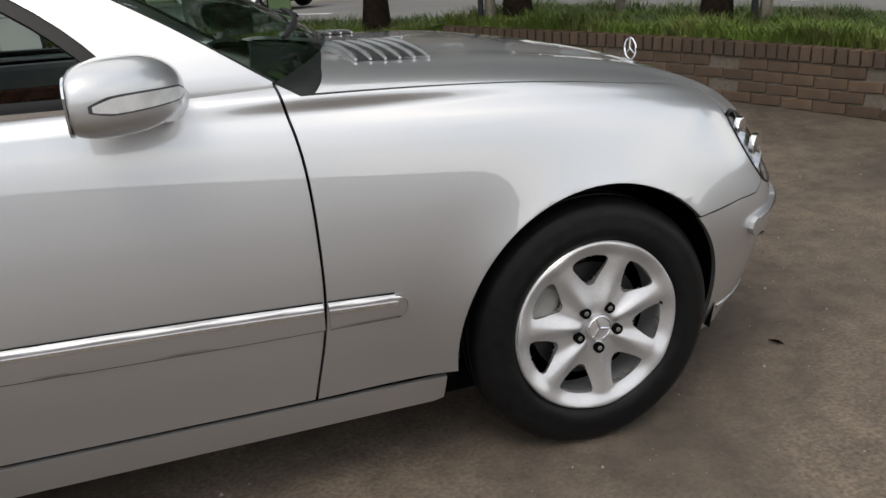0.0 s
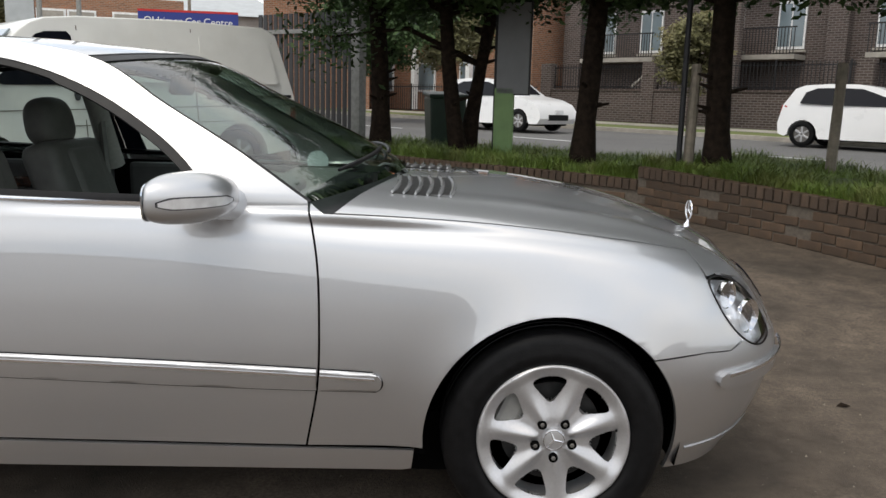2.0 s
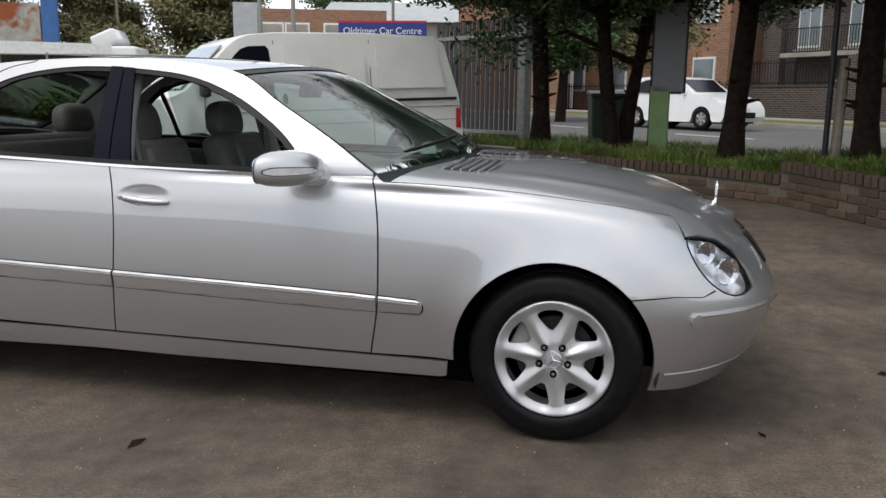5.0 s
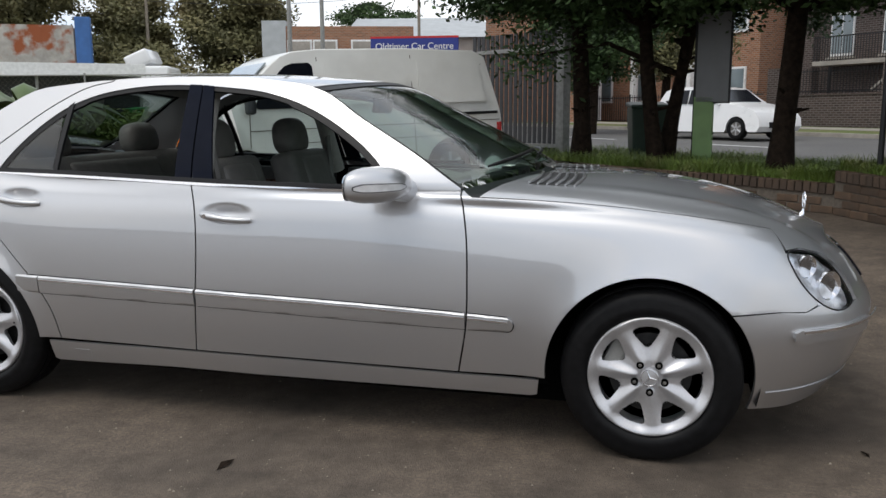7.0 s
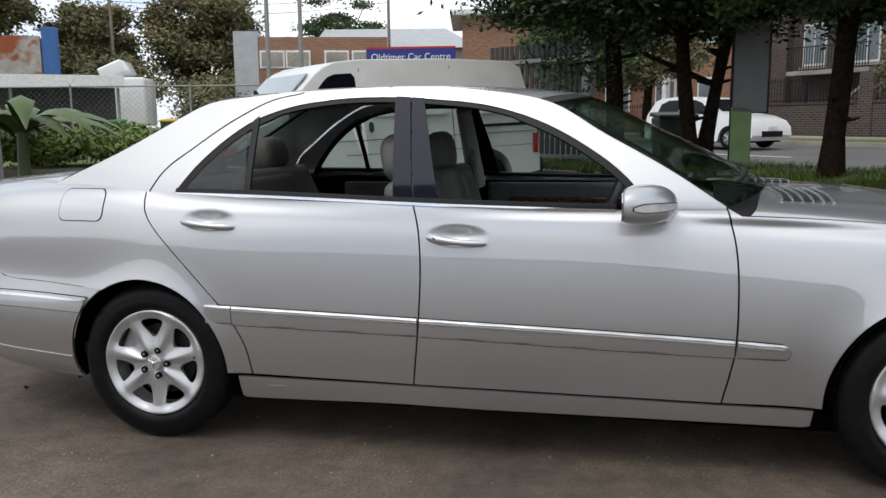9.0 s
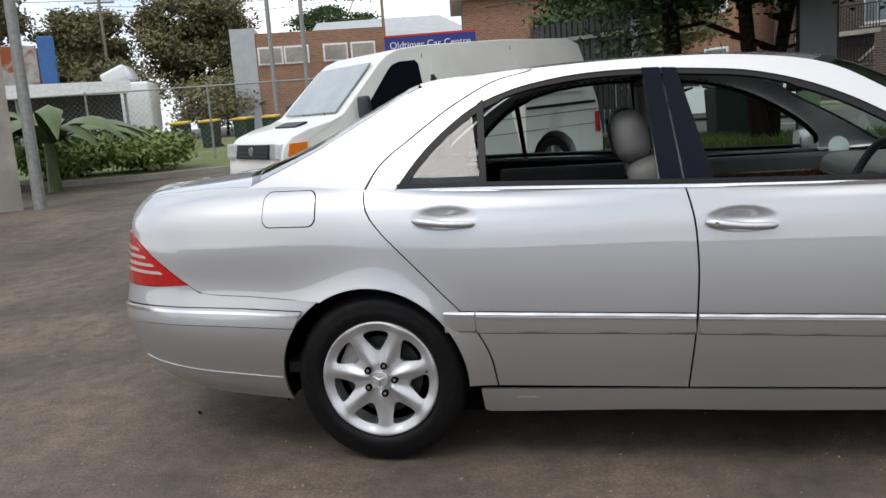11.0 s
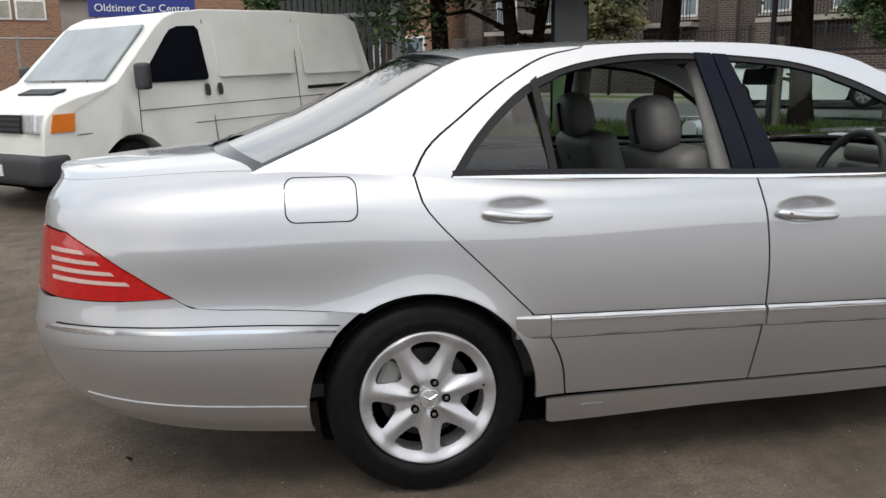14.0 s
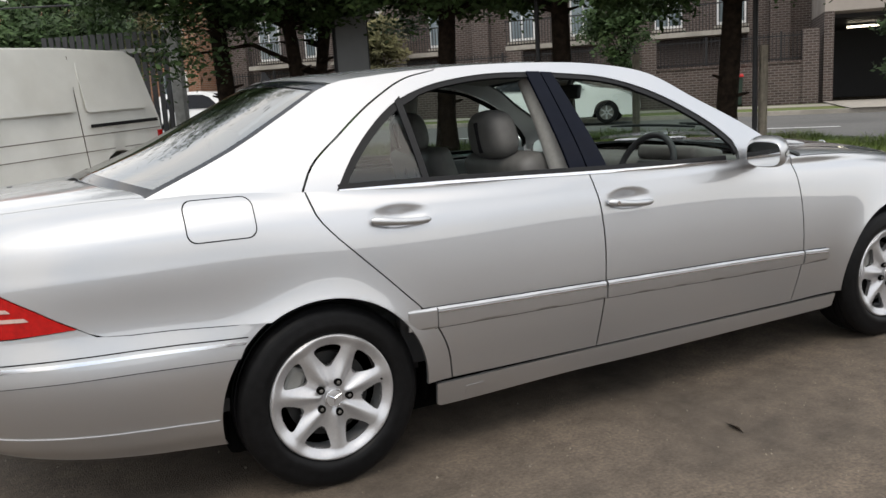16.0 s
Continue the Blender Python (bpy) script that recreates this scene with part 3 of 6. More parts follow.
def leaf_cloud(rnd, clumps, per, spread, size, flat=0.6):
    """Small leaves gathered in clumps, with gaps between."""
    verts, faces = [], []
    for c, r in clumps:
        for _ in range(int(per * r)):
            d = Vector((rnd.gauss(0, 1), rnd.gauss(0, 1), rnd.gauss(0, flat)))
            p = c + d * spread * r
            a, b = Vector((rnd.gauss(0, 1), rnd.gauss(0, 1), rnd.gauss(0, 0.7))).normalized(), None
            b = a.orthogonal().normalized()
            k = size * rnd.uniform(0.5, 1.3)
            n = len(verts)
            verts += [p + a * k, p + b * k * 0.5, p - a * k, p - b * k * 0.5]
            faces.append((n, n + 1, n + 2, n + 3))
    return verts, faces


def street_tree(seed, fork, low=1.9, tall=5.5, wide=2.2):
    rnd = random.Random(seed)
    t = empty("tree", "dark street tree with shaggy bark and hanging green foliage", "tree", group="street trees")
    bm = bmesh.new()
    clumps = []
    stems = [0.0] if not fork else [-0.28, 0.26]
    for k, lean in enumerate(stems):
        pts, radii = [], []
        a = rnd.uniform(0, 6.28)
        for i in range(10):
            z = -0.2 + 5.8 * i / 9
            pts.append((lean * (0.25 + 0.75 * min(z / 2.2, 1)) * 1.3 + 0.05 * math.sin(z * 1.3 + a), 0.05 * math.cos(z * 1.1 + a) + lean * 0.3, z))
            radii.append((0.135 if not fork else 0.105) * (1.35 if i == 0 else 1.0 - 0.075 * i) * rnd.uniform(0.9, 1.12))
        tube(pts, radii, 10, bm)
        for b in range(9):
            z = rnd.uniform(1.5, 5.2)
            j = min(int((z + 0.2) / 5.8 * 9), 8)
            base = Vector(pts[j])
            ang = rnd.uniform(0, 6.28)
            reach = rnd.uniform(0.8, wide)
            mid = base + Vector((math.cos(ang), math.sin(ang), 0.45)) * reach * 0.5
            tip = base + Vector((math.cos(ang) * reach, math.sin(ang) * reach, rnd.uniform(0.2, 1.0)))
            tube([base, mid, tip], [0.045, 0.03, 0.012], 6, bm)
            clumps += [(tip, 1.0), (mid + Vector((0, 0, 0.3)), 0.7)]
        for _ in range(16):
            z = rnd.uniform(0.5, 2.6)
            j = min(int((z + 0.2) / 5.8 * 9), 8)
            base, ang = Vector(pts[j]), rnd.uniform(0, 6.28)
            tube([base + Vector((0, 0, z - base.z)), base + Vector((math.cos(ang) * 0.26, math.sin(ang) * 0.26, z - base.z + 0.06))], [0.035, 0.012], 5, bm)
    part("trunk", bm, BARK, t, "dark shaggy trunk and limbs", True)
    for _ in range(60):
        z = rnd.uniform(low + 0.3, tall)
        r = wide * math.sqrt(max(0.05, 1 - ((z - 3.3) / 2.9) ** 2)) * math.sqrt(rnd.random())
        a = rnd.uniform(0, 6.28)
        clumps.append((Vector((r * math.cos(a), r * math.sin(a), z)), rnd.uniform(0.6, 1.2)))
    for _ in range(44):
        z = rnd.uniform(low + 0.3, low + 2.2)
        a, r = rnd.uniform(0, 6.28), rnd.uniform(0.2, wide)
        clumps.append((Vector((r * math.cos(a), r * math.sin(a), z)), rnd.uniform(0.6, 1.1)))
    for _ in range(14):
        a, r = rnd.uniform(0, 6.28), rnd.uniform(0.5, wide)
        clumps.append((Vector((r * math.cos(a), r * math.sin(a), rnd.uniform(low - 0.1, low + 0.5))), rnd.uniform(0.35, 0.6)))
    v, f = leaf_cloud(rnd, clumps, 520, 0.33, 0.050)
    mesh_object("crown", v, f, LEAF, t, "dense dark green foliage in hanging clumps")
    return t


single, forked = street_tree(3, False), street_tree(5, True)
for tree, x, y, turn in ((single, 1.82, 8.15, 20), (forked, 3.02, 7.85, 8)):
    tree.matrix_basis = pose(x, y, ground_z(y) + 0.4, 0, 0, turn)
for src, x, y, turn in ((single, 4.35, 6.3, 140), (single, 5.5, 5.25, 250), (single, 6.75, 3.75, 80), (forked, 8.6, 1.6, 200)):
    copy_thing(src, pose(x, y, ground_z(y) + 0.4, 0, 0, turn))


def far_tree(name, at, radius, height, trunk, seed, mat, label, size=0.15, per=520, flat=0.6):
    rnd = random.Random(seed)
    t = empty(name, label, "tree", at, group="far trees")
    bm = tube([(0, 0, -0.3), (0.1, 0, height * 0.35), (0.3, 0.2, height * 0.75)], [trunk, trunk * 0.75, trunk * 0.25], 8)
    clumps = []
    for _ in range(64):
        d = Vector((rnd.gauss(0, 1), rnd.gauss(0, 1), rnd.gauss(0, 1))).normalized() * rnd.random() ** 0.4
        c = Vector((d.x * radius, d.y * radius, height * 0.66 + d.z * height * 0.33))
        clumps.append((c, rnd.uniform(0.6, 1.3)))
    for c, r in clumps[::4]:
        tube([(0.1, 0, height * 0.35), Vector((0.1, 0, height * 0.4)) * 0.4 + c * 0.6, c], [trunk * 0.4, trunk * 0.2, 0.03], 5, bm)
    part("trunk", bm, BARK, t, "grey-brown trunk and branches", True)
    v, f = leaf_cloud(rnd, clumps, per, radius * 0.17, size, flat)
    mesh_object("crown", v, f, mat, t, "loose crown of small leaves")
    return t


far_tree("gum_tree", (-32.5, 46, 0.8), 3.1, 8.6, 0.3, 11, GUM_LEAF, "olive-brown gum tree behind the fence")
far_tree("gum_tree", (-25.8, 49, 0.8), 3.5, 9.6, 0.35, 12, GUM_LEAF, "tall rounded gum tree behind the fence")
far_tree("gum_tree", (-36, 40, 0.8), 3.6, 11.5, 0.35, 13, GUM_LEAF, "large gum tree behind the rusty shed")
far_tree("pine_tree", (-21, 62, 0.9), 3.6, 11.6, 0.3, 14, LEAF, "open dark pine tree on the skyline", per=200, flat=0.25)
far_tree("pine_tree", (-12.1, 60, 0.9), 1.7, 7.6, 0.3, 15, GUM_LEAF, "rounded tree behind the shop")
far_tree("garden_tree", (0.6, 25, 0.5), 1.9, 5.2, 0.2, 16, LEAF, "leafy garden tree across the street", 0.10, 220)
far_tree("garden_tree", (3.0, 29, 0.6), 2.2, 6.0, 0.2, 17, GUM_LEAF, "yellow-green garden tree before the flats", 0.10, 220)
far_tree("street_sapling", tuple(street(-9.5, 24.6)), 1.0, 4.0, 0.07, 18, GUM_LEAF, "young tree on the verge", 0.08, 150)
far_tree("street_sapling", tuple(street(-0.8, 24.0)), 1.2, 4.6, 0.08, 19, LEAF, "young tree with a pale trunk on the verge", 0.08, 150)
for k, (x, y, r, h) in enumerate(((-20, 40, 3, 3.2), (-14, 44, 3, 3.0), (-8.5, 42, 2.5, 3.0), (-34, 36, 4, 3.4), (-28.5, 43, 2.6, 5.0), (-21.5, 47, 2.6, 4.6))):
    far_tree("shrub", (x, y, 0.6), r, h, 0.1, 30 + k, GUM_LEAF, "dull green shrubs along the far fence", 0.14, 130)
far_tree("hedge_bush", (11.6, 4.3, 0.3), 0.6, 2.2, 0.08, 41, LEAF, "clipped dark bush beside the drive", 0.05, 300)
far_tree("weed_bush", (-9.0, 12.6, 0.3), 1.0, 1.0, 0.04, 42, GRASS, "tangle of weeds by the kerb", 0.06, 160)
far_tree("weed_bush", (-10.5, 12.0, 0.3), 0.9, 0.9, 0.04, 43, GRASS, "tangle of weeds by the fence", 0.06, 160)

# ---- buildings ----


def oriented(name, s, n, label, category="building", up=0.0):
    """A thing whose own x runs along the street and y across it."""
    p = street(s, n, up)
    return empty(name, label, category, p, math.degrees(math.atan2(D.y, D.x)))


def iron_fence(parent_name, s0, s1, n, z0, h, label, spacing=0.13):
    f = oriented(parent_name, (s0 + s1) / 2, n, label, "fence", z0)
    w = s1 - s0
    bm = bmesh.new()
    for k in range(int(w / spacing)):
        block((0.022, 0.022, h), (-w / 2 + k * spacing, 0, h / 2), bm=bm)
    tagged(part("palisade", bm, FENCE_BLACK, f, "thin black upright palings"), kind="stuff")
    for z in (0.08, h - 0.12):
        part("rail", block((w, 0.035, 0.04), (0, 0.01, z)), FENCE_BLACK, f)
    for k in range(int(w / 2.4) + 1):
        part("post", block((0.06, 0.06, h + 0.08), (-w / 2 + k * 2.4, 0, h / 2)), FENCE_BLACK, f)
    return f


def flats():
    b = oriented("apartment_building", -7.0, 33.5, "dark brick apartment building with balconies")
    body = bmesh.new()
    block((25, 5, 11), (0, 0, 5.3), bm=body)
    part("wall", body, DARK_BRICK, b, "dark brown brickwork")
    part("roof", block((24, 6, 0.3), (0, 0, 10.95), bevel=0.05), ROOF_SHEET, b, "flat pale roof edge")
    for floor in (2.9, 6.0):
        for x in (-10.2, -7.9, -4.4, -2.0, 1.5, 4.0, 7.3, 9.6):
            w = part("window", block((1.05, 0.10, 1.75), (x, -2.52, floor + 0.95), bevel=0.01), SIGN_WHITE, b, "white framed window")
            for dx in (-0.245, 0.245):
                part("pane", block((0.43, 0.03, 1.55), (x + dx, -2.57, floor + 0.95)), WINDOW_GLASS, w)
            part("sill", block((1.25, 0.2, 0.08), (x, -2.58, floor)), CONCRETE, w)
        for x in (-9.0, -3.2, 2.8, 8.4):
            bal = part("balcony", block((3.6, 1.1, 0.18), (x, -3.0, floor - 0.25), bevel=0.01), CONCRETE, b, "pale concrete balcony slab")
            bars = bmesh.new()
            for k in range(30):
                block((0.025, 0.025, 0.95), (x - 1.75 + k * 0.12, -3.52, floor + 0.3), bm=bars)
            block((3.6, 0.05, 0.05), (x, -3.52, floor + 0.8), bm=bars)
            tagged(part("railing", bars, FENCE_BLACK, bal, "black iron railing"), kind="stuff")
    for x in (-11.6, -5.8, -0.2, 5.6, 11.3):
        part("pier", block((0.7, 0.5, 10.6), (x, -2.7, 5.2)), DARK_BRICK, b, "projecting brick pier")
    wall = oriented("front_wall", -6.2, 27.3, "low dark brick garden wall along the footpath", "wall")
    tagged(wall, kind="structure")
    part("brickwork", block((22.6, 0.28, 1.45), (0, 0, 0.65)), DARK_BRICK, wall)
    part("coping", block((22.7, 0.36, 0.07), (0, 0, 1.41), bevel=0.01), DARK_BRICK, wall)
    for x in (-11.2, -6.4, 1.2, 6.0, 11.2):
        part("pier", block((0.5, 0.42, 2.5), (x, 0, 1.2)), DARK_BRICK, wall)
    iron_fence("iron_fence", -17.5, 5.2, 27.35, 1.45, 0.95, "black iron fence on a brick wall")
    st = oriented("entrance_stair", -12.2, 29.0, "brick stair with a sloping brick side wall", "stairs")
    bm = bmesh.new()
    vs = [bm.verts.new(p) for p in ((-2.2, -0.2, 0), (2.2, -0.2, 0), (2.2, -0.2, 4.6), (1.7, -0.2, 4.6), (-2.2, -0.2, 1.4))]
    f = bm.faces.new(vs)
    ext = bmesh.ops.extrude_face_region(bm, geom=[f])
    bmesh.ops.translate(bm, vec=(0, 0.35, 0), verts=[v for v in ext["geom"] if isinstance(v, bmesh.types.BMVert)])
    part("side_wall", bm, DARK_BRICK, st)
    part("coping", block((5.0, 0.42, 0.10), (-0.25, -0.03, 3.06), (0, -39.4, 0), 0.01), CONCRETE, st, "pale sloping coping")
    for k in range(12):
        part("step", block((0.32, 1.3, 0.17), (-1.9 + 0.3 * k, 0.9, 0.35 + 0.30 * k)), CONCRETE, st)
    o = oriented("orange_house", -27.6, 33.0, "orange brick house with white balconies")
    part("wall", block((15, 7, 8.0), (0, 0, 4)), ORANGE_BRICK, o, "orange brickwork")
    part("roof", block((15.6, 7.6, 0.5), (0, 0, 8.2), bevel=0.1), FAR_ORANGE, o)
    for floor in (0.9, 3.9):
        for x in (-5.6, -2.6, 0.6, 3.6, 6.2):
            w = part("window", block((1.3, 0.1, 1.5), (x, -3.52, floor + 0.85), bevel=0.01), SIGN_WHITE, o, "white framed window")
            part("pane", block((1.1, 0.04, 1.3), (x, -3.57, floor + 0.85)), WINDOW_GLASS, w)
    for x in (-4, 2.5):
        bal = part("balcony", block((4.2, 1.2, 0.2), (x, -4.0, 3.55), bevel=0.02), CONCRETE, o, "pale balcony slab")
        part("column", block((0.25, 0.25, 3.4), (x + 1.9, -4.4, 1.75)), SIGN_WHITE, bal)
        part("column", block((0.25, 0.25, 3.4), (x - 1.9, -4.4, 1.75)), SIGN_WHITE, bal)
    iron_fence("picket_fence", -33, -18.0, 27.3, 0.1, 1.3, "pale picket fence before the orange house", 0.16)
    # basement garage
    g = oriented("garage_building", 10.2, 29.6, "grey building over an open basement garage")
    part("slab", block((9.6, 6, 1.15), (0, 0.6, 3.65), bevel=0.02), RENDER_WALL, g, "grey rendered beam over the opening")
    part("upper_floor", block((9.4, 5, 4.5), (0, 1.4, 6.5)), DARK_BRICK, g)
    # Back wall and ceiling are coloured near black for the garage's inner shade.
    part("back_wall", block((9.6, 0.3, 3.2), (0, 7.4, 1.5)), GREY_PLASTIC, g, "back wall, coloured dark for the shaded garage inside")
    for x in (-4.65, 4.65):
        part("side_wall", block((0.3, 9.6, 3.2), (x, 2.4, 1.5)), DARK_BRICK, g)
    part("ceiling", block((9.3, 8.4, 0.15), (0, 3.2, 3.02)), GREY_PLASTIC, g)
    for x in (-2.9, -0.6, 1.8):
        lamp = tagged(part("strip_lamp", block((1.1, 0.12, 0.07), tuple(g.matrix_world @ Vector((x, 2.4, 2.8))), (0, 0, math.degrees(math.atan2(D.y, D.x)))), STRIP_LIGHT), "glowing strip lamp under the garage ceiling", "lamp", "garage lamps")
    rail = bmesh.new()
    for k in range(70):
        block((0.02, 0.02, 0.9), (-4.6 + k * 0.133, -2.3, 4.65), bm=rail)
    block((9.3, 0.05, 0.05), (0, -2.3, 5.1), bm=rail)
    tagged(part("terrace_railing", rail, FENCE_BLACK, g, "black terrace railing"), kind="stuff")
    gate = bmesh.new()
    for k in range(40):
        block((0.02, 0.02, 2.4), (-0.6 + k * 0.13, 3.2, 1.2), bm=gate)
    for k in range(16):
        block((5.2, 0.02, 0.02), (2.0, 3.2, 0.1 + 0.15 * k), bm=gate)
    tagged(part("mesh_gate", gate, FENCE_BLACK, g, "dark mesh gate inside the garage"), kind="stuff")
    street_strip("driveway", 21.4, 27.4, 0.17, CONCRETE, "pale concrete drive into the garage", 5.4, 15.0)


flats()

# ---- left-hand background ----


def far_block(name, label, at, size, turn, mat, category="building"):
    e = empty(name, label, category, at, turn)
    part("wall", block(size, (0, 0, size[2] / 2)), mat, e)
    return e


shop = far_block("brick_shop", "orange brick shop building with square windows", (-15.7, 43.5, 0.6), (8.2, 8, 5.5), 18, ORANGE_BRICK)
for x in (-2.2, -0.8, 1.3, 2.8):
    w = part("window", block((1.35, 0.15, 0.95), (x, -4.0, 4.3), bevel=0.01), SIGN_WHITE, shop, "pale square window")
    part("pane", block((1.15, 0.05, 0.75), (x, -4.08, 4.3)), CONCRETE, w)
part("gable", block((1.3, 8.1, 5.8), (-3.6, 0, 2.9)), ROOF_SHEET, shop, "pale rendered end wall")
hall = far_block("roofed_hall", "long hall with a pale sheet roof", (-14.4, 58, 0.8), (11, 10, 5.9), 12, RENDER_WALL)
bm = bmesh.new()
vs = [bm.verts.new(p) for p in ((-5.9, -5.4, 5.8), (5.9, -5.4, 5.8), (3.6, 0, 7.7), (-5.6, 0, 7.7), (5.9, 5.4, 5.8), (-5.9, 5.4, 5.8))]
bm.faces.new((vs[0], vs[1], vs[2], vs[3]))
bm.faces.new((vs[3], vs[2], vs[4], vs[5]))
bm.faces.new((vs[0], vs[3], vs[5]))
bm.faces.new((vs[1], vs[4], vs[2]))
part("roof", bm, ROOF_SHEET, hall, "pale metal sheet roof")
house = far_block("corner_house", "small house with a pale eave", (-3.6, 40, 0.7), (5, 6, 5.8), 10, ORANGE_BRICK)
part("roof", block((6.2, 7.0, 0.3), (0, 0, 5.95), bevel=0.08), SIGN_WHITE, house, "pale boxed eave")
sign = empty("shop_sign", "blue shop sign with white lettering and a red edge", "sign", (-3.3, 17.0, 3.02), 8)
part("board", block((2.3, 0.06, 0.40), (0, 0, 0), bevel=0.008), SIGN_BLUE, sign)
part("red_edge", block((2.3, 0.07, 0.05), (0, 0, 0.225)), SIGN_RED, sign)
for x in (-1.0, 1.0):
    part("post", tube([(x, 0.08, -2.75), (x, 0.08, 0.2)], 0.04, 10), STEEL, sign)
txt = bpy.data.curves.new("lettering", "FONT")
txt.body, txt.size, txt.align_x, txt.align_y, txt.extrude = "Oldtimer Car Centre", 0.235, "CENTER", "CENTER", 0.004
txt.materials.append(SIGN_WHITE)
letters = new("lettering", txt)
letters.parent = sign
letters.matrix_basis = pose(0, -0.036, -0.01, 90, 0, 0)

rusty = empty("rusty_shed", "tall shed clad in rusty pale sheets with a blue edge", "shed", (-27.6, 31.0, 0.6), 30)
for k in range(14):
    part("sheet", block((0.36, 0.06 + 0.03 * (k % 2), 5.0), (-2.4 + 0.36 * k, -1.5, 2.5)), RUST, rusty)
part("blue_edge", block((0.7, 0.5, 5.4), (2.9, -1.5, 2.7), bevel=0.05), BLUE_SHEET, rusty, "faded blue edge panel")
part("side", block((5.0, 3, 4.9), (0, 0.1, 2.45)), RENDER_WALL, rusty)
awning = empty("flat_canopy", "long flat canopy with a pale fascia", "canopy", (-18.2, 20.8, 0.5), 36)
part("fascia", block((7.0, 0.12, 0.42), (0, -1.2, 2.35), bevel=0.01), SIGN_WHITE, awning, "pale painted fascia")
part("deck", block((7.0, 2.4, 0.1), (0, 0, 2.5)), ROOF_SHEET, awning)
part("back_wall", block((6.6, 0.15, 2.3), (0, 1.1, 1.15)), GREY_PLASTIC, awning, "dark recess wall")
for x in (-3.3, 0, 3.3):
    part("post", tube([(x, -1.0, 0), (x, -1.0, 2.2)], 0.05, 8), STEEL, awning)
pillar = far_block("yard_wall", "weathered tan concrete wall beside the yard", (-9.0, 6.3, 0.2), (3.0, 0.5, 3.4), 40, CONCRETE, "wall")
tagged(pillar, kind="structure")


def pole(x, y, h, r, label, arms=False):
    p = empty("power_pole" if arms else "pole", label, "pole", (x, y, ground_z(y)), 20)
    part("shaft", tube([(0, 0, 0), (0, 0, h)], [r, r * 0.7], 12), TIMBER if arms else STEEL, p)
    if arms:
        for z in (h - 0.4, h - 1.0):
            part("cross_arm", block((1.8, 0.1, 0.1), (0, 0, z)), TIMBER, p)
            for x0 in (-0.8, -0.3, 0.3, 0.8):
                part("insulator", lathe([(0.05, 0.03), (0.09, 0.045), (0.15, 0.02)], 8, "z", (x0, 0, z)), SIGN_WHITE, p)
    return p


pole(-7.35, 7.0, 6.0, 0.09, "grey steel pole by the yard's edge")
pole(-12.3, 28.7, 9.0, 0.11, "pale concrete lamp pole behind the fence")
pole(-11.2, 29.6, 8.5, 0.11, "greenish pole behind the fence")
pole(-13.5, 52, 10, 0.13, "timber power pole with cross arms", True)
pole(-29.5, 44, 9, 0.13, "timber power pole with cross arms", True)
for k, (a, b, sag) in enumerate((((-29.5, 44, 9.2), (-13.5, 52, 10.2), 0.5), ((-29.5, 44, 8.6), (-13.5, 52, 9.6), 0.5), ((-13.5, 52, 10.2), (30, 40, 9.5), 1.0), ((-60, 30, 11), (-13.5, 52, 10), 0.8))):
    pts = [Vector(a).lerp(Vector(b), i / 12) - Vector((0, 0, sag * 4 * (i / 12) * (1 - i / 12))) for i in range(13)]
    tagged(part("overhead_wire", tube(pts, 0.02, 4), FENCE_BLACK), "thin overhead wire between poles", "wire", "overhead wires")
tagged(part("street_wire", tube([street(-14, 11.0, 3.4), street(-6, 10.7, 3.05), street(0, 10.4, 3.1), street(9, 10, 3.6)], 0.018, 5), FENCE_BLACK), "black cable strung along the trees", "wire")

kerb_pts = [(-13, 9.6), (-8.0, 11.6), (-6.8, 12.7), (-4.5, 15.5), (-2.5, 20)]
verts, faces = [], []
for i, (x, y) in enumerate(kerb_pts):
    verts += [(x, y, ground_z(y) - 0.02), (x, y, ground_z(y) + 0.12), (x - 0.13, y + 0.10, ground_z(y) + 0.12), (x - 14, y + 16, ground_z(y + 16) + 0.10)]
for i in range(len(kerb_pts) - 1):
    b = i * 4
    faces += [(b, b + 4, b + 5, b + 1), (b + 1, b + 5, b + 6, b + 2)]
tagged(mesh_object("yard_kerb", verts, faces, CONCRETE), "concrete kerb at the grass edge", "kerb", kind="structure")
lf = [(i * 4 + 2, i * 4 + 6, i * 4 + 7, i * 4 + 3) for i in range(len(kerb_pts) - 1)]
tagged(mesh_object("lawn", verts, lf, LAWN), "patchy mown grass behind the kerb", "lawn", kind="structure")


def chain_fence():
    f = empty("chain_link_fence", "chain-link fence on galvanised posts", "fence", (-10.2, 15.2, 0.38), 14)
    w = 15.0
    for k in range(6):
        part("post", tube([(-w / 2 + k * 3, 0, -0.2), (-w / 2 + k * 3, 0, 2.0)], 0.028, 8), STEEL, f)
    for z in (1.95,):
        part("rail", tube([(-w / 2, 0, z), (w / 2, 0, z)], 0.02, 8), STEEL, f)
    bm = bmesh.new()
    for k in range(-13, 110):
        for sgn in (1, -1):
            x0 = -w / 2 + k * 0.14
            a, b = (x0, x0 + 1.9) if sgn > 0 else (x0 + 1.9, x0)
            a, b = max(-w / 2, min(w / 2, a)), max(-w / 2, min(w / 2, b))
            if abs(a - b) > 0.1:
                tube([(a, 0.01 * sgn, 0.05), (b, 0.01 * sgn, 0.05 + abs(b - a))], 0.0022, 3, bm)
    tagged(part("wire_mesh", bm, STEEL, f, "thin galvanised wire mesh"), kind="stuff")


chain_fence()


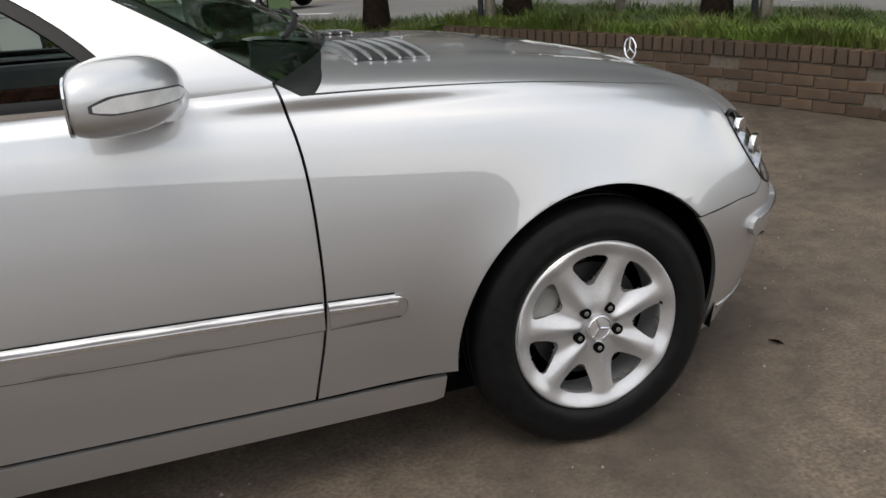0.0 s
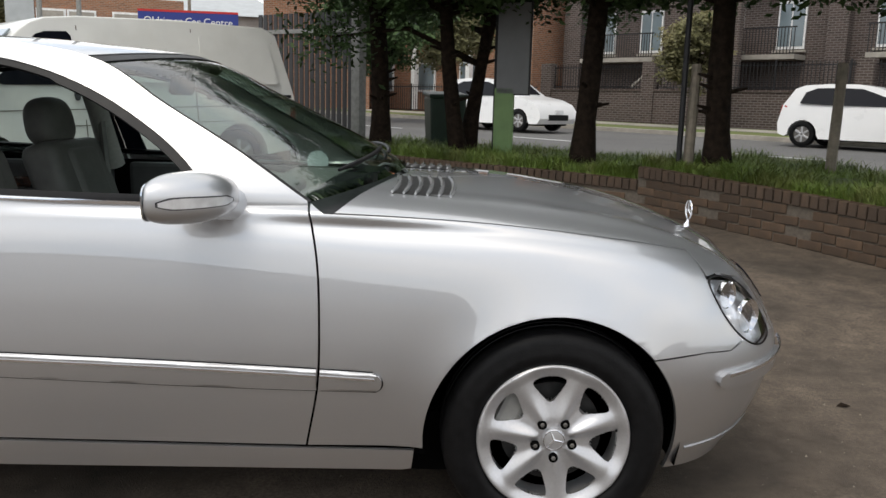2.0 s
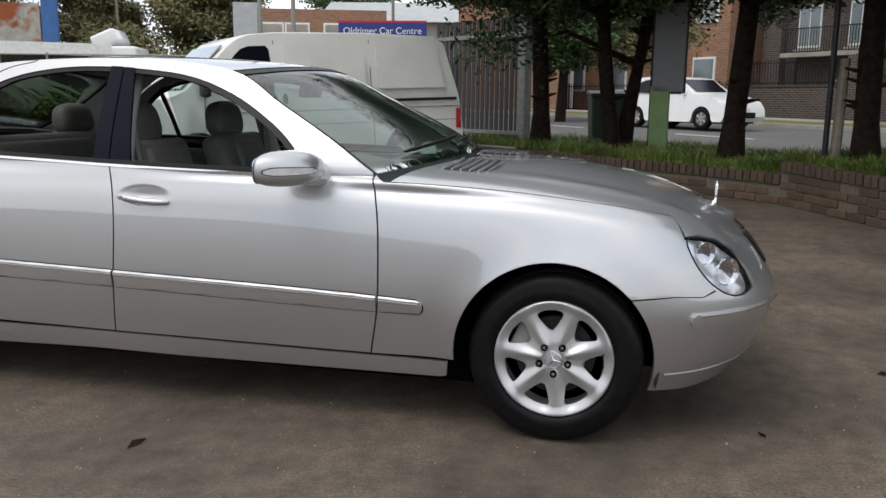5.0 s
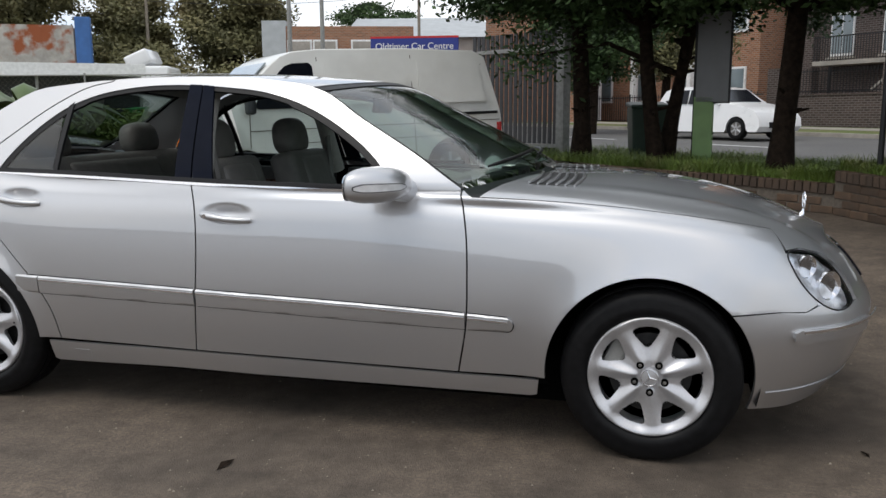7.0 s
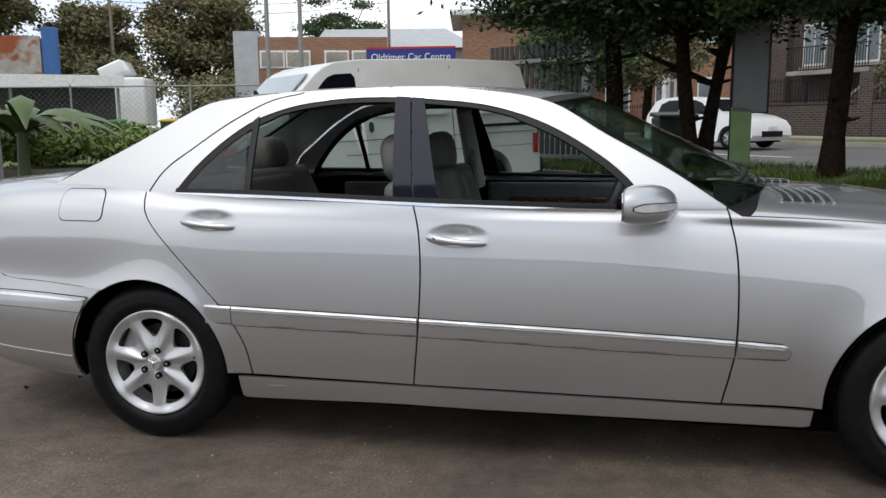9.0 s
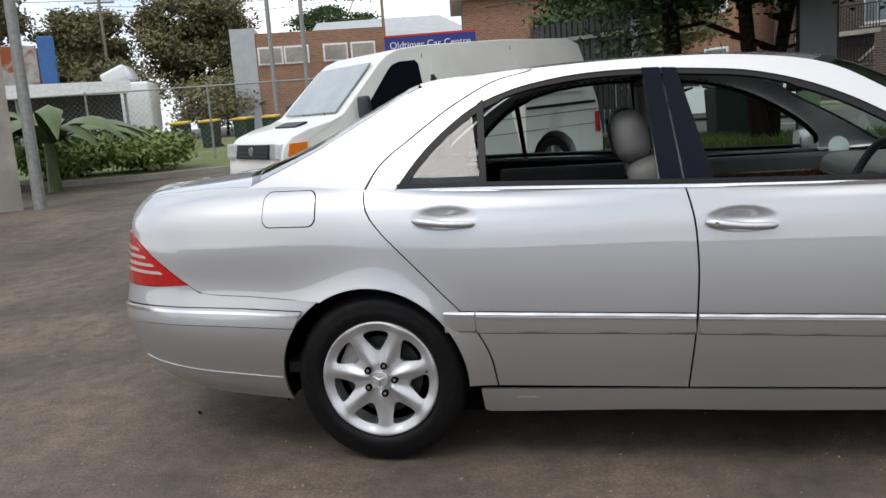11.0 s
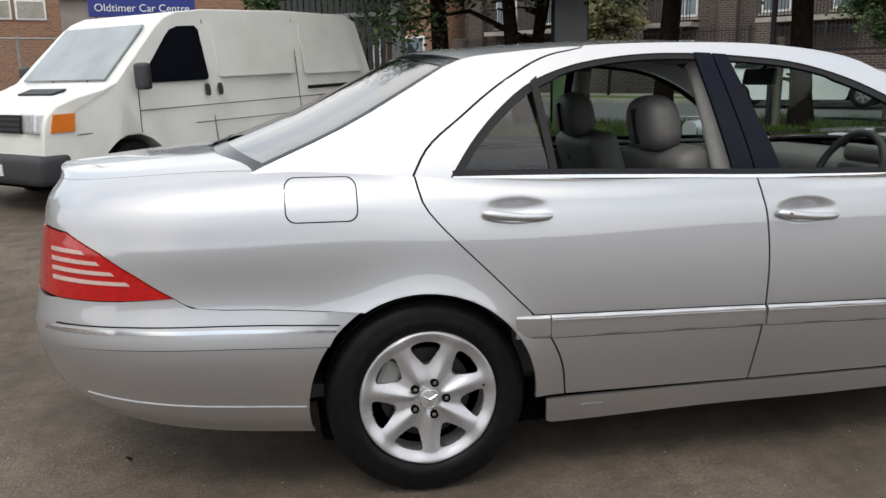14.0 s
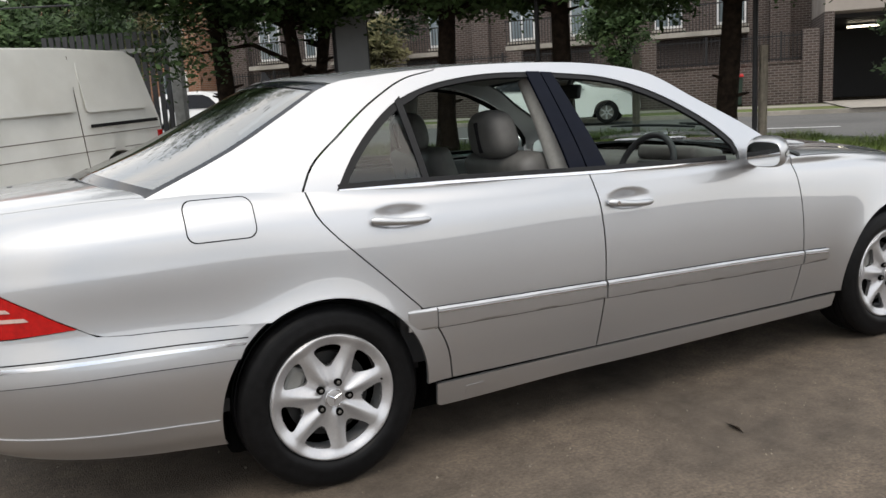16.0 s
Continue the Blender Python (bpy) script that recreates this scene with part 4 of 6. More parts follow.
def wheelie_bin(at, turn, lid, body=GREEN_BOX, label="dark wheelie bin with a yellow lid", group="wheelie bins"):
    b = empty("wheelie_bin", label, "bin", at, turn, group)
    bm = block((0.56, 0.62, 0.95), (0, 0, 0.53), bevel=0.04)
    for v in bm.verts:
        k = 0.82 + 0.18 * v.co.z
        v.co.x *= k
        v.co.y *= k
    part("tub", bm, body, b)
    part("lid", block((0.60, 0.70, 0.07), (0, -0.02, 1.03), (4, 0, 0), 0.03), lid, b)
    for x in (-0.24, 0.24):
        part("wheel", lathe([(-0.03, 0.10), (0.03, 0.10)], 16, "x", (x, 0.30, 0.10)), RUBBER, b)
    return b


one = wheelie_bin((-13.4, 22.6, ground_z(22.6)), 10, YELLOW_LID)
for x, y, t in ((-12.6, 23.2, 4), (-11.7, 24.0, -6), (-10.9, 24.6, 8)):
    copy_thing(one, pose(x, y, ground_z(y), 0, 0, t))
wheelie_bin((-14.9, 21.6, ground_z(21.6)), 10, BIN_GREEN, BIN_GREEN, "bright green wheelie bin on the grass")
wheelie_bin(tuple(street(2.6, 26.8, 0.13)), -45, RED_LID, GREEN_BOX, "dark wheelie bin with a red lid")
wheelie_bin((2.75, 9.5, ground_z(9.5) + 0.05), 10, GREEN_BOX, GREEN_BOX, "dark green wheelie bin behind the trees")


def big_leaf_plant(at):
    """Banana-like plant: arching midribs with wide drooping blades."""
    rnd = random.Random(3)
    p = empty("banana_plant", "large green banana plant with drooping leaves", "plant", at)
    for k in range(13):
        a = 2 * math.pi * k / 13 + rnd.uniform(-0.2, 0.2)
        ln, up = rnd.uniform(1.3, 2.1), rnd.uniform(1.1, 2.0)
        verts, faces = [], []
        for i in range(9):
            t = i / 8
            c = Vector((math.cos(a) * ln * t, math.sin(a) * ln * t, up * (1.6 * t - 1.35 * t * t) + 0.5 + 0.4 * (1 - t)))
            w = 0.22 * math.sin(math.pi * min(max(t * 0.95 + 0.05, 0), 1)) + 0.01
            s = Vector((-math.sin(a), math.cos(a), 0)) * w
            verts += [c + s - Vector((0, 0, w * 0.5)), c, c - s - Vector((0, 0, w * 0.5))]
        for i in range(8):
            b = i * 3
            faces += [(b, b + 3, b + 4, b + 1), (b + 1, b + 4, b + 5, b + 2)]
        mesh_object("leaf", verts, faces, PALM, p, smooth=True)
    part("stem", tube([(0, 0, -0.2), (0, 0, 1.0)], [0.14, 0.08], 10), PALM, p)


big_leaf_plant((-9.2, 9.9, 0.3))
big_leaf_plant((-10.6, 10.3, 0.3))

# ---- gate, posts and signs by the trees ----
gate = empty("steel_gate", "dark steel palisade gate with a diagonal brace", "gate", (1.45, 9.35, ground_z(9.35)), 146)
part("gate_post", block((0.16, 0.16, 2.6), (0, 0, 1.25), bevel=0.01), STEEL, gate, "grey steel post")
for k in range(18):
    part("slat", block((0.075, 0.02, 2.05), (0.16 + 0.11 * k, 0, 1.25)), GREY_PLASTIC, gate)
for z in (0.45, 2.0):
    part("rail", block((2.1, 0.05, 0.06), (1.1, 0.03, z)), STEEL, gate)
part("brace", tube([(0.1, -0.1, 1.45), (0.75, -0.75, 0.1)], 0.035, 8), STEEL, gate, "leaning steel brace")
board = empty("sign_board", "grey sign board on a pale green post", "sign", (3.55, 7.75, ground_z(7.75) + 0.35), -25)
part("panel", block((0.44, 0.04, 1.15), (0.06, 0, 1.35), bevel=0.006), GREY_SIGN, board)
part("panel_edge", block((0.47, 0.03, 1.18), (0.06, 0.012, 1.35)), FENCE_BLACK, board, "black panel edge")
part("post", block((0.26, 0.06, 1.0), (-0.05, 0.01, 0.35), bevel=0.006), GREEN_PAINT, board, "pale green lower post")
part("stake", tube([(-0.2, 0.05, -0.3), (-0.2, 0.05, 2.6)], 0.022, 8), FENCE_BLACK, board)
for x, y, h in ((5.22, 5.32, 1.15), (6.72, 5.35, 1.2), (7.05, 3.5, 1.25)):
    p = empty("timber_post", "short weathered timber post in the grass", "post", (x, y, ground_z(y) + 0.35), 0, "timber posts")
    part("shaft", tube([(0, 0, -0.1), (0.02, 0, h)], [0.055, 0.05], 10), TIMBER, p)
for x, y in ((5.12, 5.3), (6.95, 3.52)):
    p = empty("steel_pole", "thin dark steel pole in the grass", "pole", (x, y, ground_z(y) + 0.3), 0, "steel poles")
    part("shaft", tube([(0, 0, -0.1), (0, 0, 3.2)], 0.03, 8), FENCE_BLACK, p)

# ---- building behind the camera, mirrored in the paint ----
back = empty("yard_building", "long low rendered building across the yard", "building", (1.0, -48.0, 0))
part("wall", block((160, 0.4, 4.4), (0, -0.2, 2.2)), RENDER_WALL, back)
part("roof", block((161, 5, 0.2), (0, -2.3, 4.48), bevel=0.03), ROOF_SHEET, back)
for x in (-14, -7, 0, 7, 14):
    d = part("roller_door", block((3.4, 0.12, 2.9), (x, 0.0, 1.45), bevel=0.01), GREY_SIGN, back, "grey roller door")


# ---- vehicles in the background ----
def plain_wheel(parent, x, y, r, out):
    w = empty("wheel", "", "")
    w.parent = parent
    w.matrix_basis = pose(x, y, r, 0, 0, 0 if out < 0 else 180)
    part("tyre", lathe([(-0.09, r * 0.64), (-0.10, r * 0.8), (-0.085, r * 0.95), (-0.05, r), (0.08, r), (0.1, r * 0.64)], 32, closed=True), RUBBER, w, "", True)
    rim = lathe([(-0.065, r * 0.66), (-0.05, r * 0.60), (-0.04, r * 0.2), (-0.055, 0.03), (-0.055, 0.0)], 32)
    part("rim", rim, BRAKE, w, "", True)
    for k in range(6):
        a = 360 / 6 * k
        part("spoke", block((r * 0.16, 0.02, r * 0.52), (r * 0.34 * math.sin(radians(a)), -0.068, r * 0.34 * math.cos(radians(a))), (0, a, 0), 0.008, 1), ALLOY, w)
    return w


def extruded(outline, width, bevel=0.06, pinch=0.0, pinch_from=0.9, top=1.9, front_pinch=0.0, front=0.0, segs=3):
    """A body from its side view: (x, z) pairs, pulled in towards the roof."""
    bm = bmesh.new()
    f = bm.faces.new([bm.verts.new((x, -width / 2, z)) for x, z in outline])
    ext = bmesh.ops.extrude_face_region(bm, geom=[f])
    far = [v for v in ext["geom"] if isinstance(v, bmesh.types.BMVert)]
    bmesh.ops.translate(bm, vec=(0, width, 0), verts=far)
    edges = [e for e in bm.edges if abs(e.verts[0].co.y - e.verts[1].co.y) < 1e-6 and min(v.co.z for v in e.verts) > 0.62]
    if bevel:
        bmesh.ops.bevel(bm, geom=edges, offset=bevel, segments=segs, profile=0.6, affect="EDGES", clamp_overlap=True)
    for v in bm.verts:
        k = min(max((v.co.z - pinch_from) / (top - pinch_from), 0), 1)
        v.co.y *= 1 - pinch * k ** 1.2
        if front_pinch:
            v.co.y *= 1 - front_pinch * max(0, (front - v.co.x)) ** 2
    return bm


def side_y(z, width, pinch, pinch_from, top):
    k = min(max((z - pinch_from) / (top - pinch_from), 0), 1)
    return width / 2 * (1 - pinch * k ** 1.2)


def van():
    """White delivery van; its own x runs from nose to tail, the near side at negative y."""
    turn = 44.5
    v = empty("delivery_van", "white panel van with black bumpers parked in the yard", "van", (0, 0, 0), turn)
    arch_pts = lambda cx, r: [(cx + r * math.cos(radians(a)), 0.32 + r * math.sin(radians(a))) for a in range(180, -1, -20)]
    line = [(0.02, 0.42)] + [(0.03, 0.62), (0.06, 0.84), (0.10, 0.95), (0.19, 1.035), (0.40, 1.11), (0.66, 1.165), (0.82, 1.23), (1.05, 1.45), (1.38, 1.76), (1.50, 1.845), (1.66, 1.905), (2.0, 1.935), (3.2, 1.945), (4.3, 1.91), (4.48, 1.82), (4.66, 1.1), (4.72, 0.6), (4.72, 0.36)]
    line += [(4.25, 0.30)] + arch_pts(3.85, 0.39)[::-1] + [(3.4, 0.28), (1.36, 0.28)] + arch_pts(0.93, 0.39)[::-1] + [(0.48, 0.36)]
    body = extruded(line, 1.84, 0.11, 0.13, 1.05, 1.94, 0.10, 0.9)
    part("body", body, VAN_WHITE, v, "white sheet-metal body", True)
    Y = lambda z: side_y(z, 1.84, 0.13, 1.05, 1.94)

    def sheet(name, pts, mat, parent, label="", proud=0.006, thick=0.012):
        """A flat piece on the van's side."""
        for f in (-1, 1):
            bm = bmesh.new()
            face = bm.faces.new([bm.verts.new((x, f * (Y(z) + proud - 0.10 * 0.92 * max(0, 0.9 - x) ** 2), z)) for x, z in pts])
            e = bmesh.ops.extrude_face_region(bm, geom=[face])
            bmesh.ops.translate(bm, vec=(0, -f * thick, 0), verts=[q for q in e["geom"] if isinstance(q, bmesh.types.BMVert)])
            part(name, bm, mat, parent, label)
    dark_glass = WINDOW_GLASS
    sheet("side_window", [(1.17, 1.20), (1.13, 1.215), (1.125, 1.25), (1.15, 1.30), (1.48, 1.67), (1.545, 1.725), (1.64, 1.757), (1.86, 1.765), (1.90, 1.72), (1.93, 1.23), (1.90, 1.20)], GLOSS_BLACK, v, "dark front door window")
    for pts in ([(1.965, 0.44), (1.975, 0.44), (1.975, 1.83), (1.965, 1.83)], [(1.02, 0.72), (1.03, 0.72), (1.05, 1.19), (1.04, 1.19)], [(3.30, 0.45), (3.31, 0.45), (3.31, 1.85), (3.30, 1.85)], [(1.03, 0.93), (4.66, 0.93), (4.66, 0.94), (1.03, 0.94)], [(0.35, 0.76), (4.68, 0.74), (4.68, 0.748), (0.35, 0.768)]):
        sheet("body_seam", pts, MORTAR, v, "grey shut line", 0.002, 0.004)
    sheet("pressed_panel", soften(dense([(2.08, 1.22), (3.22, 1.22), (3.22, 1.78), (2.08, 1.78), (2.08, 1.22)], 8)[:-1], 1), VAN_WHITE, v, "shallow pressed panel", 0.0015, 0.01)
    sheet("pressed_panel", soften(dense([(3.40, 1.20), (4.45, 1.20), (4.34, 1.77), (3.40, 1.78), (3.40, 1.20)], 8)[:-1], 1), VAN_WHITE, v, "shallow pressed panel", 0.0015, 0.01)
    sheet("door_handle", soften([(1.86, 1.03), (1.92, 1.03), (1.92, 1.16), (1.86, 1.16)], 2), GREY_PLASTIC, v, "black recessed handle", 0.015, 0.02)
    sheet("door_handle", soften([(2.03, 1.03), (2.09, 1.03), (2.09, 1.16), (2.03, 1.16)], 2), GREY_PLASTIC, v, "black recessed handle", 0.015, 0.02)
    sheet("slide_rail", [(3.42, 1.02), (4.62, 1.02), (4.62, 1.06), (3.42, 1.06)], BLACK_TRIM, v, "dark sliding door rail", 0.012, 0.02)
    sheet("tail_lamp", [(4.62, 0.62), (4.69, 0.62), (4.68, 0.90), (4.62, 0.90)], RED_LENS, v, "red tail lamp", 0.01, 0.03)
    sheet("indicator", [(0.11, 0.80), (0.33, 0.80), (0.35, 0.965), (0.15, 0.965)], AMBER, v, "orange corner indicator", 0.012, 0.05)
    screen = block((0.02, 1.46, 0.76), (1.085, 0, 1.512), (0, 46, 0), 0.006)
    for q in screen.verts:
        q.co.y *= 1 - 0.12 * max(0, q.co.z - 1.2)
    part("windscreen", screen, material("van_screen", (0.20, 0.235, 0.25), 0.1, 0, 0.3, 2, coat=1.0), v, "pale reflecting windscreen")
    for y in (-0.42, 0.18):
        part("wiper", tube([(0.82, y, 1.235), (0.93, y + 0.28, 1.345), (0.98, y + 0.46, 1.37)], [0.012, 0.01, 0.006], 6), BLACK_TRIM, v)
    part("bonnet_vent", block((0.16, 0.62, 0.02), (0.52, -0.1, 1.148), (0, -16, 0), 0.006), BLACK_TRIM, v, "black slotted vent")
    grille = part("grille", block((0.05, 1.02, 0.17), (0.06, 0, 0.88), (0, 12, 0), 0.01), BLACK_TRIM, v, "black slatted grille")
    for k in range(3):
        part("slat", block((0.02, 1.0, 0.02), (0.028 + 0.012 * k, 0, 0.83 + 0.05 * k)), GREY_PLASTIC, grille)
    part("badge", lathe([(0.02, 0.0), (0.02, 0.055), (0.04, 0.055)], 20, "x", (0, 0, 0.885)), STEEL, grille, "plain round badge")
    for f in (-1, 1):
        part("headlamp", block((0.10, 0.32, 0.185), (0.085, f * 0.65, 0.885), (0, 8, f * 8), 0.02), REFLECTOR, v, "clear rectangular headlamp")
        m = block((0.10, 0.17, 0.26), (1.02, f * 1.04, 1.27), (0, 0, f * -6), 0.045, 3)
        part("door_mirror", m, GREY_PLASTIC, v, "black door mirror", True)
    part("front_bumper", block((0.34, 1.82, 0.28), (0.10, 0, 0.46), (0, 0, 0), 0.07, 3), GREY_PLASTIC, v, "dark plastic front bumper", True)
    part("side_sill_guard", block((0.5, 1.80, 0.14), (0.30, 0, 0.44), (0, 0, 0), 0.04, 2), GREY_PLASTIC, v, "dark bumper corner", True)
    part("rear_bumper", block((0.2, 1.78, 0.22), (4.72, 0, 0.44), (0, 0, 0), 0.05, 3), GREY_PLASTIC, v, "dark plastic rear bumper", True)
    plate = part("number_plate", block((0.01, 0.37, 0.11), (-0.075, -0.1, 0.46)), SIGN_WHITE, v, "white number plate with dark bars")
    part("plate_bars", block((0.006, 0.28, 0.05), (-0.081, -0.1, 0.46)), BLACK_TRIM, plate)
    part("seat_cover", block((0.3, 0.6, 0.6), (1.75, -0.45, 1.3), (0, -15, 0), 0.1, 3), STEEL, v, "pale cloth over the seat")
    part("underside", block((4.3, 1.5, 0.2), (2.35, 0, 0.34)), SHADE_BLACK, v)
    for x in (0.93, 3.85):
        for f in (-1, 1):
            plain_wheel(v, x, f * 0.80, 0.32, f)
    t = radians(turn)
    v.matrix_world = pose(-2.34 - 0.92 * math.sin(t), 4.235 + 0.92 * math.cos(t), 0.16, 0, -2.0, turn) @ Matrix.Diagonal((0.965, 0.95, 0.95, 1))


van()


def hatchback(label, name="parked_car", long=1.0):
    c = empty(name, label, "car", group="parked cars")
    arch_pts = lambda cx: [(cx + 0.345 * math.cos(radians(a)), 0.29 + 0.345 * math.sin(radians(a))) for a in range(0, 181, 20)]
    L = 3.9 * long
    fw, rw = L - 0.78, 0.62
    line = [(0.05, 0.30), (0.02, 0.55), (0.08, 0.80), (0.12, 0.98), (0.34, 1.36), (0.55, 1.44), (1.1, 1.475), (1.75, 1.465), (2.15, 1.40), (fw - 0.35, 0.99), (L - 0.55, 0.90), (L - 0.18, 0.76), (L - 0.03, 0.58), (L, 0.36), (L - 0.1, 0.22)]
    line += [(fw + 0.4, 0.22)] + arch_pts(fw) + [(fw - 0.4, 0.2), (rw + 0.4, 0.2)] + arch_pts(rw) + [(0.2, 0.24)]
    part("body", extruded(line, 1.69, 0.10, 0.22, 0.85, 1.475, segs=4), CAR_WHITE, c, "white painted body", True)
    Y = lambda z: side_y(z, 1.69, 0.22, 0.85, 1.475)
    panes = {"rear_side_window": [(0.50, 1.02), (1.28, 0.985), (1.28, 1.385), (0.85, 1.375), (0.60, 1.28)], "front_side_window": [(1.34, 0.985), (fw - 0.62, 0.965), (2.10, 1.28), (1.85, 1.365), (1.34, 1.385)]}
    for f in (-1, 1):
        for nm, pts in panes.items():
            bm = bmesh.new()
            face = bm.faces.new([bm.verts.new((x, f * (Y(z) + 0.006), z)) for x, z in pts])
            e = bmesh.ops.extrude_face_region(bm, geom=[face])
            bmesh.ops.translate(bm, vec=(0, -f * 0.02, 0), verts=[q for q in e["geom"] if isinstance(q, bmesh.types.BMVert)])
            part(nm, bm, GLOSS_BLACK, c, "dark side window")
        part("headlight", block((0.34, 0.16, 0.15), (L - 0.32, f * 0.70, 0.72), (0, 24, f * -18), 0.05, 2), REFLECTOR, c, "clear swept headlight", True)
        part("tail_light", block((0.16, 0.14, 0.24), (0.14, f * 0.74, 0.86), (0, 10, 0), 0.04, 2), RED_LENS, c, "red tail light", True)
        part("door_mirror", block((0.10, 0.16, 0.12), (fw - 0.62, f * 0.86, 1.0), (0, 0, 0), 0.04, 2), CAR_WHITE, c, "", True)
        for x in (fw, rw):
            plain_wheel(c, x, f * 0.76, 0.30, f)
    ws = block((0.02, 1.24, 0.62), ((2.15 + fw - 0.35) / 2, 0, 1.205), (0, -math.degrees(math.atan2(fw - 2.5, 0.41)), 0), 0.006)
    part("windscreen", ws, GLOSS_BLACK, c, "dark windscreen")
    part("rear_screen", block((0.02, 1.15, 0.40), (0.215, 0, 1.18), (0, 30, 0), 0.006), GLOSS_BLACK, c, "dark rear window")
    part("lower_grille", block((0.05, 0.9, 0.16), (L - 0.02, 0, 0.40), (0, 0, 0), 0.02), BLACK_TRIM, c, "black lower grille")
    part("number_plate", block((0.02, 0.37, 0.11), (L + 0.01, 0, 0.55)), SIGN_WHITE, c, "white plate with a plain bar")
    part("underside", block((3.4, 1.4, 0.1), (L / 2, 0, 0.22)), SHADE_BLACK, c)
    return c


along = math.degrees(math.atan2(D.y, D.x))
hatch = hatchback("white hatchback parked at the far kerb")
p = street(-13.9, 18.3, 0.03)
hatch.matrix_basis = pose(p.x, p.y, p.z, 0, 0, along)
second = hatchback("white hatchback with silver wheels parked at the kerb", long=1.12)
p = street(-4.4, 20.4, 0.03)
second.matrix_basis = pose(p.x, p.y, p.z, 0, 0, along)


def lorry(at, turn):
    t = empty("lorry", "white lorry cab parked beyond the fence", "truck", at, turn)
    cab = block((1.9, 2.2, 1.9), (0, 0, 1.75), bevel=0.12, segments=3)
    part("cab", cab, CAR_WHITE, t, "white cab", True)
    part("roof_deflector", block((1.0, 2.0, 0.6), (0.3, 0, 2.95), (0, 24, 0), 0.12, 3), CAR_WHITE, t, "white roof fairing", True)
    for x in (-0.45, 0.35):
        part("window", block((0.55, 0.04, 0.62), (x, -1.11, 2.1), bevel=0.01), GLOSS_BLACK, t, "dark cab window")
    part("chassis", block((6.0, 0.9, 0.35), (2.4, 0, 0.65)), SHADE_BLACK, t)
    for x in (-0.1, 3.6, 4.6):
        for f in (-1, 1):
            part("tyre", lathe([(-0.14, 0.28), (-0.15, 0.44), (0.12, 0.48), (0.14, 0.28)], 24, "y", (x, f * 0.95, 0.48), closed=True), RUBBER, t)


lorry((-17.6, 26.6, ground_z(26)), 200)

# ---- the silver saloon ----
# Curves of the glasshouse: the rail along the roof's side and the line along its middle.
ARC = [0, 0.12, 0.25, 0.36, 0.45, 0.55, 0.65, 0.75, 0.82, 0.88, 0.94, 1.0]
RAIL_X = spline(ARC, [2.25, 2.06, 1.82, 1.60, 1.35, 1.05, 0.70, 0.36, 0.17, 0.01, -0.21, -0.50])
RAIL_Z = spline(ARC, [0.995, 1.12, 1.255, 1.378, 1.422, 1.437, 1.434, 1.412, 1.384, 1.300, 1.182, 1.056])
MID_X = spline(ARC, [2.50, 2.28, 2.00, 1.74, 1.42, 1.05, 0.70, 0.34, 0.09, -0.12, -0.36, -0.66])
MID_Z = spline(ARC, [1.045, 1.168, 1.302, 1.418, 1.453, 1.468, 1.466, 1.450, 1.425, 1.332, 1.218, 1.106])


def cap_point(s, w):
    """Windscreen, roof and rear window: s runs from the cowl to the boot, w from the side rail to the middle."""
    s, w = np.broadcast_arrays(np.asarray(s, float), np.asarray(w, float))
    rail = cabin_point(RAIL_X(s), RAIL_Z(s))
    x, y, z = rail[..., 0], rail[..., 1], rail[..., 2]
    k = 1 - np.abs(1 - w) ** 2.2
    return np.stack([x + (MID_X(s) - x) * k, y * (1 - w), z + (MID_Z(s) - z) * k], -1)


def cap_skin(q, w):
    """The same, run from the boot to the cowl, so that it faces up."""
    return cap_point(-np.asarray(q, float), w)


def cap_panel(name, outline, *args, **kw):
    return skin(name, cap_skin, [(-s, w) for s, w in outline], *args, sides="both", **kw)


def rounded(x0, x1, z0, z1, r, n=5):
    """A rectangle with rounded corners."""
    out = []
    for cx, cz, a in ((x1 - r, z0 + r, -90), (x1 - r, z1 - r, 0), (x0 + r, z1 - r, 90), (x0 + r, z0 + r, 180)):
        out += [(cx + r * math.cos(radians(a + 90 * i / n)), cz + r * math.sin(radians(a + 90 * i / n))) for i in range(n + 1)]
    return out


def on_body(*points):
    return [body_uv(*p) for p in points]


def arch(cx, cz, r, a0, a1, n=26):
    """Points of a wheel arch, by angle from the front."""
    return [(cx + r * math.cos(radians(a0 + (a1 - a0) * i / n)), cz + r * math.sin(radians(a0 + (a1 - a0) * i / n))) for i in range(n + 1)]


def bowed(points, n=24):
    """A smooth run through points by their running length."""
    d = [0.0]
    for p, q in zip(points, points[1:]):
        d.append(d[-1] + math.hypot(q[0] - p[0], q[1] - p[1]))
    fx, fy = spline(d, [p[0] for p in points]), spline(d, [p[1] for p in points])
    return [(fx(d[-1] * i / n), fy(d[-1] * i / n)) for i in range(n + 1)]


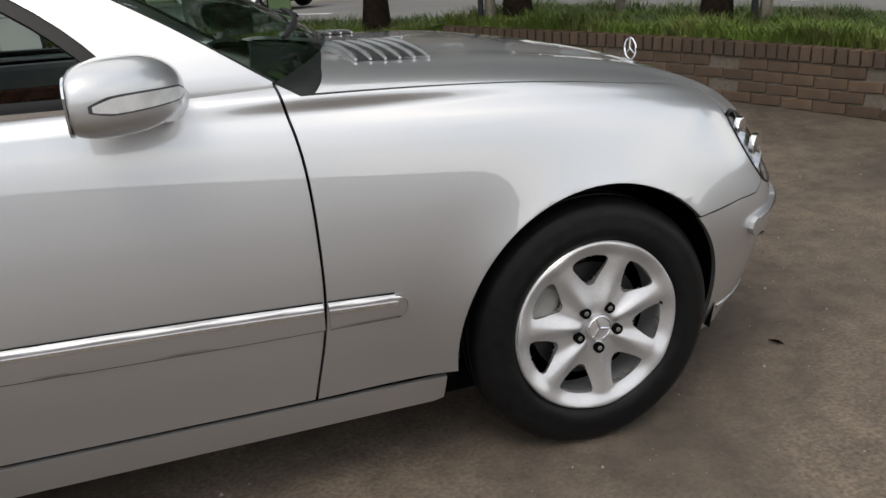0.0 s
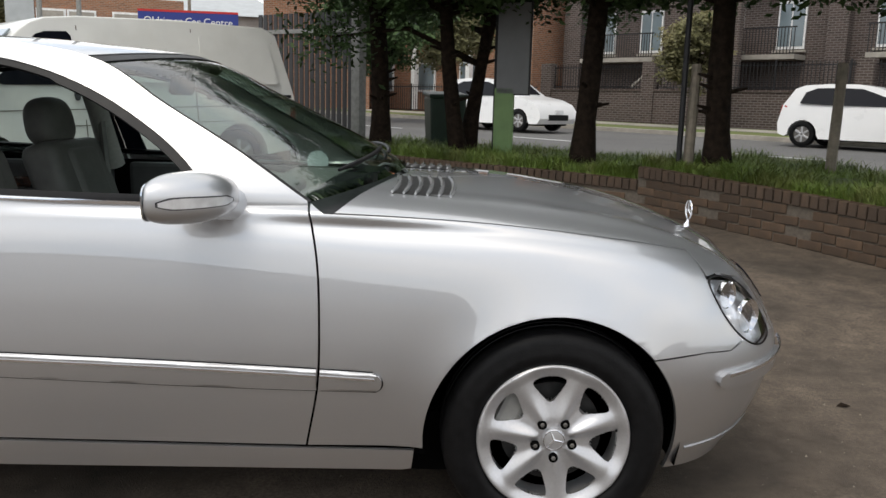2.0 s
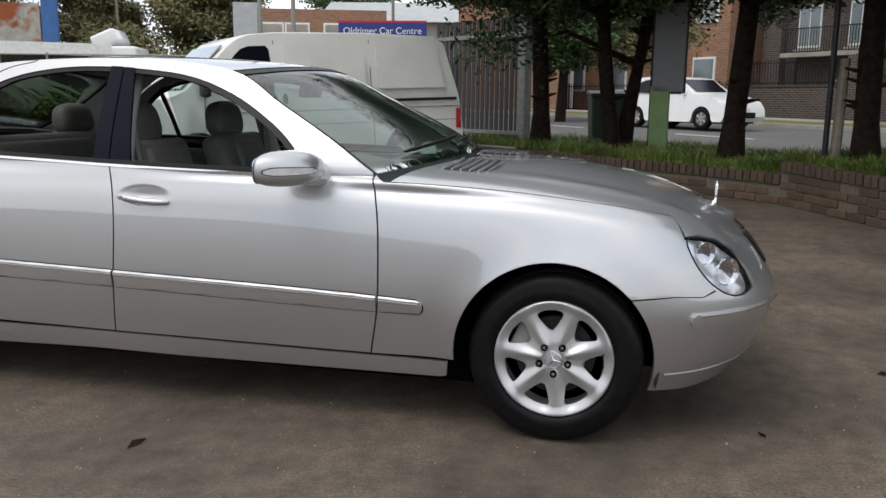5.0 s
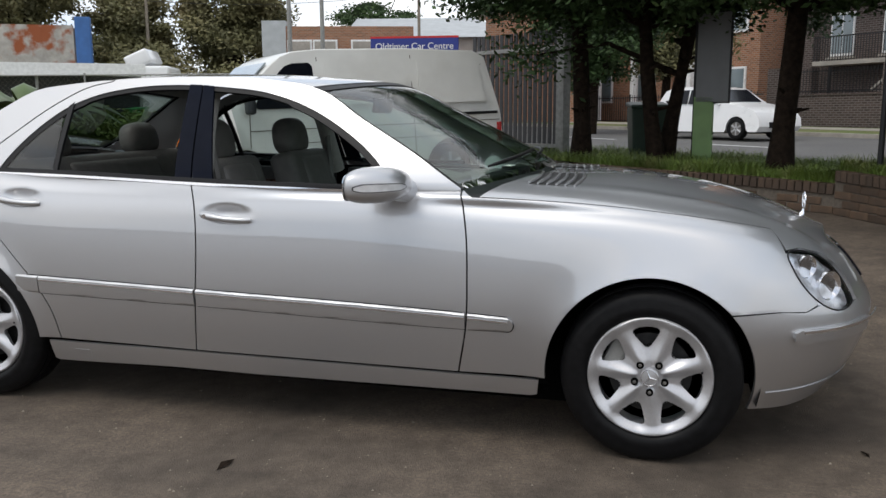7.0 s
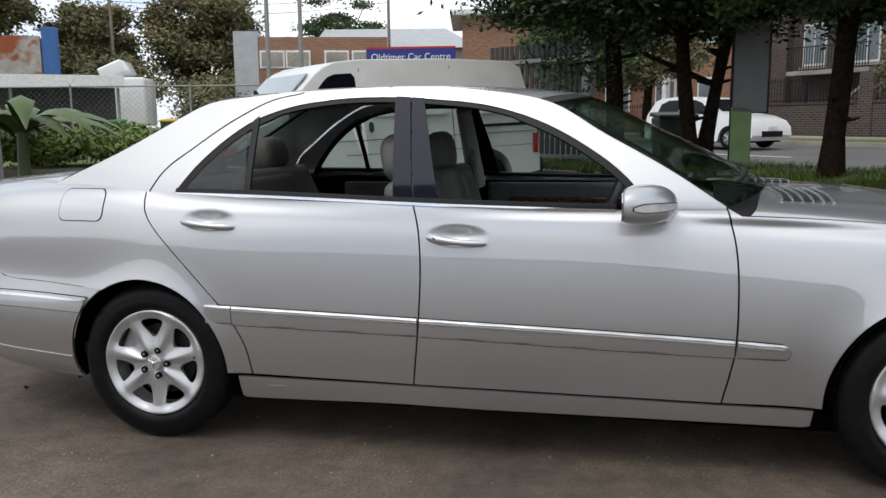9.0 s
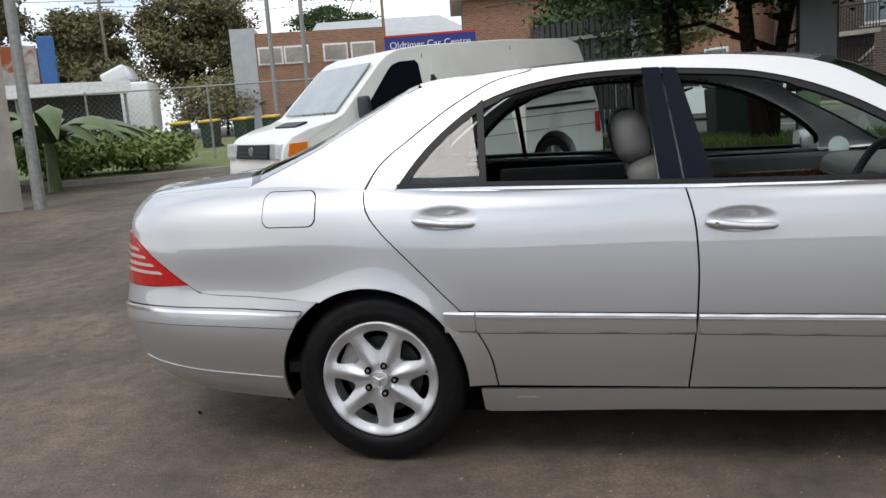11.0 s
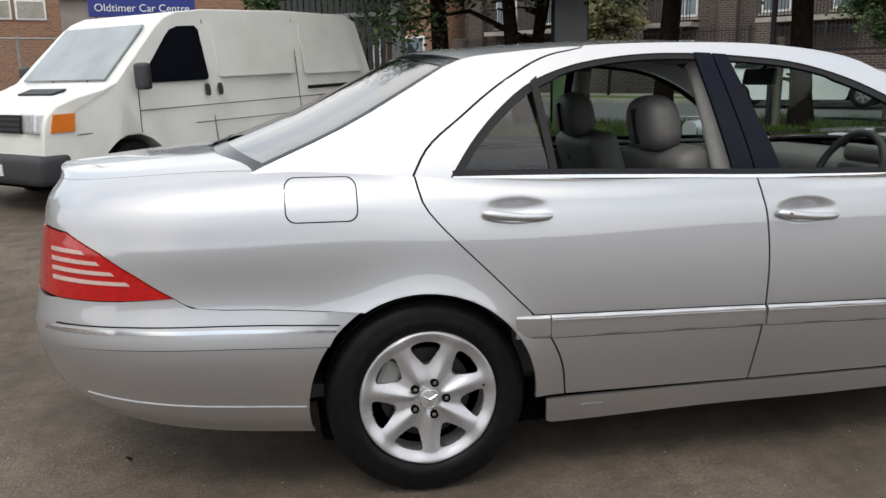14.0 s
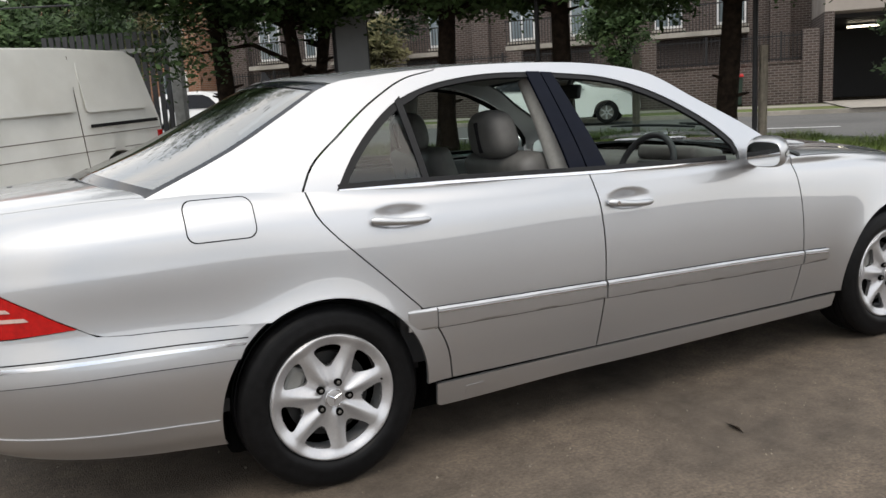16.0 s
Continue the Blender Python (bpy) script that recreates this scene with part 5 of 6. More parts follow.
A_SEAM = bowed([(2.254, 0.99), (2.282, 0.86), (2.294, 0.66), (2.290, 0.50), (2.254, 0.298)])
B_SEAM = bowed([(1.126, 0.999), (1.150, 0.90), (1.160, 0.78), (1.153, 0.57), (1.123, 0.304)])
C_SEAM = bowed([(-0.008, 1.035), (0.008, 0.96), (0.060, 0.888), (0.12, 0.826), (0.263, 0.681), (0.385, 0.545), (0.442, 0.43), (0.461, 0.314)])
C_ARC = bowed([(0.60, 1.424), (0.48, 1.40), (0.34, 1.332), (0.165, 1.212), (0.03, 1.10), (-0.008, 1.035)])
DLO_TOP = bowed([(0.104, 1.022), (0.18, 1.125), (0.28, 1.225), (0.40, 1.311), (0.54, 1.364), (0.72, 1.395), (1.0, 1.403), (1.18, 1.391), (1.38, 1.366), (1.59, 1.30), (1.76, 1.21), (1.89, 1.115), (1.945, 1.055), (1.955, 0.978)], 48)
GAP = 0.0032


def shift(points, dx, dz=0.0):
    return [(x + dx, z + dz) for x, z in points]


def saloon():
    car = empty("car", "silver four-door saloon car parked on asphalt", "car")
    hood_line = 5.62
    belt = 5.96
    handles = [(0.298, 0.922, 0.115, 0.036), (1.298, 0.877, 0.115, 0.036)]

    def dish(u, v):
        """The hollow behind each door handle."""
        p = body_point(u, v)
        x, z = p[..., 0], p[..., 2]
        h = np.zeros_like(x)
        for hx, hz, a, b in handles:
            r = ((x - hx) / a) ** 2 + ((z - hz - 0.008) / (b * 1.15)) ** 2
            h -= 0.021 * np.maximum(1 - r * 0.8, 0) ** 2
        for cx, r0 in ((2.958, 0.372), (0.0, 0.358)):
            far = np.clip((np.hypot(x - cx, z - 0.328) - r0) / 0.17, 0, 1)
            h += 0.012 * (1 - far) ** 3
        return h
    arc_f = arch(2.958, 0.328, 0.372, 42.5, 184, 34)
    arc_r = arch(0.0, 0.328, 0.358, -2, 121, 30)
    for side in ("right", "left"):
        fender = [(2.30, hood_line)] + on_body(*shift(A_SEAM, GAP)) + on_body(*arc_f[::-1])
        fender += on_body((3.40, 0.587), (3.49, 0.581), (3.535, 0.602), (3.452, 0.702), (3.412, 0.785))
        top = body_uv(3.412, 0.785)
        fender += [(top[0] - 0.01, hood_line), (3.1, hood_line), (2.8, hood_line), (2.5, hood_line)]
        skin("front_fender", body_point, fender, PAINT, car, sides=side, lift=dish)
        door = on_body(*shift(A_SEAM, -GAP)) + on_body(*shift(B_SEAM[::-1], GAP)) + [(u, belt) for u in (1.3, 1.6, 1.9, 2.1)]
        front_door = skin("front_door", body_point, door, PAINT, car, sides=side, lift=dish, step=(0.013, 0.065))
        door = on_body(*shift(B_SEAM, -GAP)) + on_body(*[(x + GAP, z) for x, z in C_SEAM[::-1]]) + [(u, belt) for u in (0.2, 0.5, 0.8, 1.0)]
        rear_door = skin("rear_door", body_point, door, PAINT, car, sides=side, lift=dish, step=(0.013, 0.065))
        quarter = on_body(*[(x - GAP, z) for x, z in C_SEAM]) + on_body(*arc_r)
        quarter += on_body((-0.3, 0.645), (-0.6, 0.662), (-0.68, 0.668), (-0.72, 0.682), (-0.752, 0.703), (-0.854, 0.766), (-0.965, 0.834), (-1.07, 0.885))
        corner = body_uv(-1.07, 0.885)
        quarter += [(corner[0] - 0.10, 4.32), (corner[0] - 0.22, 4.34), (corner[0] - 0.22, 5.992), (-0.6, 5.992), (-0.3, 5.98)]
        skin("rear_quarter_panel", body_point, quarter, PAINT, car, sides=side, lift=dish)
        sill = on_body((0.398, 0.300), (1.1, 0.296), (2.25, 0.288), (2.562, 0.288), (2.555, 0.228), (2.53, 0.222), (1.4, 0.214), (0.42, 0.208), (0.405, 0.216))
        skin("sill_panel", body_point, sill[::-1], PAINT, car, sides=side, lift=0.004)
        # jacking point cover and bumpers
        cover = rounded(0.52, 0.60, 0.228, 0.268, 0.006, 3)
        skin("jack_cover", body_point, on_body(*cover), PAINT, car, "small square jacking point cover", sides=side, lift=0.0052, step=(0.03, 0.1), depth=0.001)
        bump = on_body(*arch(2.958, 0.328, 0.372, 41, -18, 14)) + [(3.42, 0.02), (3.7, 0.02), (4.05, 0.02), (4.05, 3.1)]
        bump += [(body_uv(3.69, 0.58)[0] + 0.1, 3.05)] + on_body((3.675, 0.577), (3.612, 0.566), (3.545, 0.5975), (3.49, 0.5775), (3.40, 0.5838))
        front_bumper = skin("front_bumper", body_point, bump, PAINT, car, sides=side)
        bump = on_body(*arch(0.0, 0.328, 0.366, 121, 197, 18)) + [(-0.6, 0.02), (-0.9, 0.02), (-1.5, 0.02), (-1.5, 2.9), (body_uv(-1.15, 0.66)[0] - 0.06, 2.86)]
        bump += on_body((-1.12, 0.678), (-0.92, 0.686), (-0.75, 0.698), (-0.70, 0.669), (-0.6, 0.6595), (-0.3, 0.6425))
        rear_bumper = skin("rear_bumper", body_point, bump, PAINT, car, sides=side)
        # raised rubbing strips with bright inlays, on the doors and the bumpers
        strip_low, strip_high = spline([0.28, 1.14, 2.29, 2.47], [0.522, 0.503, 0.475, 0.474]), spline([0.28, 1.14, 2.29, 2.47], [0.598, 0.573, 0.537, 0.528])
        for x0, x1, owner in ((0.40, 1.147, rear_door), (1.158, 2.286, front_door), (2.297, 2.470, car), (0.285, 0.395, car)):
            xs = [x0 + (x1 - x0) * i / 8 for i in range(9)]
            end = 0.02 if x1 == 2.47 else 0.0
            low = [(x, strip_low(x)) for x in xs]
            high = [(x, strip_high(x)) for x in xs]
            if end:
                mid, half = (strip_low(x1) + strip_high(x1)) / 2, (strip_high(x1) - strip_low(x1)) / 2
                low[-1], high[-1] = (x1 - half, mid - half), (x1 - half, mid + half)
                low += [(x1 - half + half * math.sin(radians(a)), mid - half * math.cos(radians(a))) for a in range(15, 180, 15)]
            elif x0 < 0.3:
                low, high = [(x, z) for x, z in low], [(x, z) for x, z in high]

            def swell(u, v, lo=strip_low, hi=strip_high):
                q = body_point(u, v)
                x, z = q[..., 0], q[..., 2]
                t = np.clip((z - lo(x)) / (hi(x) - lo(x)), 0, 1)
                face = 0.0065 + 0.0045 * t
                return 0.002 + face * (1 - np.clip((t - 0.88) / 0.12, 0, 1) ** 2.5) * np.clip(t / 0.05, 0.55, 1)
            # A black skin slightly larger than the strip paints its joint and shadow line.
            rim_low, rim_high = [(x, z - 0.0032) for x, z in low], [(x, z + 0.0032) for x, z in high]
            if end:
                rim_low = [(x + (0.0032 if x > x1 - half + 0.001 else 0), z) for x, z in rim_low]
            skin("strip_gap", body_point, on_body(*(rim_low + rim_high[::-1])), SHADE_BLACK, owner, "black outline drawing the strip's joint and shadow line", sides=side, lift=0.0022, step=(0.03, 0.03), depth=0)
            strip = skin("rubbing_strip", body_point, on_body(*(low + high[::-1])), PAINT, owner, sides=side, lift=swell, step=(0.03, 0.03), depth=0.010)
            if x0 > 0.35:
                line = [(x, strip_high(x) - 0.014) for x in xs] + [(x, strip_high(x) - 0.020) for x in xs[::-1]]
                if end:
                    line = [(min(x, 2.45), z) for x, z in line]
                skin("bright_inlay", body_point, on_body(*line)[::-1], CHROME, strip, "thin bright metal line", sides=side, lift=0.0145, step=(0.06, 0.05), depth=0.004)
        line = [(x, 0.520) for x in (3.47, 3.53, 3.6, 3.68, 3.74)] + [(x, 0.468) for x in (3.74, 3.6, 3.47)] + [(3.450, 0.482), (3.446, 0.494), (3.450, 0.510)]
        strip = skin("rubbing_strip", body_point, on_body(*line)[::-1], PAINT, front_bumper, sides=side, lift=0.014, step=(0.03, 0.05), depth=0.014)
        line = [(3.475, 0.517), (3.56, 0.517), (3.65, 0.517), (3.76, 0.517), (3.80, 0.517), (3.80, 0.507), (3.65, 0.507), (3.475, 0.508)]
        skin("bright_inlay", body_point, on_body(*line)[::-1], CHROME, strip, "thin bright metal line", sides=side, lift=0.018, step=(0.03, 0.05), depth=0.006)
        line = [(-0.262, 0.599), (-0.6, 0.612), (-0.9, 0.611), (-1.05, 0.606), (-1.13, 0.60), (-1.13, 0.536), (-0.9, 0.546), (-0.6, 0.547), (-0.296, 0.538)]
        # The bumper strip's joint and shadow line are painted the same way.
        joint = [(x, z + (0.0035 if z > 0.57 else -0.0035)) for x, z in line]
        skin("strip_gap", body_point, on_body(*joint), SHADE_BLACK, rear_bumper, "black outline drawing the strip's joint and shadow line", sides=side, lift=0.003, step=(0.04, 0.06), depth=0)
        strip = skin("rubbing_strip", body_point, on_body(*line), PAINT, rear_bumper, sides=side, lift=0.010, step=(0.04, 0.06), depth=0.010)
        line = [(-0.272, 0.589), (-0.6, 0.602), (-0.9, 0.603), (-1.05, 0.599), (-1.16, 0.59), (-1.16, 0.578), (-0.9, 0.591), (-0.6, 0.591), (-0.276, 0.581)]
        skin("bright_inlay", body_point, on_body(*line), CHROME, strip, "thin bright metal line", sides=side, lift=0.014, step=(0.04, 0.05), depth=0.005)
        for owner, line in ((front_bumper, [(3.37, 0.281), (3.5, 0.283), (3.65, 0.292), (3.74, 0.298), (3.74, 0.290), (3.65, 0.284), (3.5, 0.275), (3.37, 0.273)]),
                            (rear_bumper, [(-0.375, 0.338), (-0.6, 0.352), (-0.85, 0.366), (-1.05, 0.38), (-1.05, 0.371), (-0.85, 0.357), (-0.6, 0.343), (-0.375, 0.329)])):
            skin("lower_lip", body_point, on_body(*line)[::-1] if owner is front_bumper else on_body(*line), PAINT, owner, sides=side, lift=0.0035, step=(0.04, 0.06), depth=0.004)
        # added black sheet behind the gaps, in place of the shade inside them
        shade_sheet = [(2.60, 0.25)] + [(x, 0.25) for x in (1.5, 0.42)] + arch(0.0, 0.328, 0.385, 0, 150) + [(-0.45, 0.55), (-1.0, 0.45), (-1.1, 0.62), (-1.0, 0.92), (-0.4, 1.0), (0.3, 1.01), (1.1, 0.985), (2.2, 0.975), (2.9, 0.87), (3.4, 0.77), (3.6, 0.62), (3.5, 0.45)] + arch(2.958, 0.328, 0.40, 30, 180)
        skin("panel_lining", body_point, on_body(*shade_sheet)[::-1], SHADE_BLACK, car, "black sheet in place of the shade in the door gaps", sides=side, lift=-0.034, step=(0.06, 0.25), depth=0)
        # fuel flap, only on the kerb side
        if side == "right":
            flap = rounded(-0.404, -0.193, 0.916, 1.039, 0.03)
            ring = [((x + 0.299) * 1.035 - 0.299, (z - 0.977) * 1.06 + 0.977) for x, z in flap]
            skin("fuel_flap_gap", body_point, on_body(*ring), SHADE_BLACK, car, "black gap round the fuel flap", lift=0.0008, step=(0.03, 0.2), depth=0)
            skin("fuel_flap", body_point, on_body(*flap), PAINT, car, lift=0.0025, step=(0.02, 0.1), depth=0.002)
        # door handles
        for (hx, hz, a, b), owner in zip(handles, (rear_door, front_door)):
            bm = bmesh.new()
            y0 = abs(body_point(*body_uv(hx, hz))[1])
            pts = [(hx + a * k, -(y0 + 0.010 + 0.016 * (1 - k * k)), hz - 0.006 - 0.010 * k - 0.006 * (1 - k * k)) for k in (-0.97, -0.85, -0.6, -0.3, 0, 0.3, 0.6, 0.85, 0.97)]
            tube([(x, y if side == "right" else -y, z) for x, y, z in pts], [0.007, 0.0145, 0.016, 0.014, 0.013, 0.013, 0.0135, 0.0125, 0.006], 12, bm)
            handle = part("door_handle", bm, PAINT, owner, "silver painted bar handle over a shallow dish", True)
            if side == "right" and owner is front_door:
                part("lock", lathe([(-(y0 + 0.037), 0.0), (-(y0 + 0.037), 0.008), (-(y0 + 0.01), 0.008)], 16, "y", (hx - a * 0.70, 0, hz - 0.002)), CHROME, handle, smooth=True)
        # lamps at the corners
        lamp = soften(on_body((3.412, 0.785), (3.47, 0.786), (3.54, 0.760), (3.60, 0.715), (3.655, 0.640), (3.680, 0.590), (3.655, 0.570), (3.612, 0.568), (3.56, 0.590), (3.50, 0.640), (3.452, 0.702)), 2)[::-1]

        def facets(u, v):
            return -0.020 + 0.005 * np.sin(u * 40) * np.sin(v * 6 + u * 9)
        headlight = skin("headlight", body_point, lamp, REFLECTOR, car, "clear headlight with faceted bright reflector", sides=side, lift=facets, step=(0.012, 0.06), depth=0)
        skin("lens", body_point, lamp, LAMP_GLASS, headlight, "clear headlight lens", sides=side, lift=0.002, step=(0.02, 0.1), depth=0.0).visible_shadow = False
        for x, z, r in ((3.495, 0.728, 0.040), (3.580, 0.655, 0.050)):
            q = body_point(*body_uv(x, z))
            bowl = lathe([(0.02, r * 0.25), (0.004, r * 0.75), (-0.012, r), (-0.014, r * 1.06), (0.0, r * 1.08)], 20)
            bmesh.ops.transform(bowl, verts=bowl.verts[:], matrix=pose(q[0] - 0.006, q[1] + 0.018, q[2], 0, 0, 38))
            if side == "left":
                bmesh.ops.scale(bowl, vec=(1, -1, 1), verts=bowl.verts[:])
            part("lamp_bowl", bowl, CHROME, headlight, "round bright lamp bowl", True)
        ring = [(u, v) for u, v in lamp]
        bm = tube([Vector(body_point(u, v)) if side == "right" else Vector(body_point(u, v) * np.array([1, -1, 1])) for u, v in ring + ring[:1]], 0.0032, 6)
        part("seal", bm, BLACK_TRIM, headlight, "black rubber lamp seal", True)
        tail = on_body((-0.752, 0.699), (-0.854, 0.762), (-0.965, 0.830), (-1.07, 0.882))
        tail += [(tail[-1][0] - 0.22, 4.3), (tail[-1][0] - 0.30, 2.95)] + on_body((-1.12, 0.682), (-0.92, 0.690))
        tail_light = skin("tail_light", body_point, tail, RED_LENS, car, "red triangular tail light with pale bars", sides=side, lift=0.004, step=(0.03, 0.1))
        for k, (z, x1) in enumerate(((0.835, -1.02), (0.806, -0.975), (0.777, -0.93), (0.748, -0.885))):
            bar = [(x1, z), (-1.06, z + 0.002), (-1.13, z + 0.001), (-1.13, z - 0.012), (-1.06, z - 0.011), (x1 + 0.012, z - 0.011)]
            skin("pale_bar", body_point, on_body(*bar), PALE_LENS, tail_light, "pale translucent bar", sides=side, lift=0.0075, step=(0.03, 0.1), depth=0.003)
        # glasshouse: pillars, door frames, glass
        seam = [(x, z) for x, z in C_ARC]
        rail = [(RAIL_X(s), RAIL_Z(s) + 0.002) for s in np.linspace(1, 0, 50)]
        rear_rail = [p for p in rail if p[0] < 0.60]
        pillar = [(x - GAP, z + GAP * 0.6) for x, z in seam] + [(-0.008, 1.02), (-0.3, 1.035), (-0.52, 1.035)] + rear_rail + [(0.60, RAIL_Z(0.68))]
        skin("rear_pillar", cabin_point, pillar, PAINT, car, sides=side, step=(0.03, 0.03))
        frame_line = [(x + GAP, z - GAP * 0.6) for x, z in seam[::-1]] + [p for p in rail if p[0] >= 0.60] + [(2.25, 0.98), (1.955, 0.97)] + DLO_TOP[::-1]
        skin("window_surround", cabin_point, frame_line[::-1], PAINT, car, sides=side, step=(0.03, 0.03), depth=0.02)
        inner = [(x, z) for x, z in DLO_TOP if x < 1.955]
        seal = inner + [(x + (0.018 if x < 0.5 else -0.018 if x > 1.5 else 0), z - 0.018) for x, z in inner[::-1]]
        skin("window_seal", cabin_point, seal[::-1], BLACK_TRIM, car, "black rubber window seal", sides=side, lift=-0.004, step=(0.04, 0.02))
        belt_z = spline([0.10, 0.43, 0.79, 1.13, 1.52, 1.95], [1.022, 1.018, 1.008, 0.996, 0.986, 0.978])
        xs = [0.115 + i * 0.0924 for i in range(20)]
        strip = [(x, belt_z(x) - 0.003) for x in xs] + [(x, belt_z(x) + 0.007) for x in xs[::-1]]
        skin("belt_moulding", cabin_point, strip, CHROME, car, "bright metal moulding under the windows", sides=side, lift=0.006, step=(0.08, 0.05))
        strip = [(x, belt_z(x) + 0.007) for x in xs] + [(x, belt_z(x) + 0.026) for x in xs[::-1]]
        skin("belt_seal", cabin_point, strip, BLACK_TRIM, car, "black rubber belt seal", sides=side, lift=0.001, step=(0.08, 0.05))
        post = [(1.055, 1.000), (1.228, 0.994), (1.112, 1.398), (1.004, 1.405)]
        skin("door_pillar_cover", cabin_point, [(1.047, 1.000), (1.122, 0.998), (1.066, 1.402), (1.004, 1.405)], PILLAR_BLACK, rear_door, "glossy black pillar cover", sides=side, lift=0.001, step=(0.05, 0.05))
        skin("door_pillar_cover", cabin_point, [(1.130, 0.998), (1.226, 0.994), (1.122, 1.397), (1.072, 1.401)], PILLAR_BLACK, front_door, "glossy black pillar cover", sides=side, lift=0.001, step=(0.05, 0.05))
        skin("quarter_light_bar", cabin_point, [(0.427, 1.02), (0.452, 1.02), (0.432, 1.335), (0.408, 1.318)], BLACK_TRIM, rear_door, "dark upright bar between the panes", sides=side, lift=0.001, step=(0.05, 0.05))
        corner = [p for p in DLO_TOP if p[0] < 0.41]
        skin("quarter_light", cabin_point, [(0.105, 1.02), (0.43, 1.015)] + corner[::-1], SIDE_GLASS, rear_door, "small fixed tinted pane", sides=side, lift=-0.006, step=(0.06, 0.06), depth=0).visible_shadow = False
        if side == "left":
            panes = [((0.45, 1.0), (1.05, 0.99), [p for p in DLO_TOP if 0.43 < p[0] < 1.0], rear_door), ((1.22, 0.985), (1.95, 0.975), [p for p in DLO_TOP if 1.12 < p[0] < 1.95], front_door)]
            for p0, p1, upper, owner in panes:
                skin("window_pane", cabin_point, [p0, p1] + upper[::-1], SIDE_GLASS, owner, "lightly tinted door glass", sides=side, lift=-0.008, step=(0.08, 0.08), depth=0).visible_shadow = False
        # door mirror
        f = 1 if side == "right" else -1
        mirror = empty("door_mirror", "", "")
        mirror.parent = car
        bm = bmesh.new()
        bmesh.ops.create_icosphere(bm, subdivisions=4, radius=1)

        def shell_at(d, out=1.0):
            """The mirror's shell: wide at the glass, swept in towards the door at the front."""
            q = Vector([math.copysign(abs(c) ** 0.70, c) for c in d]) * out
            drop = 0.80 if q.z < 0 else 1.0
            k = max(q.x, 0)
            return Vector((1.975 + max(q.x, -0.80) * 0.103, f * (-0.990 + 0.062 * q.x + q.y * 0.105 * (1 - 0.15 * k)), 1.012 + q.z * 0.074 * drop * (1 - 0.22 * k ** 2)))
        for v in bm.verts:
            v.co = shell_at(v.co * 1.0)
        part("shell", bm, PAINT, mirror, "silver mirror shell", True)
        bm = bmesh.new()
        loop = []
        for i in range(28):
            c, q = math.cos(2 * math.pi * i / 28), math.sin(2 * math.pi * i / 28)
            loop.append(bm.verts.new((1.8925, f * -1.040 + math.copysign(abs(c) ** 0.6, c) * 0.085, 1.014 + math.copysign(abs(q) ** 0.6, q) * 0.050)))
        rim_face = bm.faces.new(loop)
        ext = bmesh.ops.extrude_face_region(bm, geom=[rim_face])
        bmesh.ops.translate(bm, vec=(-0.004, 0, 0), verts=[q for q in ext["geom"] if isinstance(q, bmesh.types.BMVert)])
        part("mirror_glass", bm, MIRROR, mirror, "flat mirror glass")
        bm = tube([(2.045, f * -0.82, 0.985), (2.04, f * -0.88, 0.978), (2.02, f * -0.95, 0.985)], [0.052, 0.034, 0.030], 12)
        part("foot", bm, PAINT, mirror, "silver mirror foot", True)
        for nm, mat, a0, a1, half, out, label in (("indicator_frame", GREY_PLASTIC, 14, 112, 0.25, 1.004, "thin dark edge of the turn indicator"), ("indicator_lens", REFLECTOR, 18, 108, 0.20, 1.014, "clear ribbed lens of the turn indicator")):
            vs, n = [], 18
            for i in range(n + 1):
                a = radians(a0 + (a1 - a0) * i / n)
                tip = min(1.0, 0.35 + 0.2 * min(i, n - i))
                for z in (-half * tip, 0.0, half * tip):
                    vs.append(shell_at((math.cos(a), -math.sin(a), math.copysign(abs(z) ** 1.45, z)), out + (0.004 * (i % 2) if out > 1.01 else 0)))
            fs = [(i * 3 + j, i * 3 + j + 1, i * 3 + j + 4, i * 3 + j + 3) for i in range(n) for j in range(2)]
            mesh_object(nm, vs, fs if f > 0 else [q[::-1] for q in fs], mat, mirror, label)
    # bonnet, boot lid, front panel
    bonnet = [(2.33, hood_line + 0.07), (2.6, hood_line + 0.05), (2.9, hood_line + 0.05), (3.2, hood_line + 0.05), (body_uv(3.412, 0.785)[0] - 0.01, hood_line + 0.04)] + on_body((3.418, 0.791), (3.47, 0.793), (3.545, 0.766), (3.607, 0.720), (3.664, 0.645), (3.692, 0.588)) + [(4.05, 3.05), (4.05, 8.0), (2.52, 8.0), (2.50, 7.6), (2.44, 7.0), (2.38, 6.4)]

    def crease(u, v):
        q = body_point(u, v)
        return 0.007 * np.exp(-((np.abs(q[..., 1]) - 0.60) / 0.05) ** 2) * np.clip((q[..., 0] - 2.4) * 2, 0, 1)
    bonnet_ob = skin("bonnet", body_point, bonnet, PAINT, car, sides="both", lift=crease)
    lid = [(-0.40, 6.008), (-0.9, 6.008), (-1.5, 6.008), (-1.5, 8.0), (-0.60, 8.0), (-0.55, 7.5), (-0.46, 6.6)]
    skin("boot_lid", body_point, lid[::-1], PAINT, car, sides="both")
    skin("grille", body_point, [(3.86, 3.3), (4.05, 3.3), (4.05, 5.3), (3.84, 5.3)], GLOSS_BLACK, bonnet_ob, "dark slatted radiator grille", sides="both", lift=0.006, step=(0.05, 0.3))
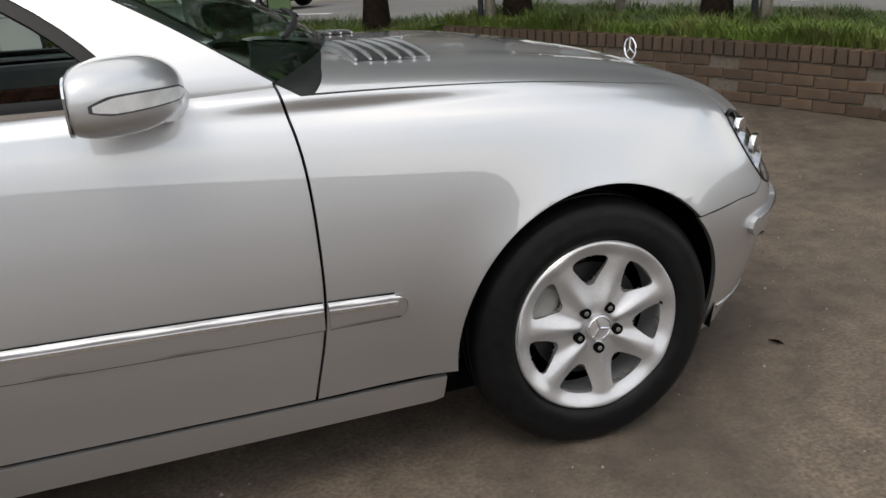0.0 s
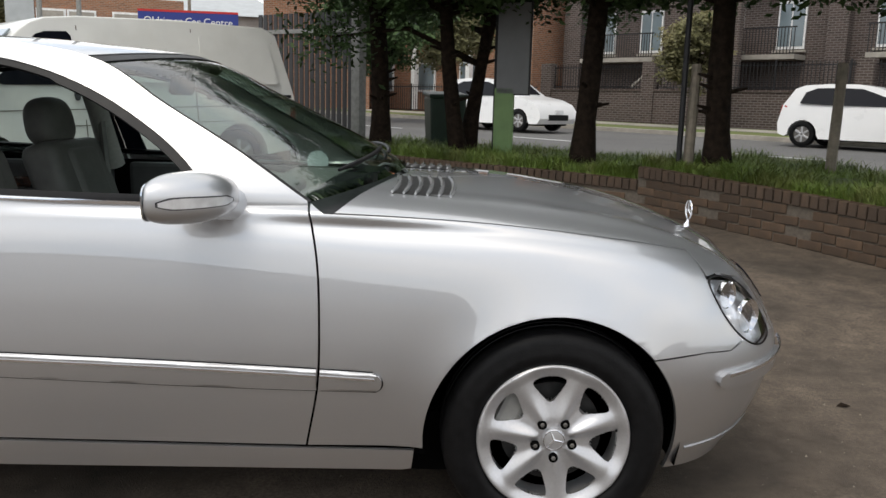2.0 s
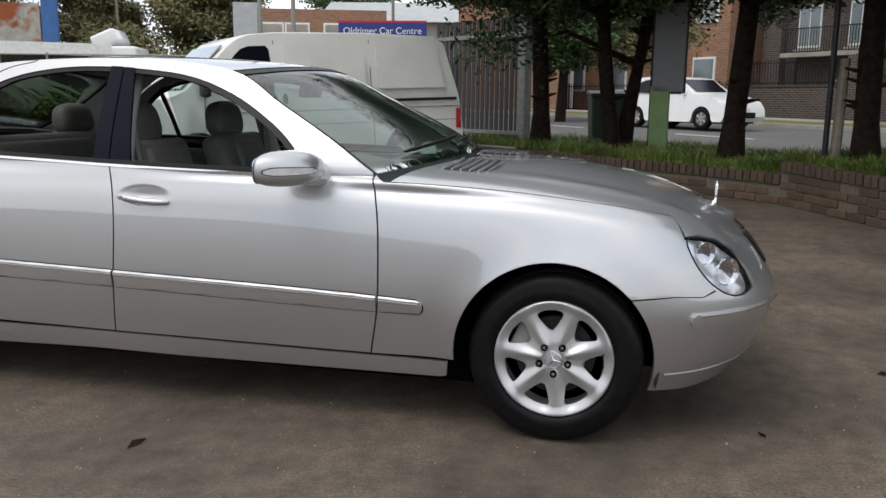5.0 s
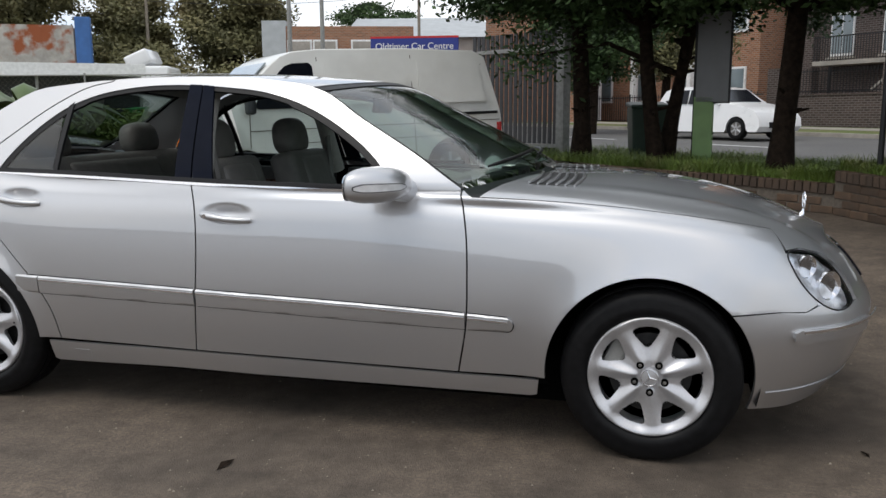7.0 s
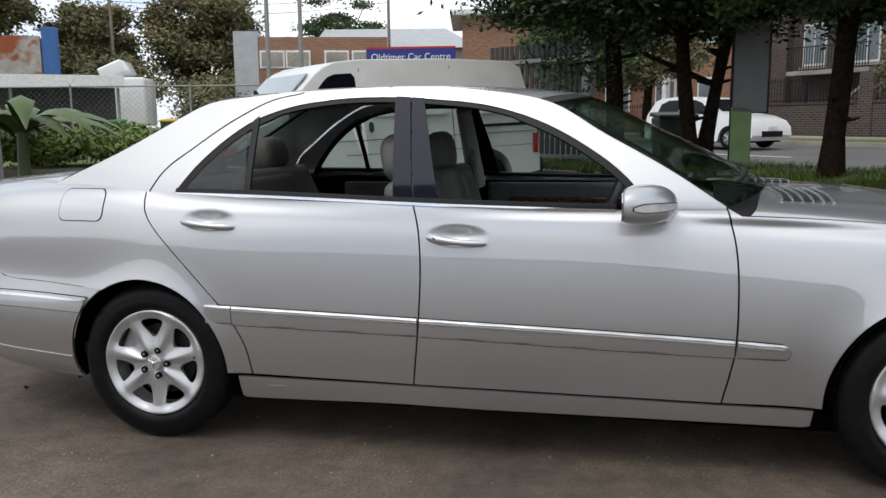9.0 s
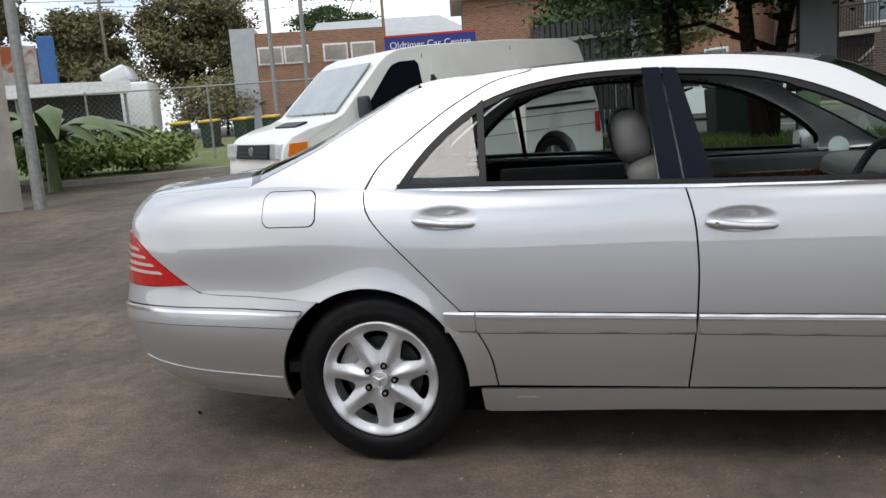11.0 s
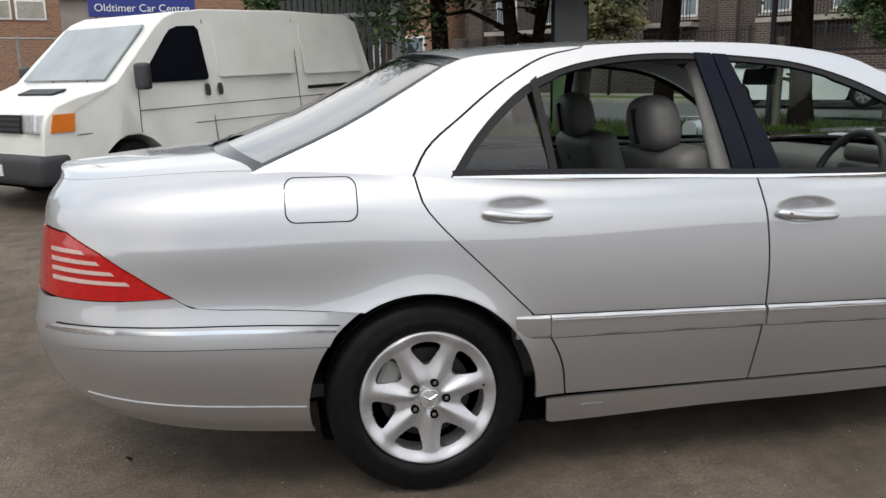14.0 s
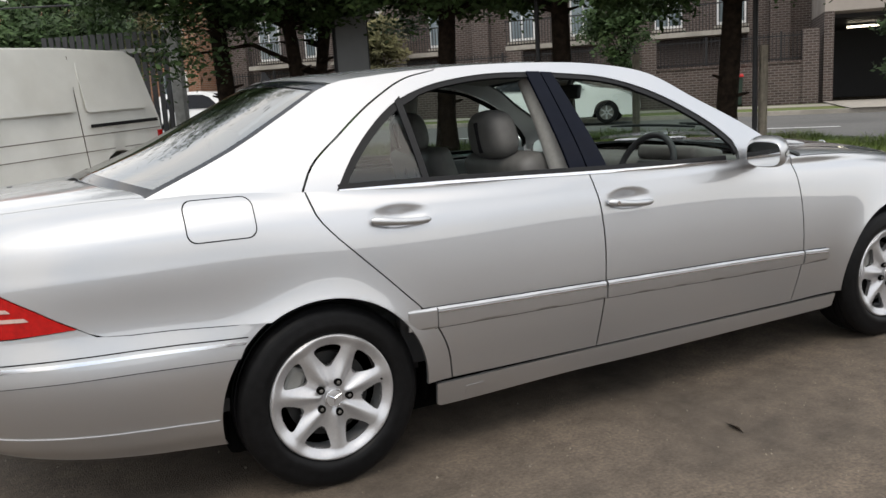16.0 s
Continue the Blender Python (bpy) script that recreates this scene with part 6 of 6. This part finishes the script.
    skin("rear_panel", body_point, [(body_uv(-1.07, 0.885)[0] - 0.215, 4.3), (body_uv(-1.07, 0.885)[0] - 0.295, 2.9), (-1.5, 2.9), (-1.5, 6.0), (body_uv(-1.07, 0.885)[0] - 0.215, 6.0)], PAINT, car, sides="both", lift=-0.002, step=(0.05, 0.3))
    skin("cowl", body_point, [(2.20, 6.0), (2.36, 5.9), (2.42, 6.4), (2.48, 7.0), (2.56, 8.0), (2.30, 8.0)], BLACK_TRIM, car, "black plastic cowl below the windscreen", sides="both", lift=-0.022, step=(0.05, 0.3))
    # intake grilles in the bonnet
    rows = np.linspace(5.6, 8.0, 200)

    def on_bonnet(x, y, up):
        p = body_point(np.full(200, x), rows)
        k = np.interp(-abs(y), p[:, 1], rows)
        q = body_point(x, k)
        return (q[0], math.copysign(abs(q[1]), y), q[2] + up)
    for f in (-1, 1):
        vs, fs = [], []
        for i in range(9):
            for x in (2.475, 2.56, 2.655):
                vs.append(on_bonnet(x + 0.015 * math.sin(i / 8 * 3.14), f * (0.20 + 0.42 * i / 8), 0.0025))
        fs = [(i * 3 + j, i * 3 + j + 1, i * 3 + j + 4, i * 3 + j + 3) for i in range(8) for j in range(2)]
        well = mesh_object("intake_grille", vs, fs if f > 0 else [q[::-1] for q in fs], DISC, bonnet_ob, "dark intake grille with bright slats")
        for k in range(6):
            pts = [on_bonnet(2.475 + 0.036 * k + 0.015 * math.sin(i / 8 * 3.14), f * (0.20 + 0.42 * i / 8), 0.006) for i in range(9)]
            part("louvre", tube(pts, [0.004] + [0.008] * 7 + [0.004], 6), PAINT, well, "silver louvre slat", True)
    # roof and glass
    cap_panel("roof", [(0.372, 0), (0.81, 0), (0.815, 0.5), (0.815, 1), (0.367, 1), (0.368, 0.5)], PAINT, car, step=(0.015, 0.08))
    screen = cap_panel("windscreen", [(0.0, 0.014), (0.355, 0.014), (0.352, 1), (-0.0, 1)], WINDSCREEN, car, "green-tinted windscreen", lift=-0.006, step=(0.03, 0.1), depth=0)
    screen.visible_shadow = False
    cap_panel("screen_seal", [(0.0, 0.006), (0.36, 0.006), (0.37, 0.012), (0.37, 1), (0.352, 1), (0.352, 0.022), (0.0, 0.022)], BLACK_TRIM, screen, "black border of the windscreen", lift=-0.003, step=(0.03, 0.05), depth=0.004)
    rear = cap_panel("rear_window", [(0.828, 0.04), (0.994, 0.04), (0.994, 1), (0.828, 1)], REAR_GLASS, car, "sloping tinted rear window", lift=-0.005, step=(0.02, 0.1), depth=0)
    rear.visible_shadow = False
    cap_panel("rear_window_border", [(0.815, 0.012), (1.0, 0.012), (1.0, 1), (0.990, 1), (0.990, 0.055), (0.832, 0.055), (0.832, 1), (0.815, 1)], GLOSS_BLACK, rear, "black border of the rear window", lift=-0.002, step=(0.02, 0.04), depth=0.004)
    bm = bmesh.new()
    block((0.07, 0.022, 0.05), (0.135, 0, 1.425), (0, 0, 0), 0.006, 2, bm)
    for v in bm.verts:
        if v.co.z > 1.43:
            v.co.x = 0.118 + (v.co.x - 0.135) * 0.25
            v.co.y *= 0.3
            v.co.z += 0.018
    part("roof_aerial", bm, BLACK_TRIM, car, "black shark fin aerial")
    # emblem ring on the bonnet's nose
    bm = bmesh.new()
    ring = [(3.585, 0.036 * math.cos(2 * math.pi * i / 28), 0.897 + 0.036 * math.sin(2 * math.pi * i / 28)) for i in range(29)]
    tube(ring, 0.0032, 8, bm)
    for a in (90, 210, 330):
        tube([(3.585, 0, 0.897), (3.585, 0.035 * math.cos(radians(a)), 0.897 + 0.035 * math.sin(radians(a)))], [0.0045, 0.0018], 6, bm)
    tube([(3.585, 0, 0.862), (3.583, 0, 0.848), (3.58, 0, 0.835)], [0.004, 0.006, 0.014], 10, bm)
    part("bonnet_ornament", bm, CHROME, car, "small chrome ring standing on the bonnet", True)
    # wipers
    for y0, y1 in ((-0.62, -0.02), (-0.10, 0.48)):
        pts = []
        for i in range(9):
            w = 1 - abs(y0 + (y1 - y0) * i / 8) / 0.84
            p = cap_point(0.035 + 0.02 * i / 8, min(max(w, 0.05), 1))
            pts.append((p[0], y0 + (y1 - y0) * i / 8, p[2] + 0.012))
        part("wiper", tube(pts, [0.005] + [0.008] * 7 + [0.004], 6), BLACK_TRIM, car, "black windscreen wiper", True)
    # underside and wheel wells, with their shade put into a near-black colour
    part("underbody", block((3.5, 1.50, 0.20), (1.42, 0, 0.255), (0, 0, 0), 0.03), SHADE_BLACK, car, "underside, coloured near black for its shade")
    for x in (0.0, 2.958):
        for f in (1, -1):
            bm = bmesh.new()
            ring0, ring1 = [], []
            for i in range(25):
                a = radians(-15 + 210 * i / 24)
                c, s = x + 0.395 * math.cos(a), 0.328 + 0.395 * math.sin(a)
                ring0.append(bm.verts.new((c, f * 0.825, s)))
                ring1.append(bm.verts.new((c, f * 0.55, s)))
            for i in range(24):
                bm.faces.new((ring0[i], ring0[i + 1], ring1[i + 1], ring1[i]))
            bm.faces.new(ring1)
            part("wheel_well", bm, SHADE_BLACK, car, "wheel well, coloured near black for its shade")
    # interior
    part("cabin_floor", block((3.0, 1.5, 0.05), (1.0, 0, 0.34), (0, 0, 0), 0.01), LEATHER_DARK, car, "dark carpeted floor")
    for f in (1, -1):
        for x0, x1 in ((0.30, 1.08), (1.16, 2.15)):
            card = bmesh.new()
            block((x1 - x0, 0.05, 0.60), ((x0 + x1) / 2, f * -0.795, 0.665), (0, 0, 0), 0.02, 2, card)
            block((x1 - x0 - 0.15, 0.07, 0.05), ((x0 + x1) / 2 - 0.03, f * -0.755, 0.76), (0, 0, 0), 0.02, 2, card)
            door_card = part("door_card", card, LEATHER_DARK, car, "dark grey door trim with armrest")
            part("wood_trim", block((x1 - x0 - 0.25, 0.02, 0.05), ((x0 + x1) / 2, f * -0.763, 0.86), (0, 0, 0), 0.008), WOOD, door_card, "polished wood strip")
        bm = tube([(1.10, f * -0.755, 0.95), (1.075, f * -0.655, 1.20), (1.06, f * -0.555, 1.37)], [0.05, 0.045, 0.04], 10)
        part("inner_pillar", bm, HEADLINER, car, "pale inner door pillar", True)
        belt = bmesh.new()
        for q0, q1 in (((1.08, -0.66, 1.28), (1.14, -0.58, 0.55)),):
            tube([(q0[0], f * q0[1], q0[2]), ((q0[0] + q1[0]) / 2 + 0.01, f * (q0[1] + q1[1]) / 2, (q0[2] + q1[2]) / 2), (q1[0], f * q1[1], q1[2])], 0.018, 6, belt)
        part("seat_belt", belt, LEATHER, car, "grey seat belt")
    cap_panel("headlining", [(0.39, 0.06), (0.80, 0.06), (0.80, 1), (0.39, 1)], HEADLINER, car, "pale cloth headlining", lift=-0.03, step=(0.04, 0.1), depth=0.0)

    def seat(x, y, width, tilt, restraint=True):
        s = empty("seat", "", "")
        s.parent = car
        s.matrix_basis = pose(x, y, 0)
        part("cushion", block((0.50, width, 0.17), (0.24, 0, 0.50), (0, -6, 0), 0.07, 4), LEATHER, s, "grey leather seat cushion", True)
        back = bmesh.new()
        block((0.15, width, 0.62), (-0.10, 0, 0.78), (0, -tilt, 0), 0.065, 4, back)
        block((0.10, width * 0.55, 0.56), (-0.055, 0, 0.78), (0, -tilt, 0), 0.045, 4, back)
        part("backrest", back, LEATHER, s, "grey leather backrest", True)
        return s

    def headrest(s, x, y, z, size=(0.13, 0.27, 0.21)):
        bm = bmesh.new()
        bmesh.ops.create_uvsphere(bm, u_segments=28, v_segments=18, radius=1)
        for q in bm.verts:
            c = [math.copysign(abs(k) ** e, k) for k, e in zip(q.co, (0.75, 0.62, 0.7))]
            c[1] *= 1 - 0.10 * c[2]
            q.co = [k * w * 0.5 for k, w in zip(c, size)]
        bmesh.ops.transform(bm, verts=bm.verts[:], matrix=pose(x, y, z, 0, -10, 0))
        h = part("headrest", bm, LEATHER, s, "plump grey leather head restraint", True)
        slot = bmesh.new()
        block((0.03, 0.012, 0.13), (x - size[0] * 0.5 + 0.006, y, z - 0.01), (0, -10, 0), 0.004, 1, slot)
        part("seam", slot, BLACK_TRIM, h, "dark vertical slot in the back")
        for dy in (-0.06, 0.06):
            part("stem", tube([(x, y + dy, z - 0.22), (x, y + dy, z - 0.05)], 0.006, 8), CHROME, h)
    for y in (-0.37, 0.37):
        s = seat(1.20, y * 1.13, 0.52, 18)
        headrest(s, -0.235, 0, 1.155, (0.14, 0.285, 0.205))
    s = seat(0.27, 0, 1.36, 24)
    for y in (-0.38, 0.38):
        headrest(s, -0.25, y, 1.145, (0.14, 0.275, 0.18))
    part("parcel_shelf", block((0.5, 1.25, 0.03), (-0.30, 0, 1.005), (0, 0, 0), 0.01), LEATHER_DARK, car, "dark parcel shelf")
    dash = bmesh.new()
    block((0.50, 1.46, 0.28), (2.17, 0, 0.83), (0, 0, 0), 0.08, 4, dash)
    block((0.20, 0.40, 0.07), (2.05, -0.385, 0.985), (0, 10, 0), 0.03, 4, dash)
    block((0.9, 0.24, 0.22), (1.55, 0, 0.55), (0, 6, 0), 0.04, 3, dash)
    board = part("dashboard", dash, LEATHER, car, "grey dashboard and console", True)
    part("wood_trim", block((0.02, 1.36, 0.06), (1.916, 0, 0.86), (0, -8, 0), 0.008), WOOD, board, "polished wood fascia strip")
    wheel = bmesh.new()
    lathe([(0.016 * math.sin(a), 0.182 + 0.016 * math.cos(a)) for a in (2 * math.pi * i / 10 for i in range(10))], 40, "x", bm=wheel, closed=True)
    block((0.035, 0.15, 0.13), (0.01, 0, -0.01), (0, 0, 0), 0.016, 3, wheel)
    for a in (0, 180, 270):
        block((0.016, 0.13, 0.035), (0.0, 0.11 * math.cos(radians(a)), 0.11 * math.sin(radians(a))), (a, 0, 0), 0.006, 2, wheel)
    bmesh.ops.transform(wheel, verts=wheel.verts[:], matrix=pose(1.83, -0.385, 0.92, 0, 24, 0))
    part("steering_wheel", wheel, GREY_PLASTIC, car, "grey four-spoke steering wheel", True)
    mirror_bm = block((0.03, 0.23, 0.07), (1.66, 0, 1.315), (0, 12, 0), 0.014, 3)
    tube([(1.70, 0, 1.385), (1.67, 0, 1.33)], 0.012, 8, mirror_bm)
    part("rear_view_mirror", mirror_bm, GREY_PLASTIC, car, "dark inside mirror", True)

    # wheels
    def rim_height(a, r):
        """Face of the alloy: spokes ridged, hub dished, lip raised."""
        base = 0.018 - 0.013 * np.sin(np.clip((r - 0.055) / 0.158, 0, 1) * math.pi) ** 1.3
        ridge = 0.020 * np.maximum(np.cos(a * 7 / 2), 0) ** 4 * np.sin(np.clip((r - 0.040) / 0.178, 0, 1) * math.pi) ** 0.6
        edge = np.clip((r - 0.178) / 0.034, 0, 1)
        return base + ridge + 0.012 * edge * edge * (3 - 2 * edge) - 0.004 * np.clip((r - 0.2115) / 0.003, 0, 1)

    def rim_point(a, r):
        a, r = np.broadcast_arrays(np.asarray(a, float), np.asarray(r, float))
        return np.stack([r * np.sin(a), -rim_height(a, r) - 0.008, r * np.cos(a)], -1)

    def road_wheel(x, y, turn, spin):
        w = empty("road_wheel", "", "")
        w.parent = car
        w.matrix_basis = pose(x, y, 0.328, 0, 0, turn)
        tyre = [(0.085, 0.213), (0.094, 0.2215), (0.106, 0.230), (0.113, 0.243), (0.116, 0.262), (0.113, 0.268), (0.114, 0.285), (0.107, 0.300), (0.100, 0.312), (0.090, 0.321), (0.078, 0.3255), (0.055, 0.327), (0.053, 0.319), (0.047, 0.319), (0.045, 0.328), (0.02, 0.328), (0.018, 0.320), (0.012, 0.320), (0.010, 0.328), (-0.06, 0.327), (-0.10, 0.312), (-0.114, 0.27), (-0.10, 0.212), (-0.085, 0.205)]
        part("tyre", lathe([(-a + 0.07, r) for a, r in tyre], 72, closed=True), RUBBER, w, "black road tyre", True)
        rim = bmesh.new()
        lathe([(-0.035, 0.2200), (-0.032, 0.2230), (-0.014, 0.2235), (-0.012, 0.213), (0.03, 0.200), (0.15, 0.190)], 72, bm=rim)
        for fc in [f for f in rim.faces if len(f.verts) > 8]:
            rim.faces.remove(fc)
        ring = part("rim", rim, ALLOY, w, "silver alloy rim", True)
        edge = [(math.pi / 7, 0.104), (0.365, 0.107), (0.290, 0.120), (0.218, 0.140), (0.182, 0.156), (0.168, 0.167), (0.178, 0.174), (0.235, 0.178), (0.34, 0.180), (math.pi / 7, 0.1805)]
        outline = [(-math.pi / 7, 0.028)] + [(-a, r) for a, r in edge] + [(-math.pi / 7, 0.2135), (math.pi / 7, 0.2135)] + edge[::-1] + [(math.pi / 7, 0.028)]
        for k in range(7):
            if k:
                sp = new("spoke", sp.data)
                sp.parent = w
            else:
                sp = skin("spoke", rim_point, outline[::-1], ALLOY, w, step=(0.045, 0.008), depth=0.024)
            sp.matrix_basis = pose(0, 0, 0, 0, spin + k * 360 / 7, 0) @ Matrix.Diagonal((1.035, 1, 1.035, 1))
        cap = lathe([(-0.040, 0.0), (-0.040, 0.026), (-0.037, 0.033), (-0.018, 0.035)], 36)
        hub = part("hub_cap", cap, ALLOY, w, "round silver hub cap", True)
        bm = bmesh.new()
        tube([(0.030 * math.cos(2 * math.pi * i / 24), -0.0405, 0.030 * math.sin(2 * math.pi * i / 24)) for i in range(25)], 0.0016, 6, bm)
        for a in (spin + 90, spin + 210, spin + 330):
            tube([(0, -0.041, 0), (0.028 * math.cos(radians(a)), -0.0405, 0.028 * math.sin(radians(a)))], [0.004, 0.0012], 6, bm)
        part("emblem", bm, CHROME, hub, "bright ring emblem")
        for k in range(5):
            a = radians(spin + 36 + 72 * k)
            c, s = 0.056 * math.cos(a), 0.056 * math.sin(a)
            # A solid black stub paints the shade of each bolt's recess.
            part("bolt_recess", lathe([(-0.0385, 0.0), (-0.0385, 0.0135), (-0.02, 0.0135)], 16, "y", (c, 0, s)), SHADE_BLACK, w)
            part("wheel_bolt", lathe([(-0.041, 0.0), (-0.041, 0.005), (-0.039, 0.007), (-0.02, 0.007)], 6, "y", (c, 0, s)), BRAKE, w)
        # The brake disc's colour is darkened for the shade between the spokes.
        part("brake_disc", lathe([(0.035, 0.07), (0.033, 0.150), (0.055, 0.150), (0.055, 0.07)], 48, closed=True), DISC, w, "steel brake disc, darkened for the shade behind the spokes")
        cal = block((0.07, 0.05, 0.13), (-0.125, 0.03, 0.06), (0, 24, 0), 0.015, 2)
        part("brake_caliper", cal, STEEL, w, "grey brake caliper")
        # A black disc closes the wheel, standing in for the shade inside.
        part("backing", lathe([(0.075, 0.0), (0.075, 0.195)], 40), SHADE_BLACK, w, "black disc in place of the shade behind the spokes")
        part("valve", tube([(0.185, -0.015, 0.03), (0.180, -0.034, 0.03)], 0.004, 8), BLACK_TRIM, w)
        return w
    road_wheel(2.965, -0.852, 0, 20)
    road_wheel(0.012, -0.838, 0, 178)
    road_wheel(2.965, 0.852, 180, 10)
    road_wheel(0.0, 0.852, 180, 40)
    return car


saloon()

# ---- grit on the asphalt, and the bricks ----


def litter():
    rnd = random.Random(12)
    for x, y, ln in ((1.46, -1.34, 0.11), (3.77, -0.64, 0.06), (-1.0, -0.41, 0.05), (0.55, -1.9, 0.12), (4.4, 0.3, 0.07)):
        a = rnd.uniform(0, 3)
        v = [(x, y, 0.003), (x + ln * 0.4 * math.cos(a) - 0.012 * math.sin(a), y + ln * 0.4 * math.sin(a) + 0.012 * math.cos(a), 0.018), (x + ln * math.cos(a), y + ln * math.sin(a), 0.004), (x + ln * 0.45 * math.cos(a) + 0.014 * math.sin(a), y + ln * 0.45 * math.sin(a) - 0.014 * math.cos(a), 0.006)]
        tagged(mesh_object("fallen_leaf", v, [(0, 1, 2), (0, 2, 3)], BARK), "dry curled leaf on the asphalt", "leaf", "fallen leaves")
    verts, faces = [], []
    for _ in range(3600):
        x, y, r = rnd.uniform(-3, 6.5), rnd.uniform(-2.6, 4.5), rnd.uniform(0.0015, 0.003) + 0.004 * rnd.random() ** 6
        z = ground_z(y)
        b = len(verts)
        verts += [(x - r, y - r, z), (x + r, y - r * 0.6, z), (x + r * 0.3, y + r, z), (x, y, z + r * 1.1)]
        faces += [(b, b + 1, b + 3), (b + 1, b + 2, b + 3), (b + 2, b, b + 3)]
    tagged(mesh_object("grit", verts, faces, TIMBER), "pale loose grit on the asphalt", "grit", kind="stuff")


litter()
retaining_wall()
